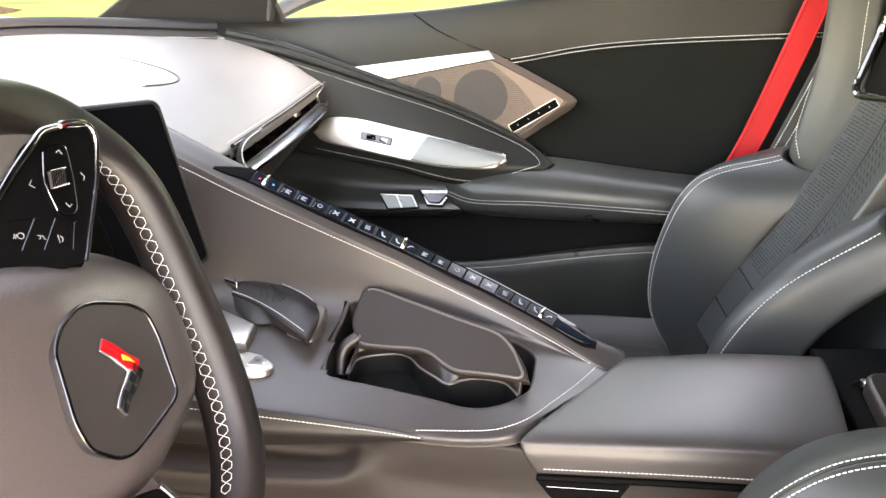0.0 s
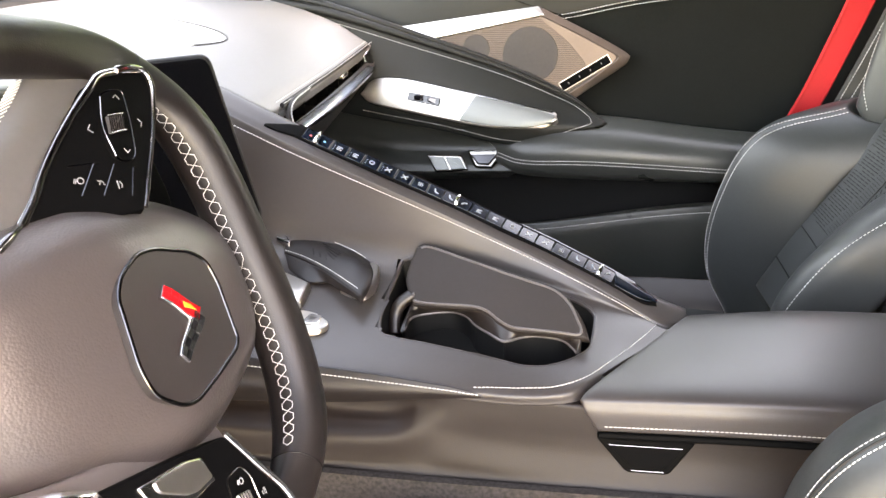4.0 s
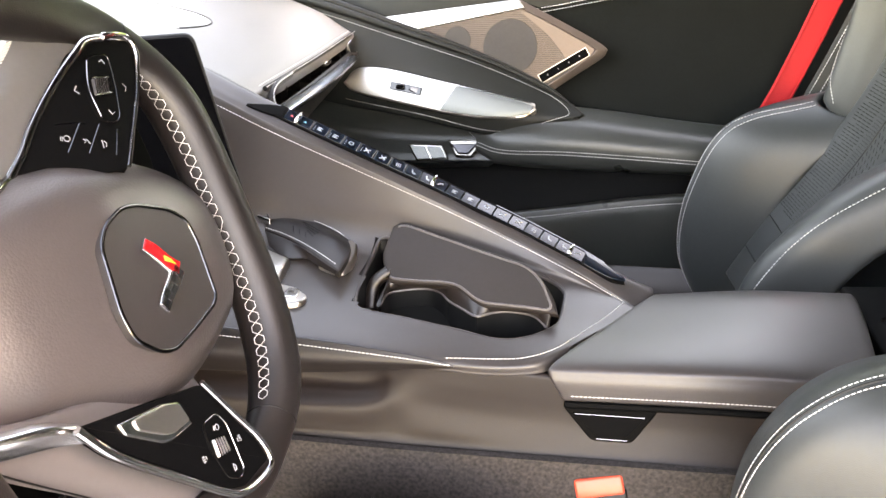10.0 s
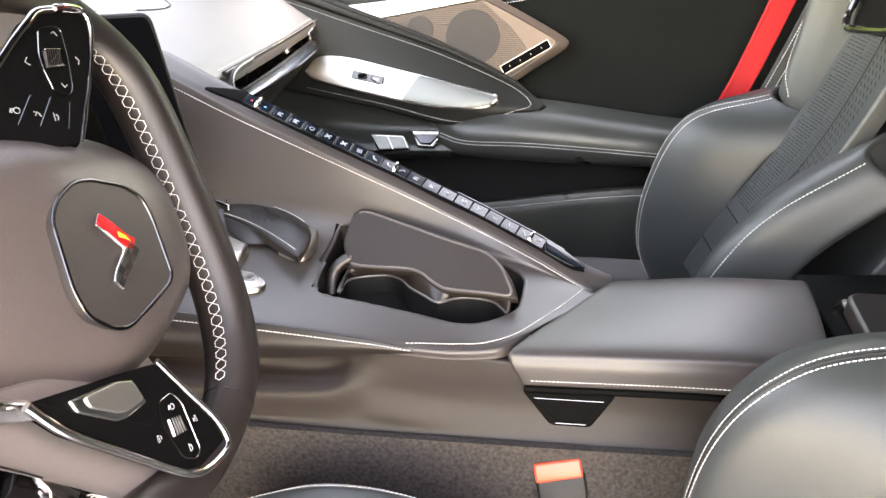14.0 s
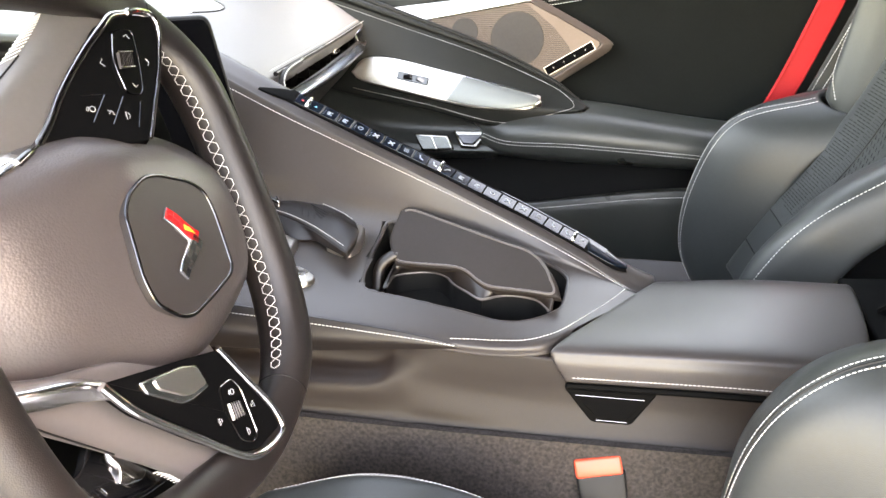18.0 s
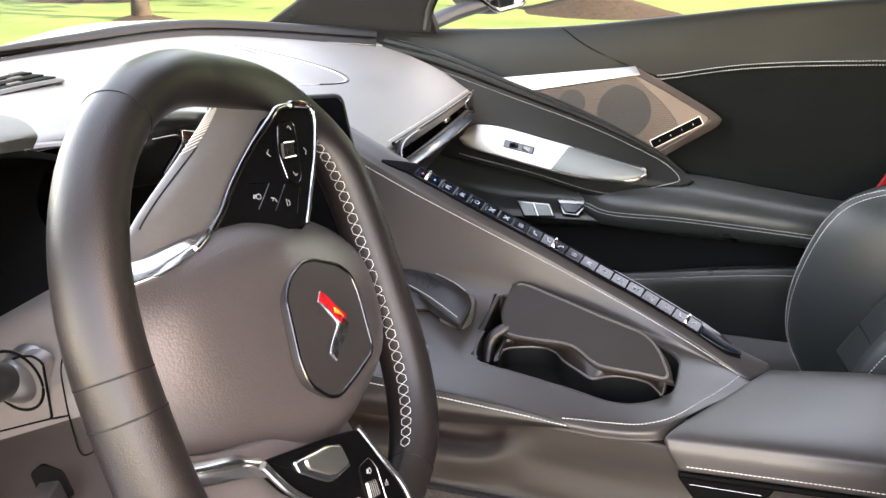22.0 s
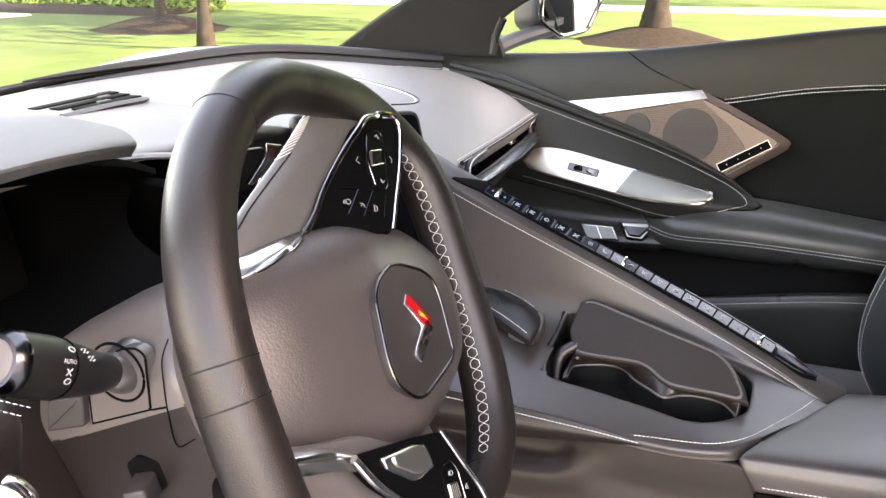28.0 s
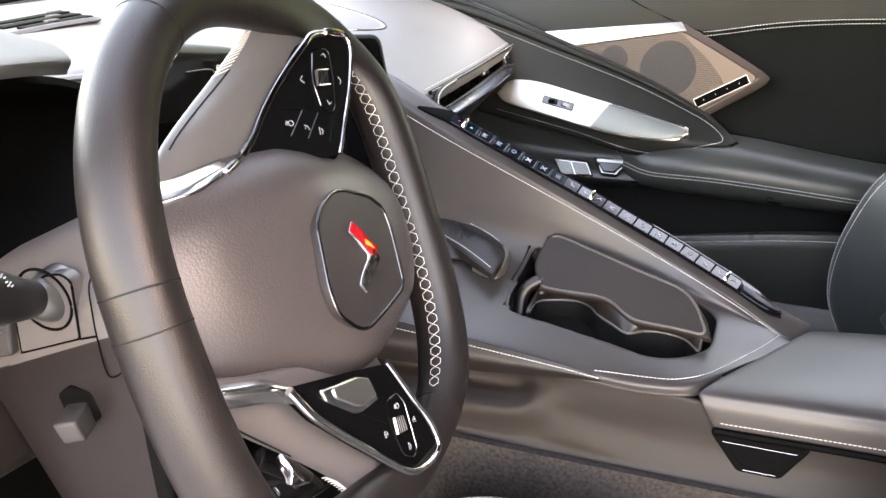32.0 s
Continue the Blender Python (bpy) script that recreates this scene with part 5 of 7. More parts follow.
LP = [(-0.060, 0.067), (-0.070, 0.0), (-0.076, -0.036), (-0.130, -0.066), (-0.146, -0.070), (-0.149, -0.036), (-0.142, -0.018), (-0.116, 0.012), (-0.084, 0.049)]
lpl = part("switch_panel", plate(LP, WM2, 0.012, 0.001, 0.004, top=0.008), PANEL, ls)
part("chrome_edge", tube([W2(u, v, 0.008) for u, v in ((-0.061, 0.070), (-0.085, 0.052), (-0.118, 0.014), (-0.143, -0.016), (-0.152, -0.034), (-0.153, -0.058), (-0.148, -0.072), (-0.129, -0.069), (-0.104, -0.054), (-0.075, -0.037))], 0.0027, 10, samples=110, up=tuple(wn_), squash=0.8, taper=lambda s: 1.15 - 0.4 * s), CHROME, lpl)
part("chrome_band", Patch([[W(-0.036, 0.138, -0.026), W(-0.037, 0.133, -0.024), W(-0.045, 0.105, -0.012), W(-0.051, 0.082, -0.004), W(-0.060, 0.066, 0.001)], [W(-0.042, 0.138, -0.020), W(-0.043, 0.132, -0.018), W(-0.051, 0.105, -0.006), W(-0.057, 0.082, 0.001), W(-0.064, 0.066, 0.003)], [W(-0.050, 0.138, -0.026), W(-0.051, 0.131, -0.024), W(-0.059, 0.105, -0.012), W(-0.065, 0.082, -0.004), W(-0.071, 0.066, 0.001)]], 10, 30, way=wn_).solid(0.006, 0.001), BAND, ls)
part("spoke_seam", tube(losp.line([(0.2, 0.03), (0.35, 0.04), (0.5, 0.05)], 20, 0.0003), 0.0006, 6, samples=0, up=tuple(wn_)), DARK, ls)
lace = []
for k in range(14):
    f = k / 13
    ea, eb = losp.at(0.74 + 0.26 * f, 0.0, 0.001), losp.at(min(1, 0.74 + 0.26 * f + 0.02), 0.09, 0.001)
    lace.append(tube([ea - np.array(wn_) * 0.003, ea, eb], 0.0004, 5, samples=0))
tagged(part("stitching", join(*lace), THREAD, ls), kind="stuff")
pdl = part("shift_paddle", Patch([[W(-0.0985, 0.0500, -0.042), W(-0.112, 0.034, -0.040), W(-0.126, 0.0200, -0.040), W(-0.142, 0.006, -0.042)], [W(-0.107, 0.064, -0.038), W(-0.119, 0.049, -0.036), W(-0.131, 0.036, -0.036), W(-0.1405, 0.020, -0.038)], [W(-0.112, 0.080, -0.042), W(-0.124, 0.070, -0.040), W(-0.134, 0.058, -0.040), W(-0.140, 0.036, -0.041)]], 16, 24, way=wn_).solid(0.006, 0.002), PIANO, wheel, "gloss black shift paddle")
# Added chrome patch that stands for the white reflection on the gloss black.
part("paddle_reflection", Patch([[W(-0.1060, 0.0435, -0.0365), W(-0.117, 0.0335, -0.0345), W(-0.1275, 0.0240, -0.0345)], [W(-0.1150, 0.0440, -0.0325), W(-0.123, 0.0390, -0.0315), W(-0.1295, 0.0310, -0.0325)], [W(-0.1240, 0.0470, -0.0335), W(-0.1270, 0.0430, -0.0330), W(-0.1290, 0.0385, -0.0335)]], 12, 12, way=wn_).solid(0.003, 0.001), BAND, pdl, "white reflection on the paddle, put in as a chrome patch")
part("paddle_edge", tube([W(-0.1400, 0.0122, -0.036), W(-0.1385, 0.0358, -0.036), W(-0.1350, 0.0587, -0.037)], 0.0016, 8, samples=20), RINGM, pdl)
for k in range(2):
    part("paddle_mark", tube([W(-0.1130 - 0.007 * k, 0.0745 - 0.012 * k, -0.0345), W(-0.1195 - 0.006 * k, 0.0715 - 0.012 * k, -0.0345)], 0.0009, 6, samples=3), CHROME, pdl)
part("paddle_base", plate([(-0.050, 0.100), (-0.055, 0.0), (-0.100, -0.050), (-0.170, -0.050), (-0.178, 0.050), (-0.13, 0.110)], WM, 0.01, 0.003, 0.01, top=-0.070), CAVE, wheel)
clipp = part("spoke_clip", plate([(u + 0.001, v - 0.005) for u, v in ((-0.0700, 0.0500), (-0.0735, 0.0120), (-0.0780, -0.0030), (-0.0947, -0.0062), (-0.0960, 0.0140), (-0.0945, 0.0230), (-0.0780, 0.0480))], WM2, 0.008, 0.0012, 0.002, top=0.0105), CHROME, ls, "bright chrome spoke clip")
part("clip_face", plate([(-0.0715, 0.035), (-0.0735, 0.006), (-0.0780, -0.0055), (-0.0905, -0.0085), (-0.0915, 0.008), (-0.0895, 0.015), (-0.0780, 0.034)], WM2, 0.002, 0.0006, 0.003, top=0.0118), ALU, clipp, "brushed aluminium face")

# ---- passenger seat ----
seat = thing("passenger_seat", "black leather sports seat with perforated insert and pale stitching", "car seat", (0.6, 0.36, 0.2))
OB = Patch([[(0.66, 0.56, 0.64), (0.56, 0.57, 0.60), (0.50, 0.56, 0.50), (0.49, 0.55, 0.38), (0.53, 0.54, 0.27)], [(0.62, 0.53, 0.635), (0.50, 0.53, 0.59), (0.45, 0.53, 0.48), (0.445, 0.52, 0.37), (0.485, 0.51, 0.27)], [(0.61, 0.50, 0.628), (0.49, 0.50, 0.585), (0.44, 0.50, 0.475), (0.435, 0.50, 0.36), (0.477, 0.49, 0.27)], [(0.635, 0.466, 0.62), (0.532, 0.466, 0.57), (0.482, 0.466, 0.475), (0.465, 0.466, 0.37), (0.487, 0.466, 0.27)], [(0.68, 0.436, 0.62), (0.61, 0.436, 0.56), (0.56, 0.436, 0.475), (0.53, 0.436, 0.38), (0.52, 0.436, 0.28)]], 36, 40, way=(-1, -0.4, 0.2))
ob_ = part("outer_bolster", OB.solid(0.04, 0.008), SEAT, seat)
ouv = [(0.47, 0.0), (0.47, 0.5), (0.47, 1.0)]
tagged(part("stitching", join(stitches(OB.line([(0.44, 0.0), (0.44, 0.5), (0.44, 1.0)], 90), OB.normals(ouv, 90)), stitches(OB.line([(0.53, 0.0), (0.53, 0.5), (0.53, 1.0)], 90), OB.normals(ouv, 90))), THREAD, ob_), kind="stuff")
IN = Patch([[(0.73, 0.450, 0.88), (0.73, 0.36, 0.88), (0.73, 0.27, 0.88)], [(0.682, 0.447, 0.72), (0.69, 0.36, 0.72), (0.69, 0.27, 0.72)], [(0.622, 0.445, 0.58), (0.635, 0.36, 0.58), (0.63, 0.27, 0.58)], [(0.552, 0.443, 0.46), (0.56, 0.36, 0.46), (0.555, 0.27, 0.46)], [(0.506, 0.441, 0.36), (0.515, 0.36, 0.36), (0.51, 0.27, 0.36)]], 30, 20, way=(-1, -0.4, 0.2))
ins = part("seat_insert", IN.solid(0.02, 0.004), SEAT, seat)
rnd = random.Random(7)
dash_vf = []
for k in range(84):
    u = 0.04 + 0.0079 * k
    v0 = 0.05 + 0.04 * rnd.random() + (0.10 if k % 7 == 6 else 0)
    dash_vf.append(stitches([IN.at(u, v0), IN.at(u, 0.40)], np.tile(IN.at(u, 0.3, 1) - IN.at(u, 0.3), (2, 1)), 0.0135, 0.0122, 0.0006, 0.0002))
    for j in range(5):
        c = IN.at(u, 0.42 + 0.026 * j)
        dash_vf.append(stitches([c, IN.at(u, 0.42 + 0.026 * j + 0.012)], np.tile(IN.at(u, 0.3, 1) - IN.at(u, 0.3), (2, 1)), 0.002, 0.0017, 0.0007, 0.0002))
    if k % 2 == 0:
        for j in range(4):
            a_, b_ = 0.60 + 0.075 * j, 0.655 + 0.075 * j
            dash_vf.append(stitches([IN.at(u, a_), IN.at(u + 0.016, b_)], np.tile(IN.at(u, 0.3, 1) - IN.at(u, 0.3), (2, 1)), 0.010, 0.0085, 0.0006, 0.0002))
tagged(part("perforation", join(*dash_vf), PERF, ins), kind="stuff")
for uv_ in ([(0.02, 0.56), (0.4, 0.57), (0.74, 0.58)], [(0.735, 0.0), (0.74, 0.5), (0.735, 1.0)], [(0.87, 0.0), (0.875, 0.5), (0.87, 1.0)]):
    part("insert_seam", tube(IN.line(uv_, 20, 0.0004), 0.0010, 6, samples=0), DARK, ins)
IB = Patch([[(0.72, 0.27, 0.66), (0.60, 0.27, 0.58), (0.53, 0.27, 0.49), (0.50, 0.27, 0.40), (0.50, 0.27, 0.30)], [(0.66, 0.22, 0.640), (0.565, 0.22, 0.565), (0.50, 0.22, 0.485), (0.475, 0.22, 0.40), (0.48, 0.22, 0.30)], [(0.66, 0.19, 0.624), (0.566, 0.19, 0.55), (0.519, 0.19, 0.485), (0.490, 0.19, 0.41), (0.49, 0.19, 0.30)], [(0.70, 0.17, 0.60), (0.61, 0.17, 0.515), (0.57, 0.17, 0.44), (0.56, 0.17, 0.38), (0.56, 0.17, 0.30)]], 24, 40, way=(-1, -0.6, 0.2))
ib_ = part("inner_bolster", IB.solid(0.04, 0.008), SEAT, seat)
iuv = [(0.6, 0.0), (0.6, 0.5), (0.6, 1.0)]
part("stitching", stitches(IB.line(iuv, 90), IB.normals(iuv, 90)), THREAD, ib_)
SH = Patch([[(0.66, 0.56, 0.98), (0.635, 0.52, 0.98), (0.65, 0.475, 0.98), (0.68, 0.45, 0.98)], [(0.68, 0.56, 0.80), (0.642, 0.51, 0.80), (0.66, 0.475, 0.80), (0.69, 0.452, 0.80)], [(0.66, 0.55, 0.64), (0.62, 0.50, 0.64), (0.64, 0.47, 0.62), (0.67, 0.45, 0.62)]], 24, 24, way=(-1, -0.4, 0.2))
shw = part("shoulder_wing", SH.solid(0.04, 0.008), SEAT, seat)
tagged(part("stitching", join(*[stitches(SH.line(q_, 50), SH.normals(q_, 50)) for q_ in ([(0.02, 0.30), (0.5, 0.26), (0.85, 0.34), (0.98, 0.55)], [(0.02, 0.93), (0.4, 0.90), (0.62, 0.95)])]), THREAD, shw), kind="stuff")
hole_f = frame3((0.684, 0.330, 0.825), (0.1, -1, 0), (-0.9, -0.3, 0.3))
op = part("belt_opening", plate([(-0.02, -0.07), (0.07, -0.05), (0.09, 0.05), (0.0, 0.09), (-0.03, 0.03)], hole_f, 0.03, 0.004, 0.02, top=0.006), CAVE, seat)
part("opening_bezel", tube([hole_f @ Vector((q_[0], q_[1], 0.014)) for q_ in rounded([(-0.022, -0.072), (0.072, -0.052), (0.092, 0.052), (0.0, 0.092), (-0.032, 0.03)], 0.02)], 0.005, 8, closed=True, samples=60), PIANO, op)
STRAP = Patch([[(0.60, 0.615, 0.55), (0.63, 0.60, 0.55)], [(0.66, 0.615, 0.72), (0.70, 0.60, 0.72)], [(0.72, 0.61, 0.92), (0.76, 0.595, 0.92)]], 20, 6)
stp = part("side_piping", STRAP.solid(0.01, 0.003), DOORU, seat)
tagged(part("stitching", join(*[stitches(STRAP.line([(0.02, q_), (0.5, q_), (0.98, q_)], 40), STRAP.normals([(0.02, q_), (0.5, q_), (0.98, q_)], 40)) for q_ in (0.12, 0.5)]), THREAD, stp), kind="stuff")
part("back_shell", Patch([[(0.68, 0.18, 0.98), (0.80, 0.36, 1.0), (0.70, 0.60, 0.96)], [(0.76, 0.17, 0.7), (0.80, 0.36, 0.7), (0.74, 0.60, 0.7)], [(0.64, 0.17, 0.4), (0.66, 0.36, 0.4), (0.60, 0.58, 0.4)], [(0.58, 0.17, 0.22), (0.60, 0.36, 0.22), (0.56, 0.56, 0.22)]], 16, 12, way=(-1, 0, 0)).solid(0.02, 0.006), SEAT, seat)
cush = Patch([[(0.05, 0.14, 0.21), (0.05, 0.36, 0.21), (0.05, 0.56, 0.21)], [(0.25, 0.15, 0.26), (0.25, 0.36, 0.24), (0.25, 0.56, 0.26)], [(0.55, 0.17, 0.26), (0.55, 0.36, 0.23), (0.55, 0.55, 0.26)]], 20, 20, way=(0, 0, 1))
part("seat_cushion", cush.solid(0.08, 0.02), SEAT, seat)
belt = thing("seat_belt", "bright red woven seat belt hanging beside the passenger seat", "seat belt", (0.57, 0.66, 0.5))
part("webbing", Patch([[(0.535, 0.66, 0.52), (0.575, 0.655, 0.52)], [(0.58, 0.66, 0.62), (0.62, 0.655, 0.62)], [(0.649, 0.66, 0.848), (0.69, 0.655, 0.848)], [(0.70, 0.65, 1.05), (0.74, 0.645, 1.05)]], 30, 6).solid(0.0015, 0.0006), BELT, belt)
for q_ in (0.06, 0.94):
    part("webbing_selvedge", tube([(0.535 + 0.04 * q_, 0.6585 - 0.005 * q_, 0.52), (0.58 + 0.04 * q_, 0.6585 - 0.005 * q_, 0.62), (0.649 + 0.041 * q_, 0.6585 - 0.005 * q_, 0.848), (0.70 + 0.04 * q_, 0.6485 - 0.005 * q_, 1.05)], 0.0011, 6, samples=60), BELT, belt)

# ---- driver seat ----
ds = thing("driver_seat", "black leather driver seat with double pale stitching", "car seat", (0.45, -0.42, 0.2))
DB = Patch([[(0.67, -0.17, 0.60), (0.55, -0.17, 0.595), (0.475, -0.17, 0.56), (0.43, -0.17, 0.48), (0.42, -0.17, 0.36)], [(0.66, -0.24, 0.640), (0.53, -0.24, 0.630), (0.458, -0.24, 0.595), (0.415, -0.24, 0.52), (0.40, -0.24, 0.38)], [(0.66, -0.28, 0.640), (0.535, -0.28, 0.627), (0.465, -0.28, 0.595), (0.42, -0.28, 0.52), (0.40, -0.28, 0.38)], [(0.67, -0.33, 0.655), (0.59, -0.33, 0.62), (0.53, -0.33, 0.57), (0.49, -0.33, 0.48), (0.47, -0.33, 0.38)]], 30, 40, way=(-1, -0.3, 0.5))
db_ = part("inner_bolster", DB.solid(0.04, 0.01), SEAT, ds)
tagged(part("stitching", join(*[stitches(DB.line([(q, 0), (q, 0.5), (q, 1)], 90), DB.normals([(q, 0), (q, 0.5), (q, 1)], 90), 0.0044, 0.0033, 0.0005) for q in (0.46, 0.55)]), THREAD, db_), kind="stuff")
part("bolster_seam", tube(DB.line([(0.505, 0), (0.505, 0.5), (0.505, 1)], 60, 0.0002), 0.0011, 6, samples=0), DARK, db_)
DC = Patch([[(-0.01, -0.19, 0.33), (0.10, -0.185, 0.345), (0.22, -0.19, 0.34), (0.33, -0.20, 0.31)], [(-0.02, -0.235, 0.382), (0.08, -0.225, 0.415), (0.19, -0.230, 0.408), (0.31, -0.24, 0.360)], [(-0.02, -0.28, 0.400), (0.08, -0.28, 0.424), (0.19, -0.28, 0.420), (0.30, -0.28, 0.375)], [(-0.03, -0.5, 0.37), (0.09, -0.5, 0.38), (0.20, -0.5, 0.37), (0.31, -0.5, 0.35)]], 28, 30, way=(0, 0, 1))
dcp = part("seat_cushion", DC.solid(0.08, 0.02), SEAT, ds)
for q in (0.40, 0.52):
    part("stitching", stitches(DC.line([(q, 0.02), (q - 0.04, 0.5), (q, 0.98)], 60), DC.normals([(q, 0.02), (q - 0.04, 0.5), (q, 0.98)], 60), 0.0044, 0.0033, 0.0005), THREAD, dcp)
bk = thing("belt_buckle", "black seat belt buckle with a red release button", "belt buckle", (0.31, -0.165, 0.36))
bfm2 = frame3((0.305, -0.162, 0.385), (1, 0, 0.26), (0, -0.9, 0.4))
part("buckle_body", Patch([[bfm2 @ Vector(q) for q in ((-0.021, 0.011, 0.009), (0.0, 0.011, 0.0100), (0.023, 0.011, 0.009))], [bfm2 @ Vector(q) for q in ((-0.020, -0.012, 0.010), (0.0, -0.012, 0.0120), (0.022, -0.012, 0.010))], [bfm2 @ Vector(q) for q in ((-0.010, -0.06, 0.008), (0.004, -0.06, 0.010), (0.018, -0.06, 0.008))]], 14, 12, way=(0, -1, 0.4)).solid(0.02, 0.003), DARK, bk)
part("release_button", block((-0.024, 0.010, -0.010), (0.024, 0.030, 0.011), 0.003, bfm2), REDPLASTIC, bk)

# ---- switches on the wheel ----
def lettering(text, size, m):
    """Raised print in the built-in font, laid on the plane of m."""
    cu = bpy.data.curves.new("lettering", "FONT")
    cu.body, cu.size, cu.align_x, cu.align_y, cu.extrude = text, size, "CENTER", "CENTER", 0.00012
    ob = bpy.data.objects.new("lettering", cu)
    bpy.context.scene.collection.objects.link(ob)
    bpy.context.view_layer.update()
    me = bpy.data.meshes.new_from_object(ob.evaluated_get(bpy.context.evaluated_depsgraph_get()))
    vf = ([tuple(m @ v.co) for v in me.vertices], [tuple(p.vertices) for p in me.polygons])
    bpy.data.objects.remove(ob)
    bpy.data.meshes.remove(me)
    bpy.data.curves.remove(cu)
    return vf


def chevron(u, v, du, dv, lift, s=0.0036):
    d = Vector((du, dv)).normalized()
    e = Vector((-d.y, d.x))
    c = Vector((u, v))
    pts = [c - d * s * 0.45 + e * s, c + d * s * 0.45, c - d * s * 0.45 - e * s]
    return tube([bent(q.x, q.y, lift) for q in pts], 0.00028, 5, samples=0, up=tuple(wn_))


PADK = [(0.1438, -0.0545), (0.1470, -0.0660), (0.1465, -0.0780), (0.1236, -0.0720), (0.1037, -0.0640), (0.1000, -0.0580), (0.1012, -0.0460), (0.1180, -0.0445)]
dpad = part("direction_pad", plate(PADK, WM, 0.004, 0.0008, 0.005, top=0.0092), PANEL, upl)
part("pad_edge", tube([W(q[0], q[1], 0.0090) for q in rounded(PADK, 0.005)], 0.00042, 5, closed=True, samples=90, up=tuple(wn_)), DKCHROME, dpad)
part("pad_edge", tube([W(0.1425, -0.0545, 0.0093), W(0.1240, -0.0455, 0.0093), W(0.1045, -0.0455, 0.0093)], 0.0004, 5, samples=14, up=tuple(wn_)), RINGM, dpad)
RQ = [(0.1296, -0.0510), (0.1305, -0.0659), (0.1197, -0.0625), (0.1183, -0.0476)]
rol = part("roller", plate(RQ, WM, 0.006, 0.001, 0.001, top=0.0112), PLASTIC, dpad)
for k in range(7):
    f = 0.08 + 0.14 * k
    part("roller_rib", tube([W(RQ[0][0] * (1 - f) + RQ[1][0] * f - 0.001, RQ[0][1] * (1 - f) + RQ[1][1] * f, 0.0114), W(RQ[3][0] * (1 - f) + RQ[2][0] * f + 0.001, RQ[3][1] * (1 - f) + RQ[2][1] * f, 0.0114)], 0.0004, 5, samples=3), DKCHROME, rol)
for a_, b_ in ((RQ[0], RQ[1]), (RQ[3], RQ[2])):
    part("roller_clip", tube([W(*a_, 0.0114), W(*b_, 0.0114)], 0.0007, 6, samples=3), CHROME, rol)
for u, v, du, dv in ((0.1420, -0.0685, 1, -0.3), (0.1065, -0.0570, -1, 0.3), (0.1245, -0.0395, 0.0, 1), (0.1240, -0.0825, 0.0, -1)):
    part("arrow", chevron(u, v, du, dv, 0.0016 if abs(du) > 0.5 else 0.0004, 0.0026), ICON, upl)


def glyph(u, v, w, k, W1=bent):
    """A small printed sign on a key: a ring with a bar, two arcs, or a bent bar."""
    tb = lambda pts, cl=False: tube([W1(u + a_, v + b_, w) for a_, b_ in pts], 0.00026, 5, closed=cl, samples=max(4, len(pts) * 3), up=tuple(wn_))
    if k == 0:
        return join(tb([(0.0018 * math.cos(q * 0.785), 0.0018 * math.sin(q * 0.785) - 0.0008) for q in range(8)], True), tb([(0.0016, 0.0012), (-0.001, 0.0026)]), tb([(0.002, 0.002), (-0.0004, 0.0034)]))
    if k == 1:
        return join(tb([(0.0016, 0.0018), (0.0004, 0.0004), (-0.001, 0.0016)]), tb([(0.0012, 0.0), (-0.0008, -0.0014)]), tb([(-0.0012, -0.0008), (-0.0022, -0.0018)]))
    return join(tb([(0.0028, 0.0010), (-0.0024, 0.0016)]), tb([(0.0018, 0.0), (0.0, -0.001), (-0.0022, 0.0)]))


for k, (u, v) in enumerate(((0.0961, -0.0208), (0.0920, -0.0324), (0.0877, -0.0427))):
    part("key_symbol", glyph(u, v, 0.0004, k), ICON, upl)
for (u, v), (u2, v2) in (((0.1040, -0.0332), (0.0875, -0.0190)), ((0.1005, -0.0444), (0.0840, -0.0310)), ((0.0955, -0.0566), (0.0790, -0.0470)), ((0.1060, -0.0180), (0.1040, -0.0332)), ((0.1040, -0.0332), (0.0955, -0.0590))):
    part("key_gap", tube([bent(u, v, 0.0002), bent(u2, v2, 0.0002)], 0.0004, 5, samples=3, up=tuple(wn_)), DKCHROME, upl)
PADL = [(u + 0.001, v - 0.005) for u, v in ((-0.0989, -0.0151), (-0.0978, -0.0308), (-0.1070, -0.0366), (-0.1400, -0.0353), (-0.1433, -0.0284), (-0.1371, -0.0167), (-0.1149, -0.0120))]
lpad = part("volume_pad", plate(PADL, WM2, 0.003, 0.0008, 0.004, top=0.0092), PANEL, lpl)
part("pad_edge", tube([W2(q[0], q[1], 0.0090) for q in rounded(PADL, 0.004)], 0.00045, 5, closed=True, samples=90, up=tuple(wn_)), RINGM, lpad)
RQ2 = [(u + 0.001, v - 0.005) for u, v in ((-0.1108, -0.0165), (-0.1132, -0.0285), (-0.1240, -0.0288), (-0.1225, -0.0151))]
rol2 = part("roller", plate(RQ2, WM2, 0.006, 0.001, 0.001, top=0.0112), ALU, lpad)
for k in range(5):
    f = 0.1 + 0.2 * k
    part("roller_rib", tube([W2(RQ2[0][0] * (1 - f) + RQ2[1][0] * f, RQ2[0][1] * (1 - f) + RQ2[1][1] * f, 0.0114), W2(RQ2[3][0] * (1 - f) + RQ2[2][0] * f, RQ2[3][1] * (1 - f) + RQ2[2][1] * f, 0.0114)], 0.0004, 5, samples=3), DKCHROME, rol2)
for k, (u, v) in enumerate(((-0.1049, -0.0305), (-0.1337, -0.0322))):
    part("key_symbol", glyph(u, v, 0.0094, 2 * k, W2), ICON, lpl)
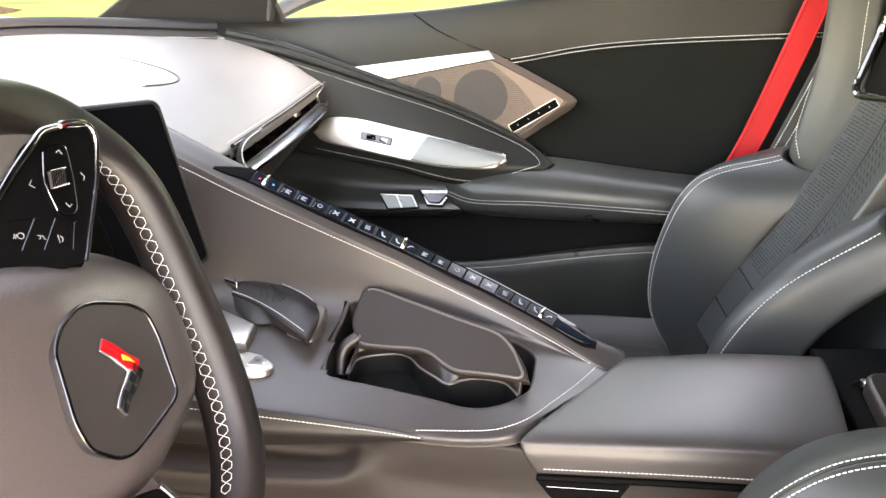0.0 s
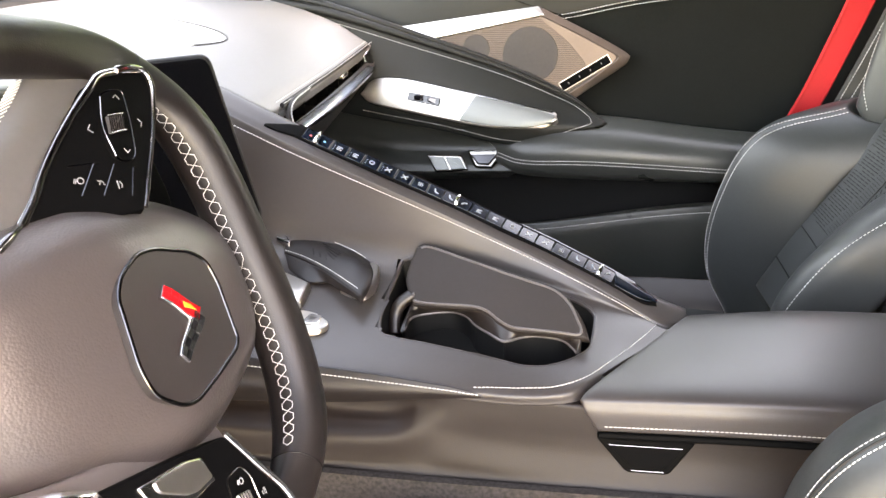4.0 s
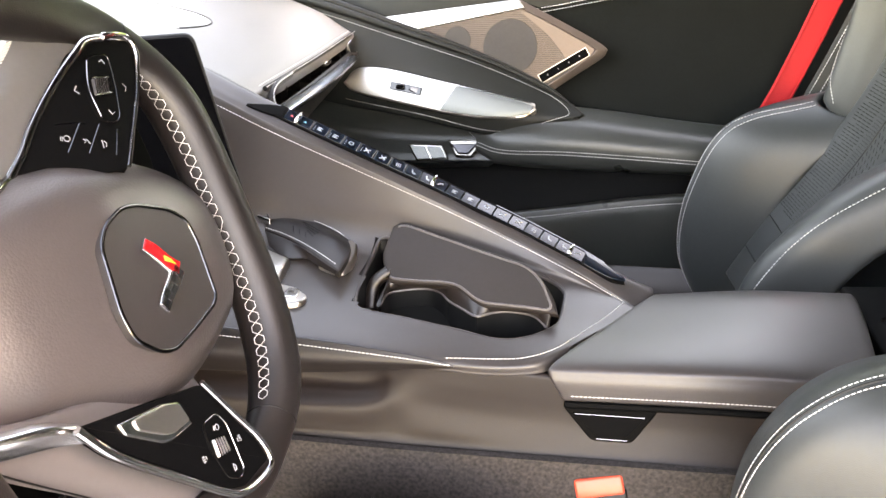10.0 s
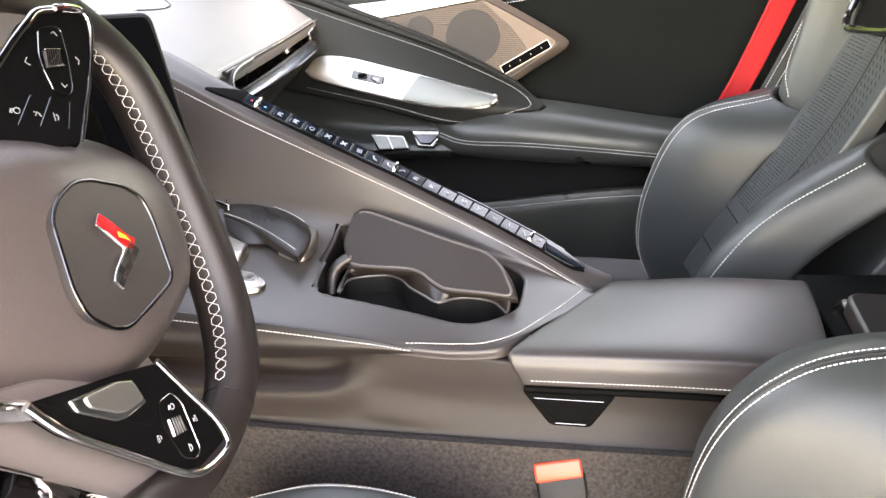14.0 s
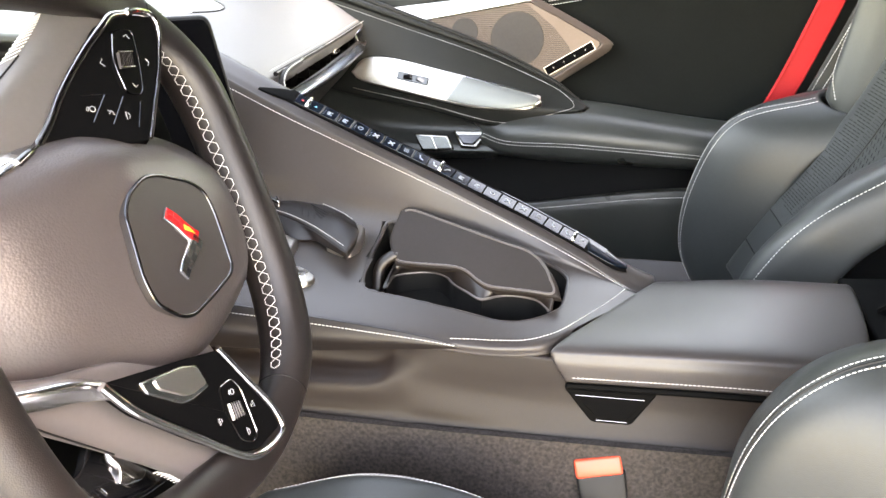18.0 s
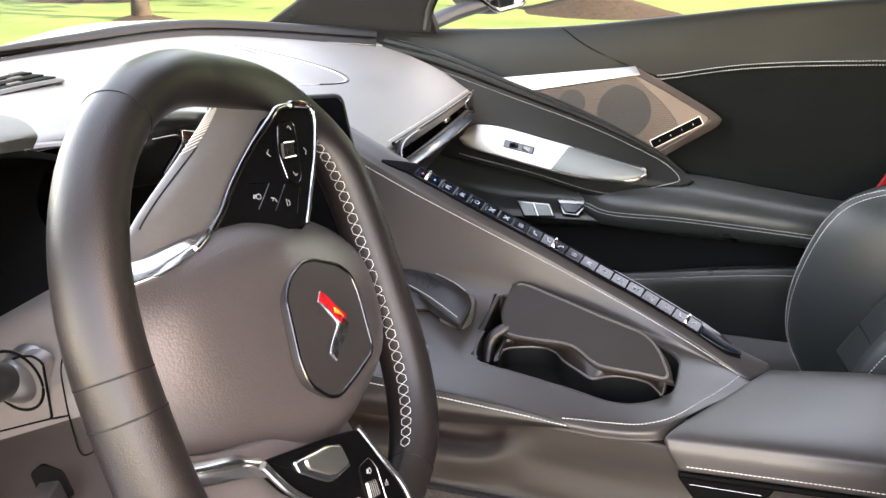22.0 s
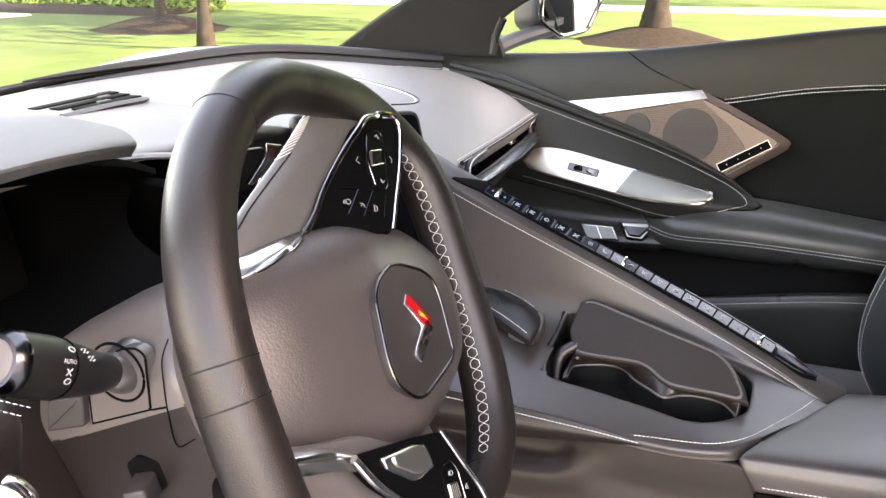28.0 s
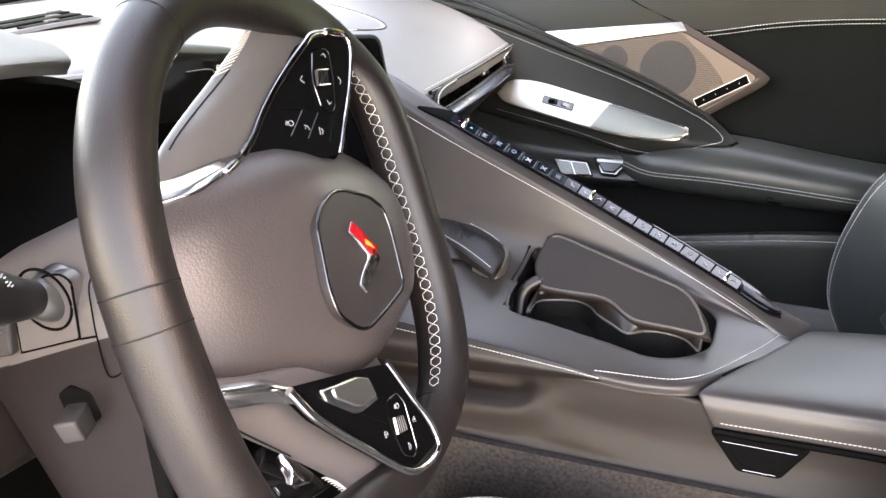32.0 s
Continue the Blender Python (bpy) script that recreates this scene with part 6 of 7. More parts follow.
for word, u, v, up_ in (("SET", -0.1208, -0.0491, 0.0018), ("RES", -0.1170, -0.0092, -0.0018)):
    part("key_lettering", lettering(word, 0.0030, frame3(tuple(W2(u, v, 0.0083)), tuple(-WU), tuple(wn_))), ICON, lpl, smooth=False)
    part("key_symbol", tube([W2(u + 0.0012, v + up_ * 1.4, 0.0084), W2(u - 0.0012, v + up_ * 1.4, 0.0084)], 0.00028, 5, samples=2, up=tuple(wn_)), ICON, lpl)

# ---- palm rest and switches on the console ----
shf = thing("shift_palm_rest", "leather palm rest with stitched edges and a chrome end", "shifter", (-0.05, 0.02, 0.55))
PR = Patch([[(-0.1257, 0.0878, 0.575), (-0.0974, 0.0823, 0.576), (-0.0627, 0.0670, 0.576), (-0.0273, 0.0457, 0.575), (-0.0035, 0.0289, 0.571)], [(-0.1150, 0.0600, 0.577), (-0.0850, 0.0510, 0.579), (-0.0500, 0.0340, 0.579), (-0.0160, 0.0150, 0.577), (0.0060, 0.0040, 0.570)], [(-0.1100, 0.0440, 0.5705), (-0.0830, 0.0300, 0.5705), (-0.0510, 0.0080, 0.5700), (-0.0240, -0.0130, 0.5680), (0.0030, -0.0320, 0.5630)]], 24, 40, way=(0, -0.2, 1))
prp = part("leather_pad", PR.solid(0.006, 0.0035), LEATHER, shf)
tagged(part("stitching", join(*[stitches(PR.line([(q, 0.0), (q, 0.5), (q, 0.96)], 60, 0.0010), PR.normals([(q, 0.0), (q, 0.5), (q, 0.96)], 60), 0.004, 0.0031, 0.0005) for q in (0.03, 0.97)]), THREAD, prp), kind="stuff")
for k in range(4):
    part("embossed_mark", tube([PR.at(0.30 + 0.10 * k, 0.42 + 0.02 * k, 0.0002), PR.at(0.45 + 0.08 * k, 0.60 - 0.015 * k, 0.0002)], 0.0007, 5, samples=3), DARK, prp)
for k in range(3):
    part("embossed_mark", tube([PR.at(0.62 + 0.03 * k, 0.33 + 0.07 * k, 0.0002), PR.at(0.78, 0.35 + 0.07 * k, 0.0002)], 0.0006, 5, samples=3), DARK, prp)
part("pad_flank", Patch([[(-0.1085, 0.0405, 0.568), (-0.083, 0.0270, 0.568), (-0.052, 0.0055, 0.567), (-0.026, -0.0155, 0.565), (0.000, -0.0335, 0.5605)], [(-0.1000, 0.0240, 0.557), (-0.070, 0.0010, 0.556), (-0.046, -0.0010, 0.557), (-0.026, -0.0165, 0.557), (-0.002, -0.0325, 0.556)]], 8, 30, way=(0, -1, 0.4)).solid(0.003, 0.001), LEATHER, prp)
part("chrome_end", plate([(-0.1260, 0.0560), (-0.1330, 0.0900), (-0.1115, 0.0880), (-0.1045, 0.0460)], pose(0, 0, 0.5830), 0.008, 0.002, 0.003), CHROME, shf)
part("chrome_surround", plate([(-0.03, 0.050), (-0.0092, 0.0571), (0.0043, 0.0441), (0.0085, 0.0208), (0.0089, -0.0006), (0.0033, -0.0161), (-0.0078, -0.0150), (-0.03, -0.006)], pose(0, 0, 0.559), 0.014, 0.002, 0.005), ALU, shf)
part("satin_bezel", Patch([[(-0.15, 0.030, 0.562), (-0.11, 0.014, 0.561), (-0.066, -0.010, 0.560)], [(-0.15, -0.005, 0.560), (-0.11, -0.012, 0.559), (-0.066, -0.028, 0.558)], [(-0.15, -0.035, 0.556), (-0.11, -0.038, 0.556), (-0.066, -0.040, 0.555)]], 12, 16, way=(0, 0, 1)).solid(0.012, 0.003), ALU, shf)
gear = thing("gear_switch", "satin aluminium gear selector switch with a small display", "gear switch", (-0.05, -0.06, 0.54))
gf = frame3((-0.058, -0.066, deck_z(-0.058, -0.066) + 0.003), (1, -0.06, -0.06), (0, -0.05, 1))
gp = part("switch_plate", plate([(-0.070, -0.016), (0.018, -0.016), (0.032, -0.008), (0.034, 0.006), (0.012, 0.022), (-0.070, 0.034)], gf, 0.006, 0.0015, 0.008), ALU, gear)
part("rocker", plate([(0.004, -0.004), (0.024, -0.003), (0.022, 0.014), (0.008, 0.016)], gf, 0.003, 0.001, 0.003, top=0.0025), BAND, gp)
part("mark", plate([(0.011, 0.003), (0.018, 0.003), (0.018, 0.009), (0.011, 0.009)], gf, 0.0004, 0.0001, top=0.0028), RINGM, gp)
part("hinge_arm", tube([(0.050, 0.010, 0.541), (0.038, 0.003, 0.533), (0.033, -0.003, 0.522), (0.034, -0.015, 0.505)], 0.0075, 12, samples=24, taper=None), GLOSSP, lid)

# ---- rear end of the console ----
# Coloured near-black to put in the shade of the gap behind the armrest.
rc = part("rear_console", Patch([[(0.575, 0.10, 0.515), (0.75, 0.10, 0.53), (0.98, 0.09, 0.56)], [(0.575, 0.0, 0.520), (0.75, 0.0, 0.54), (0.98, 0.0, 0.58)], [(0.575, -0.105, 0.515), (0.75, -0.10, 0.53), (0.98, -0.10, 0.56)], [(0.575, -0.125, 0.44), (0.75, -0.12, 0.44), (0.98, -0.12, 0.44)]], 16, 16, way=(0, -0.4, 1)).solid(0.02, 0.004), CAVE, con)
part("hinge_cap", tube([(0.592, 0.010, 0.522), (0.596, 0.0, 0.532), (0.598, -0.02, 0.534)], 0.006, 8, samples=12), CHROME, rc)
part("rear_tray", plate([(-0.10, -0.07), (0.12, -0.07), (0.12, 0.05), (-0.10, 0.05)], frame3((0.69, -0.05, 0.545), (1, 0, 0.12), (0, -0.1, 1)), 0.02, 0.004, 0.02), GLOSSP, rc)

# ---- dashboard: lower parts, vent, cluster ----
PADR = [(-0.20, 0.02, 0.722), (-0.178, 0.24, 0.691), (-0.172, 0.45, 0.690), (-0.168, 0.655, 0.692)]
ed = spline_u(PADR[1:], 60)
part("pad_welt", tube([(x + 0.004, y, z + 0.001) for x, y, z in ed[::4]], 0.0035, 8, samples=60), DARK, pad)
nrm = np.tile(np.array((0.35, -0.2, 0.9)), (60, 1))
tagged(part("stitching", join(stitches(ed + np.array((-0.004, 0, 0.0045)), nrm, 0.0045, 0.0034, 0.0005), stitches(ed + np.array((0.0065, 0, 0.003)), nrm, 0.0045, 0.0034, 0.0005)), THREAD, pad), kind="stuff")
FRONTROW = [(-0.745, 0.02, 0.80), (-0.712, 0.25, 0.80), (-0.62, 0.48, 0.80), (-0.36, 0.655, 0.775)]
BASE = [(-0.60, -0.70, 0.768), (-0.70, -0.45, 0.786), (-0.74, -0.20, 0.796)] + FRONTROW
ROLL = spline_u(BASE, 90)
# edge_shadow_gap: a black tube that draws the shade under the dash edge.
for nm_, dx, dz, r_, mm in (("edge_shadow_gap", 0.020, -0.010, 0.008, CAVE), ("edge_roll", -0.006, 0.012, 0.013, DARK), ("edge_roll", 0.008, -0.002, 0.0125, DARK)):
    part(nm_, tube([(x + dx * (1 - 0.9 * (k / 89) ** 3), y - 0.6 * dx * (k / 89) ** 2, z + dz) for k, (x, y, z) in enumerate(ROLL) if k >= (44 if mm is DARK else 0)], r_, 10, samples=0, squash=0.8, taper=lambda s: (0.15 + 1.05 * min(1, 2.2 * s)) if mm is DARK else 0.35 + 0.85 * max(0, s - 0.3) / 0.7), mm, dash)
part("roll_stitching", stitches([(x + 0.0195, y - 0.0117 * (k / 89) ** 2, z - 0.004) for k, (x, y, z) in enumerate(ROLL) if k > 45], np.tile(np.array((0.5, -0.5, 0.7)), (44, 1)), 0.0045, 0.0034, 0.0005), THREAD, dash)
corner = [(-0.52, 0.40, 0.793), (-0.40, 0.36, 0.786), (-0.30, 0.31, 0.779), (-0.258, 0.268, 0.774), (-0.272, 0.235, 0.773), (-0.33, 0.20, 0.776)]
part("pad_seam", tube([(x, y, z + 0.0006) for x, y, z in corner], 0.0008, 6, samples=60), THREAD, pad)
part("pad_groove", tube([(x + 0.004, y + 0.003, z + 0.0003) for x, y, z in corner], 0.0012, 6, samples=60), DARK, pad)
# passenger air vent under the edge of the pad
turn = [(-0.166, 0.32, 0.692), (-0.167, 0.270, 0.691), (-0.168, 0.248, 0.684), (-0.166, 0.240, 0.670), (-0.160, 0.240, 0.652)]
part("vent_frame", tube(turn, 0.0045, 8, samples=40), LEATHER, pad)
for d_ in (0.0, 0.0075):
    part("stitching", stitches([(x + 0.005 + d_ * 0.3, y - 0.001 - d_ * 0.6, z + 0.004 + d_ * 0.3) for x, y, z in spline(turn, 30)], None, 0.0045, 0.0036, 0.0007), THREAD, pad)
vent = part("passenger_vent", Patch([[(-0.176, 0.245, 0.684), (-0.172, 0.45, 0.683), (-0.168, 0.648, 0.685)], [(-0.235, 0.245, 0.676), (-0.235, 0.45, 0.675), (-0.235, 0.648, 0.678)], [(-0.235, 0.25, 0.640), (-0.235, 0.45, 0.640), (-0.235, 0.645, 0.645)]], 12, 12, way=(1, 0, -0.5)).solid(0.006, 0.0), DARK, dash)
part("chrome_bar", Patch([[(-0.172, 0.262, 0.6560), (-0.168, 0.45, 0.6530), (-0.165, 0.634, 0.6580)], [(-0.158, 0.264, 0.6510), (-0.154, 0.45, 0.6460), (-0.152, 0.634, 0.6520)], [(-0.163, 0.268, 0.6420), (-0.16, 0.45, 0.6360), (-0.157, 0.63, 0.6430)]], 10, 30, way=(1, 0, 0.6)).solid(0.008, 0.002), VENTBAR, vent)
part("vent_end", plate([(-0.012, -0.020), (0.012, -0.016), (0.012, 0.016), (-0.012, 0.012)], frame3((-0.166, 0.646, 0.668), (0, 1, 0.1), (1, -0.3, 0.2)), 0.02, 0.003, 0.006), VENTBAR, vent)
for k in range(7):
    y = 0.29 + k * 0.055
    # Vanes take the near-black too, so the vent's inner shade is in their colour.
    part("vent_vane", block((-0.222, y - 0.0012, 0.648), (-0.182, y + 0.0012, 0.680), 0.0005), CAVE, vent)
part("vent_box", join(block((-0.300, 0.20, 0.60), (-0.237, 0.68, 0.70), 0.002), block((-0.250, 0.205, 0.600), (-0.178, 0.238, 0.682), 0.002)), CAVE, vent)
part("vent_tab", block((-0.186, 0.515, 0.660), (-0.174, 0.545, 0.669), 0.003), CHROME, vent)
low = Patch([[(-0.165, 0.12, 0.652), (-0.165, 0.40, 0.645), (-0.16, 0.66, 0.652)], [(-0.20, 0.10, 0.58), (-0.21, 0.40, 0.57), (-0.22, 0.68, 0.58)], [(-0.33, 0.10, 0.48), (-0.34, 0.40, 0.46), (-0.34, 0.70, 0.48)], [(-0.50, 0.10, 0.42), (-0.50, 0.40, 0.40), (-0.50, 0.70, 0.42)], [(-0.70, 0.10, 0.2), (-0.70, 0.40, 0.2), (-0.70, 0.70, 0.2)]], 20, 20, way=(1, -0.3, 0))
part("glovebox_panel", low.solid(0.01, 0.003), LEATHER, dash)
# driver side top
DT = Patch([[(-0.60, -0.70, 0.765), (-0.70, -0.45, 0.785), (-0.74, -0.2, 0.795), (-0.745, 0.04, 0.80)], [(-0.52, -0.70, 0.770), (-0.60, -0.45, 0.790), (-0.61, -0.2, 0.795), (-0.60, 0.04, 0.795)], [(-0.44, -0.70, 0.78), (-0.49, -0.42, 0.798), (-0.48, -0.19, 0.796), (-0.45, 0.05, 0.782)], [(-0.38, -0.70, 0.78), (-0.42, -0.40, 0.792), (-0.395, -0.18, 0.787), (-0.35, 0.06, 0.764)]], 30, 36, way=(0, 0, 1))
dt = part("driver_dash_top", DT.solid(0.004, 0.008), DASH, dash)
for k in range(3):
    x0 = -0.645 + 0.026 * k
    part("defroster_slot", Patch([[(x0, -0.085 + 0.01 * k, 0.7975), (x0 + 0.004, 0.058 - 0.008 * k, 0.7985)], [(x0 + 0.015, -0.085 + 0.01 * k, 0.7975), (x0 + 0.019, 0.058 - 0.008 * k, 0.7985)]], 4, 12, way=(0, 0, 1)).solid(0.006, 0.0005), CAVE, dt)
    part("slot_bar", block((-0.002, -0.012, -0.002), (0.006, 0.008, 0.002), 0.0008, pose(x0 + 0.006, 0.045 - 0.03 * k, 0.7985)), PLASTIC, dt)
part("defroster_lip", tube([(-0.575, -0.10, 0.794), (-0.565, -0.03, 0.7965), (-0.556, 0.02, 0.797), (-0.560, 0.032, 0.796)], 0.007, 10, samples=30, squash=0.5), PLASTIC, dt)
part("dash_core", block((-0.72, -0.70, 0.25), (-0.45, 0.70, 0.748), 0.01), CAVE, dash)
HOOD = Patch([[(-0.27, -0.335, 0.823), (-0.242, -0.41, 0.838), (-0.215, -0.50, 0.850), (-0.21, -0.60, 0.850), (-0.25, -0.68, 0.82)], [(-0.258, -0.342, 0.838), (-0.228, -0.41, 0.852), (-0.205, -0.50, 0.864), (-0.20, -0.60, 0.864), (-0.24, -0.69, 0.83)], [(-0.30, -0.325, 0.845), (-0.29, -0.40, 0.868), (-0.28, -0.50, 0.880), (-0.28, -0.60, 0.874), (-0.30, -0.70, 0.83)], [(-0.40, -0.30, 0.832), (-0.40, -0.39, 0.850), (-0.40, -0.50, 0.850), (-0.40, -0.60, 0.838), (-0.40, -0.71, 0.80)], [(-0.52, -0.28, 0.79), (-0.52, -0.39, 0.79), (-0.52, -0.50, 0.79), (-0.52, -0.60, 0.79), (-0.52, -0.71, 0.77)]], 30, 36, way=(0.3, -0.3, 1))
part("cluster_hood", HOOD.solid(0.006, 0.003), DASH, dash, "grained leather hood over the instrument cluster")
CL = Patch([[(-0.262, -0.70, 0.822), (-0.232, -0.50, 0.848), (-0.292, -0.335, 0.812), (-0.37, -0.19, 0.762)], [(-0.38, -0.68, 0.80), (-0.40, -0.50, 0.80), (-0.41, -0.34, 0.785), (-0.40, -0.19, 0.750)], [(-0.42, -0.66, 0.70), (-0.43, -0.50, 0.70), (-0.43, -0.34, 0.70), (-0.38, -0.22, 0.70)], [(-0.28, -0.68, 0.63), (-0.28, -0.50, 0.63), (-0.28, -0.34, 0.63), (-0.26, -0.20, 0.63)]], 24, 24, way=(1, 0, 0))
# The shade under the hood is put into this near-black colour.
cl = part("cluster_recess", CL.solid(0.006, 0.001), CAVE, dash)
part("cluster_screen", plate([(-0.15, -0.045), (0.12, -0.045), (0.13, 0.045), (-0.15, 0.045)], frame3((-0.405, -0.47, 0.735), (0, 1, 0), (0.95, 0, 0.3)), 0.008, 0.002, 0.008), CAVE, cl)
part("cowl_strip", tube([(-0.41, -0.30, 0.786), (-0.362, -0.242, 0.792), (-0.334, -0.21, 0.790), (-0.31, -0.17, 0.782)], 0.006, 8, samples=40, squash=0.6), DASH, cl)
LIPY = ((-0.238, 0.832), (-0.21, 0.828), (-0.18, 0.822), (-0.146, 0.815), (-0.10, 0.803), (-0.075, 0.792))
BEZ = Patch([[(-0.275, y, z - 0.004) for y, z in LIPY], [(-0.252, y, z) for y, z in LIPY], [(-0.246, y, z - 0.012) for y, z in LIPY], [(-0.255, y, z - 0.030) for y, z in LIPY], [(-0.275, y, z - 0.075) for y, z in LIPY]], 24, 30, way=(1, 0, 0.3))
bez = part("cluster_bezel", BEZ.solid(0.006, 0.002), STALKM, dash, "dark satin bezel beside the instrument cluster")
part("bezel_trim", Patch([[(-0.238, -0.178, 0.803), (-0.236, -0.155, 0.797)], [(-0.238, -0.182, 0.790), (-0.236, -0.172, 0.784)], [(-0.244, -0.205, 0.768), (-0.243, -0.200, 0.766)]], 10, 8, way=(1, -0.3, 0.3)).solid(0.004, 0.001), RINGM, bez)
part("bezel_line", tube([(-0.240, -0.225, 0.806), (-0.239, -0.185, 0.800), (-0.239, -0.183, 0.785), (-0.244, -0.190, 0.765)], 0.0010, 6, samples=20), RINGM, bez)
part("knee_panel", Patch([[(-0.27, -0.72, 0.715), (-0.265, -0.56, 0.700), (-0.25, -0.44, 0.676), (-0.20, -0.22, 0.66)], [(-0.25, -0.72, 0.66), (-0.245, -0.56, 0.655), (-0.23, -0.44, 0.635), (-0.19, -0.22, 0.60)], [(-0.25, -0.72, 0.56), (-0.25, -0.56, 0.56), (-0.24, -0.44, 0.55), (-0.23, -0.22, 0.52)], [(-0.40, -0.72, 0.48), (-0.40, -0.56, 0.48), (-0.40, -0.44, 0.48), (-0.40, -0.20, 0.45)]], 24, 24, way=(1, -0.3, 0)).solid(0.01, 0.003), SIDEP, dash)
part("knee_wall", Patch([[(-0.26, -0.18, 0.745), (-0.20, -0.16, 0.70), (-0.20, -0.14, 0.60), (-0.30, -0.13, 0.50)], [(-0.45, -0.18, 0.745), (-0.45, -0.16, 0.70), (-0.45, -0.14, 0.60), (-0.45, -0.13, 0.50)]], 8, 20, way=(0, -1, 0)).solid(0.01, 0.002), CAVE, dash)
kn = part("adjuster_boot", plate([(-0.015, 0.004), (-0.006, 0.014), (0.010, 0.013), (0.017, -0.004), (0.008, -0.014), (-0.008, -0.012)], frame3((-0.1440, -0.5045, 0.6520), (1, 0.1, -0.1), (0.1, -1, 0.05)), 0.006, 0.001, 0.003), CAVE, dash)
part("square_knob", block((-0.0085, -0.011, -0.0085), (0.0085, 0.011, 0.0085), 0.0025, pose(-0.1405, -0.5110, 0.6450, 8, -16, 12)), PLASTIC, kn, "dark grey square adjuster knob")
endp = part("dash_end_pad", block((-0.035, -0.05, -0.03), (0.035, 0.05, 0.03), 0.018, pose(-0.142, -0.655, 0.748, 0, 10, 20)), LEATHER, dash)
tagged(part("stitching", join(*[stitches([(-0.150, -0.63 - d, 0.7795 - d * 0.2), (-0.125, -0.62 - d, 0.7785 - d * 0.2), (-0.108, -0.612 - d, 0.772 - d * 0.2)], None, 0.0032, 0.0022, 0.00022) for d in (0, 0.006)]), THREAD, endp), kind="stuff")
part("door_lever", tube([(-0.16, -0.64, 0.725), (-0.128, -0.63, 0.732), (-0.112, -0.625, 0.722), (-0.115, -0.63, 0.70)], 0.010, 10, samples=20), CHROME, dash)

# ---- steering column ----
col = thing("steering_column", "grey plastic steering column cover with a light stalk", "steering column", (-0.13, -0.42, 0.69))
V, F = [], []
prof = rounded([(-0.080, -0.062), (0.080, -0.062), (0.083, 0.012), (0.0835, 0.0245), (0.084, 0.045), (0.055, 0.092), (-0.055, 0.092), (-0.084, 0.045), (-0.0835, 0.0245), (-0.083, 0.012)], [0.026, 0.026, 0.002, 0.002, 0.026, 0.026, 0.026, 0.026, 0.002, 0.002], 5)
secs = [(0.085, 0.72), (0.089, 0.88), (0.100, 0.98), (0.105, 1.0), (0.115, 1.0), (0.125, 1.0), (0.16, 1.0), (0.20, 0.99), (0.225, 0.95), (0.245, 0.86), (0.252, 0.66)]
for s, f in secs:
    deep = 0.085 * min(1.0, max(0.0, (s - 0.105) / 0.02))
    V += [WC - wn_ * s + wa * p[0] * f + wb * (p[1] * f - 0.008 - (deep if p[1] < -0.02 else 0.0)) for p in prof]
m = len(prof)
quads = [(k * m + i, k * m + (i + 1) % m, (k + 1) * m + (i + 1) % m, (k + 1) * m + i) for k in range(len(secs) - 1) for i in range(m)]
# Split by height: light on top and shade below are put into the colours.
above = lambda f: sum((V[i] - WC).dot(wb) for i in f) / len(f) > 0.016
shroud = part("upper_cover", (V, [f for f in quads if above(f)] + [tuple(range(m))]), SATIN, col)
part("lower_cover", (V, [f for f in quads if not above(f)] + [tuple(range((len(secs) - 1) * m, len(secs) * m))]), SIDEP, col, "lower column cover, its shade put into a dark brown-black colour")
part("column_neck", tube([WC - wn_ * 0.02, WC - wn_ * 0.10], 0.045, 24, samples=6), DARK, col)
sp = Vector((-0.150, -0.498, 0.722))
cs = frame3(WC - wa * 0.0835, wn_, -wa)
smf = frame3(sp + Vector((0, -0.0065, 0)), (1, 0, 0.45), (0.15, -1, 0.05))
MT = [(-0.1799, 0.0226), (-0.1253, 0.0206), (-0.1075, 0.0560), (-0.1120, 0.0620), (-0.1230, 0.0645), (-0.1365, 0.0635), (-0.1673, 0.0462)]
mount = part("stalk_mount", plate(MT, cs, 0.010, 0.001, 0.003, top=0.0014), SATIN, shroud)
part("mount_gap", tube([cs @ Vector((q[0], q[1], 0.0008)) for q in rounded(MT, 0.003)], 0.0008, 6, closed=True, samples=90), CAVE, mount)
part("cover_seam", tube([cs @ Vector(q) for q in ((-0.0882, 0.0600, -0.004), (-0.0960, 0.0500, 0.0005), (-0.1036, 0.0360, 0.0008), (-0.1129, 0.0160, 0.0003), (-0.1198, -0.0082, 0.0002), (-0.1041, -0.0074, -0.0012))], 0.0005, 6, samples=50), CAVE, shroud)
part("cover_joint", tube([cs @ Vector(q) for q in ((-0.1250, 0.0200, 0.0004), (-0.1129, 0.0190, 0.0004))], 0.0007, 6, samples=6), CAVE, shroud)
part("side_box", plate([(-0.064, 0.006), (-0.079, -0.016), (-0.048, -0.021), (-0.037, 0.000)], smf, 0.03, 0.002, 0.003, top=-0.002), PLASTIC, shroud)
sb = sp + Vector((-0.004, -0.002, 0.006))
ball = part("stalk_socket", tube([sb + Vector((0, 0.012, 0)), sb, sb + Vector((-0.002, -0.012, 0.004)), sb + Vector((-0.003, -0.018, 0.006))], 0.0175, 28, samples=12, taper=lambda s: math.sqrt(max(0.02, 1 - s * s * 0.92))), SOCKETM, col, "silver-grey ball socket")
sl = cs.inverted() @ sb
part("socket_ring", tube([cs @ Vector((sl.x + 0.0205 * math.cos(q * 0.2618), sl.y + 0.0205 * math.sin(q * 0.2618), 0.0016)) for q in range(24)], 0.0010, 6, closed=True, samples=60), CAVE, mount)
s_end = Vector((-0.150, -0.588, 0.777))
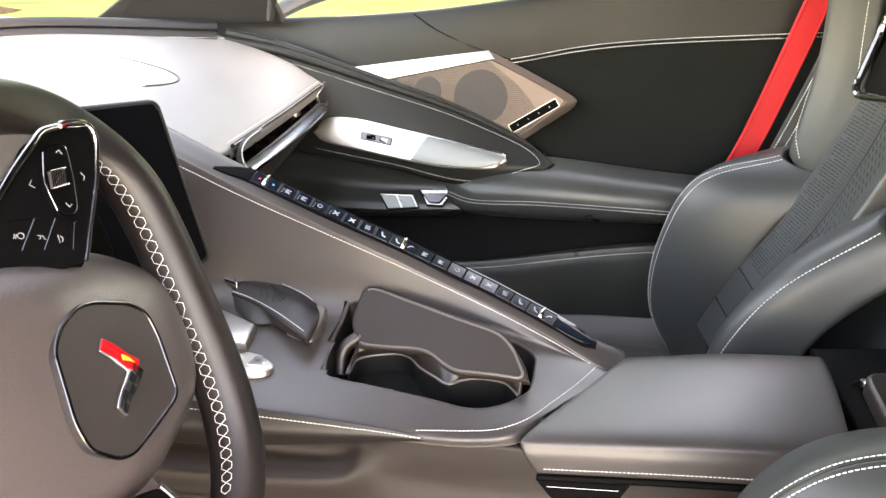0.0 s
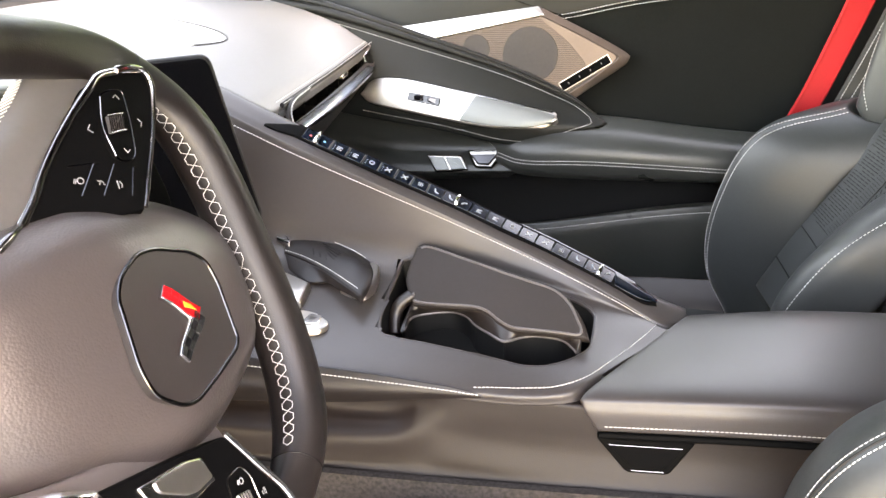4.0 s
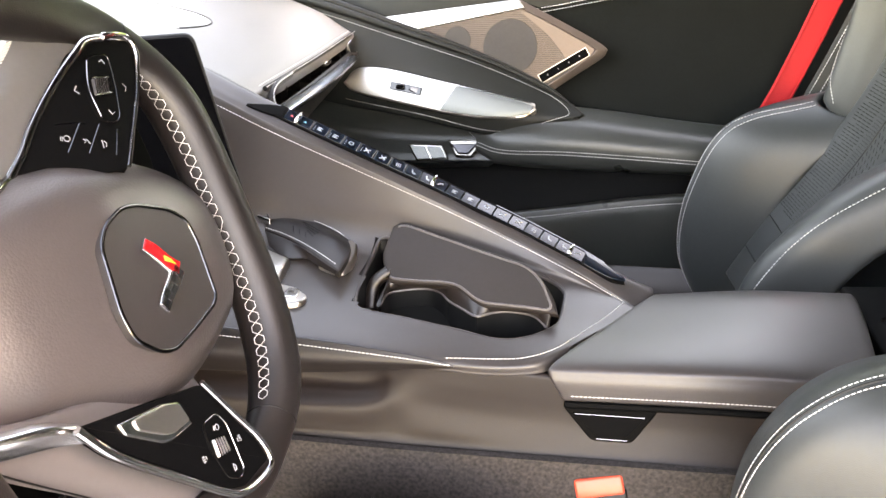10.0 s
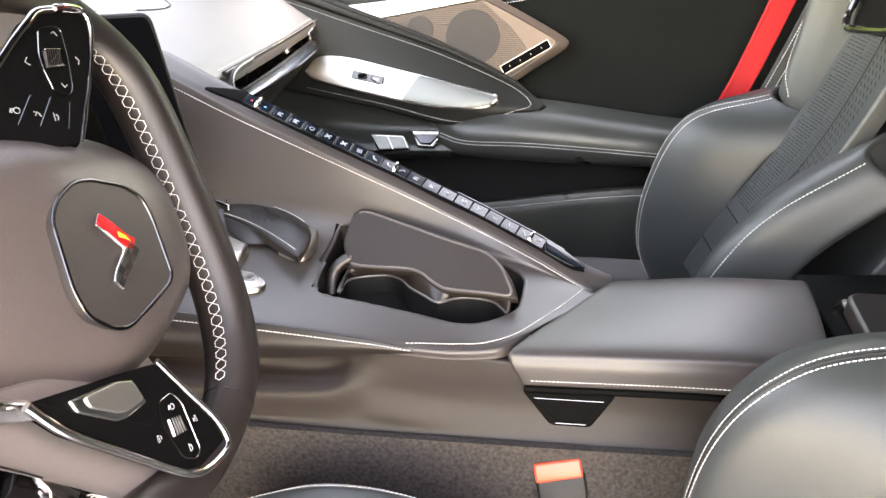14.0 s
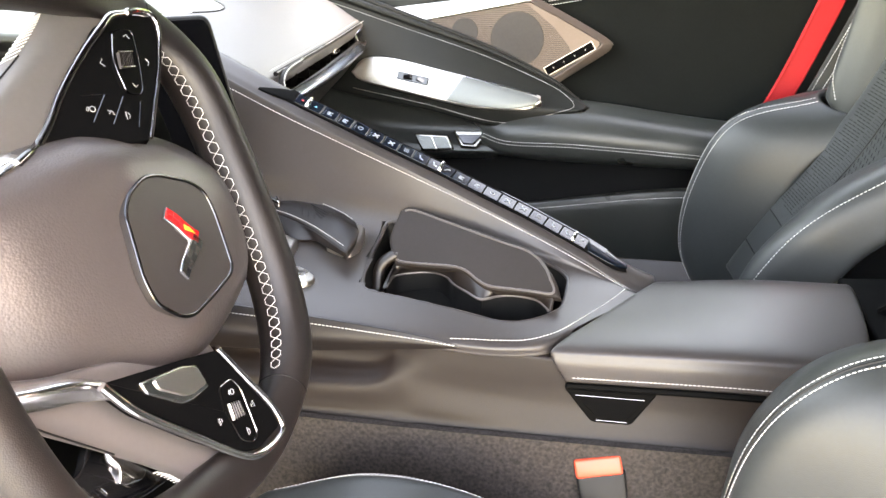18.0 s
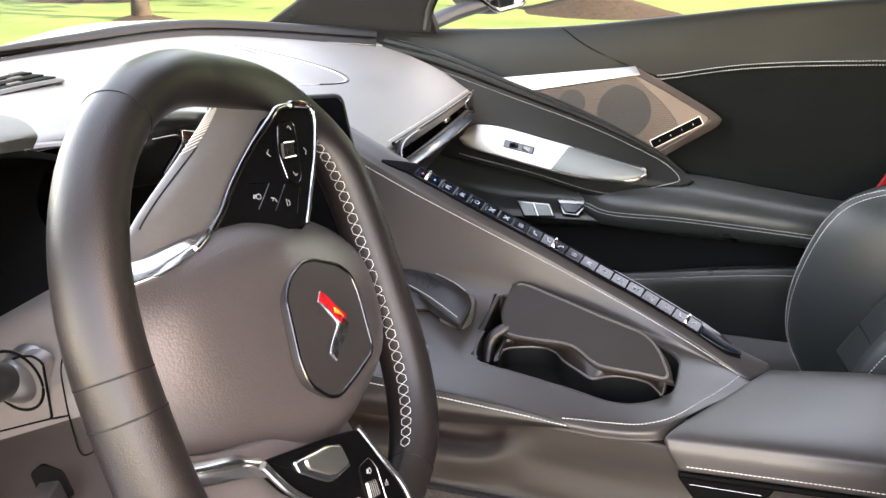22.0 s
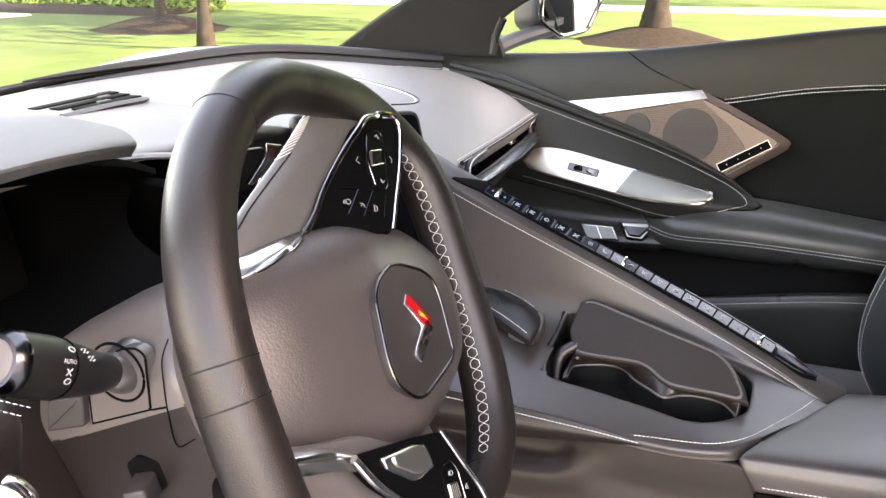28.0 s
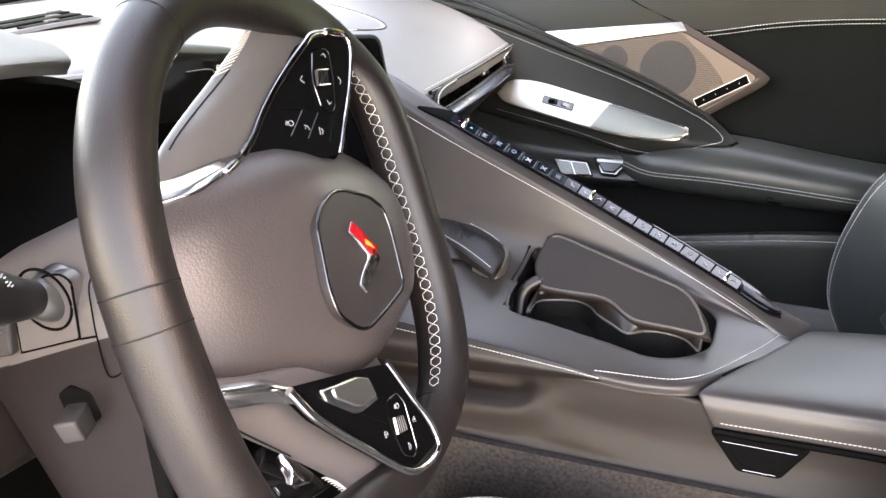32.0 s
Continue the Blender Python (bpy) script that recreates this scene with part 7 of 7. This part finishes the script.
stalk = part("light_stalk", tube([sb + Vector((-0.002, -0.010, 0.003)), sp.lerp(s_end, 0.35), sp.lerp(s_end, 0.6), s_end], 0.0180, 24, samples=30, taper=lambda s: 0.60 + 0.42 * min(1, s * 1.5)), STALKM, col)
d = (s_end - sp).normalized()
part("stalk_ring", tube([s_end - d * 0.036, s_end - d * 0.0355], 0.0186, 24, samples=3), CAVE, stalk)
part("stalk_cap", tube([s_end - d * 0.002, s_end + d * 0.003, s_end + d * 0.006], 0.0187, 28, samples=8, taper=lambda s: 1 - 0.2 * s * s), DKCHROME, stalk)
part("stalk_button", disc(s_end + d * 0.0065, d, 0.0125, 0.004), SATIN, stalk)
toward = (Vector(EYE_SIDE) - s_end).normalized()
n0 = (toward - d * toward.dot(d)).normalized()
side0 = d.cross(n0)
if side0.z < 0:
    side0 = -side0


def on_stalk(al, ang, lift=0.0004):
    """A place on the stalk: al metres before its end, turned by ang round it."""
    return s_end - d * al + (n0 * math.cos(ang) + side0 * math.sin(ang)) * (0.0184 + lift)


for al, ang, k in ((0.032, 0.52, 0), (0.029, -0.22, 2), (0.030, -0.50, 0), (0.042, 0.50, 3), (0.046, 0.25, 3)):
    g = 0.0019
    if k == 0:
        sg_ = tube([on_stalk(al + g * 1.2 * math.cos(q * 0.785), ang + g * 0.8 / 0.017 * math.sin(q * 0.785)) for q in range(8)], 0.0004, 5, closed=True, samples=18)
    elif k == 1:
        sg_ = join(*[tube([on_stalk(al + q, ang - 0.06), on_stalk(al + q, ang + 0.06)], 0.0004, 5, samples=2) for q in (-0.002, -0.0007, 0.0007, 0.002)])
    elif k == 2:
        sg_ = join(tube([on_stalk(al - g, ang - 0.1), on_stalk(al + g, ang + 0.1)], 0.0004, 5, samples=2), tube([on_stalk(al + g, ang - 0.1), on_stalk(al - g, ang + 0.1)], 0.0004, 5, samples=2))
    else:
        sg_ = join(*[tube([on_stalk(al + q, ang + r_), on_stalk(al + q + 0.0014, ang + r_ + 0.05)], 0.0005, 5, samples=2) for q, r_ in ((-0.002, 0.06), (0.0006, 0.06), (-0.001, -0.04), (0.0016, -0.04))])
    part("stalk_symbol", sg_, ICON, stalk)
na_ = (n0 * math.cos(0.10) + side0 * math.sin(0.10)).normalized()
auto_vf = lettering("AUTO", 0.0036, frame3(tuple(on_stalk(0.029, 0.10, 0.0003)), tuple(-d), tuple(na_)))
part("stalk_lettering", auto_vf, ICON, stalk, smooth=False)

# ---- centre screen ----
scr = thing("center_screen", "tall dark glass centre display, switched off", "display", (-0.14, -0.06, 0.70))
TR, BR, DL = Vector((-0.146, 0.0, 0.813)), Vector((-0.100, -0.020, 0.640)), Vector((-0.62, -0.78, 0.06)).normalized()
su, sv = -DL, (TR - BR).normalized()
sn = su.cross(sv).normalized()
if sn.x < 0:
    sn = -sn
sm = frame3(BR, su, sn)
hh = (TR - BR).dot(Vector(sm.col[1].to_3d()))
sgn = 1 if hh > 0 else -1
ut = (TR - BR).dot(Vector(sm.col[0].to_3d()))
part("housing", plate([(0, 0), (ut, hh), (ut - 0.155, hh), (-0.155, 0)], sm, 0.014, 0.003, 0.012), DARK, scr)
part("glass", plate([(-0.004, 0.004 * sgn), (ut - 0.004, hh - 0.004 * sgn), (ut - 0.151, hh - 0.004 * sgn), (-0.151, 0.004 * sgn)], sm, 0.002, 0.001, 0.010, top=0.001), SCREEN, scr)

# ---- windscreen, pillars, mirror, bonnet ----
wsg = part("window_1", Patch([[(-0.62, -0.70, 0.772), (-0.745, -0.35, 0.795), (-0.775, 0, 0.803), (-0.715, 0.35, 0.803), (-0.56, 0.66, 0.79)], [(-0.30, -0.68, 0.95), (-0.40, -0.35, 0.985), (-0.42, 0, 0.995), (-0.40, 0.35, 0.985), (-0.32, 0.655, 0.95)], [(0.02, -0.61, 1.11), (-0.02, -0.3, 1.15), (-0.03, 0, 1.16), (-0.02, 0.3, 1.15), (0.02, 0.61, 1.11)]], 16, 24).solid(0.004, 0.0), GLASS)
tagged(wsg, "clear raked windscreen", "windscreen", kind="structure")
wsg.visible_shadow = False
for sg, nm in ((1, "pillar_right"), (-1, "pillar_left")):
    y = lambda q: q * sg
    pl = part("trim", Patch([[(-0.25, y(0.690), 0.795), (-0.25, y(0.675), 0.862), (-0.10, y(0.655), 0.955), (0.15, y(0.63), 1.09), (0.20, y(0.62), 1.11)], [(-0.42, y(0.672), 0.795), (-0.33, y(0.655), 0.885), (-0.13, y(0.635), 0.995), (0.14, y(0.612), 1.11), (0.19, y(0.60), 1.12)], [(-0.60, y(0.665), 0.792), (-0.417, y(0.640), 0.900), (-0.15, y(0.620), 1.025), (0.14, y(0.595), 1.12), (0.19, y(0.59), 1.125)]], 16, 30, way=(0.2, -sg, 0.2)).solid(0.02, 0.004), HEADLINER)
    tagged(pl, "black cloth-trimmed windscreen pillar", "pillar", kind="structure")
seal = part("trim", tube([(-0.26, 0.668, 0.80), (-0.255, 0.672, 0.835), (-0.24, 0.668, 0.868)], 0.008, 8, samples=16), DARK)
tagged(seal, "black window divider at the pillar foot", "window seal", kind="structure")
sidegl = part("window_2", Patch([[(-0.42, 0.765, 0.775), (0.2, 0.765, 0.83), (0.9, 0.745, 0.91)], [(-0.30, 0.70, 0.93), (0.2, 0.69, 1.0), (0.9, 0.65, 1.0)], [(0.12, 0.64, 1.09), (0.4, 0.63, 1.12), (0.9, 0.60, 1.10)]], 12, 16).solid(0.004, 0.0), GLASS)
tagged(sidegl, "clear passenger side window", "window", kind="structure")
sidegl.visible_shadow = False
YB = (-0.9, -0.6, -0.3, 0.0, 0.3, 0.6, 0.9)
bonnet = part("bonnet", Patch([[(x, y, z) for x, y, z in zip((-0.80, -0.84, -0.87, -0.88, -0.87, -0.84, -0.80), YB, (0.73, 0.755, 0.748, 0.745, 0.748, 0.758, 0.75))], [(-1.0, y, z) for y, z in zip(YB, (0.74, 0.783, 0.752, 0.748, 0.750, 0.784, 0.766))], [(-1.3, y, z) for y, z in zip(YB, (0.70, 0.70, 0.685, 0.68, 0.685, 0.70, 0.715))], [(-1.8, y, z) for y, z in zip(YB, (0.50, 0.55, 0.56, 0.56, 0.56, 0.55, 0.50))]], 30, 40, way=(0, 0, 1)).solid(0.02, 0.01), BODY)
tagged(bonnet, "pale grey painted bonnet beyond the windscreen", "bonnet")
cowl = part("trim", Patch([[(-0.63, -0.72, 0.755), (-0.765, -0.35, 0.782), (-0.80, 0, 0.79), (-0.745, 0.35, 0.79), (-0.60, 0.68, 0.775)], [(-0.76, -0.72, 0.745), (-0.83, -0.35, 0.765), (-0.865, 0, 0.768), (-0.83, 0.35, 0.768), (-0.74, 0.72, 0.76)]], 8, 30, way=(0, 0, 1)).solid(0.02, 0.004), PLASTIC)
tagged(cowl, "dark plastic cowl below the windscreen", "cowl", kind="structure")
wip = thing("wiper", "black windscreen wiper at the foot of the glass", "wiper", (-0.8, 0.2, 0.81))
part("blade", tube([(-0.80, -0.02, 0.789), (-0.79, 0.14, 0.797), (-0.75, 0.33, 0.801), (-0.66, 0.53, 0.798)], 0.005, 8, samples=30, squash=1.1), CAVE, wip)
part("arm", tube([(-0.83, -0.20, 0.780), (-0.815, 0.05, 0.794), (-0.79, 0.22, 0.801), (-0.765, 0.33, 0.803)], 0.006, 10, samples=24, taper=lambda s: 1.2 - 0.7 * s), DARK, wip)
mir = thing("wing_mirror", "grey wing mirror on the passenger door, reflecting the house", "wing mirror", (-0.22, 0.95, 0.80))
mf = frame3((-0.178, 0.985, 0.862), (0.70, 0.71, 0.0), (0.71, -0.70, 0.08)) @ Matrix.Diagonal((1.18, 1, 1, 1))
part("shell", plate([(-0.078, -0.025), (-0.026, -0.062), (0.045, -0.048), (0.082, 0.02), (0.07, 0.08), (-0.07, 0.085)], mf, 0.09, 0.02, 0.02, top=-0.002), BODYDARK, mir)
part("mirror_glass", plate([(-0.062, -0.014), (-0.020, -0.048), (0.035, -0.036), (0.062, 0.02), (0.052, 0.066), (-0.058, 0.07)], mf, 0.004, 0.001, 0.008, top=0.002), MIRROR, mir)
part("mirror_frame", tube([mf @ Vector((p[0], p[1], 0.001)) for p in rounded([(-0.066, -0.016), (-0.021, -0.052), (0.038, -0.040), (0.067, 0.02), (0.056, 0.07), (-0.062, 0.075)], 0.01)], 0.005, 8, closed=True, samples=60), PIANO, mir)
part("mirror_arm", tube([(-0.30, 0.80, 0.795), (-0.27, 0.88, 0.81), (-0.22, 0.97, 0.825)], 0.022, 12, samples=14, squash=0.7), BODYDARK, mir)
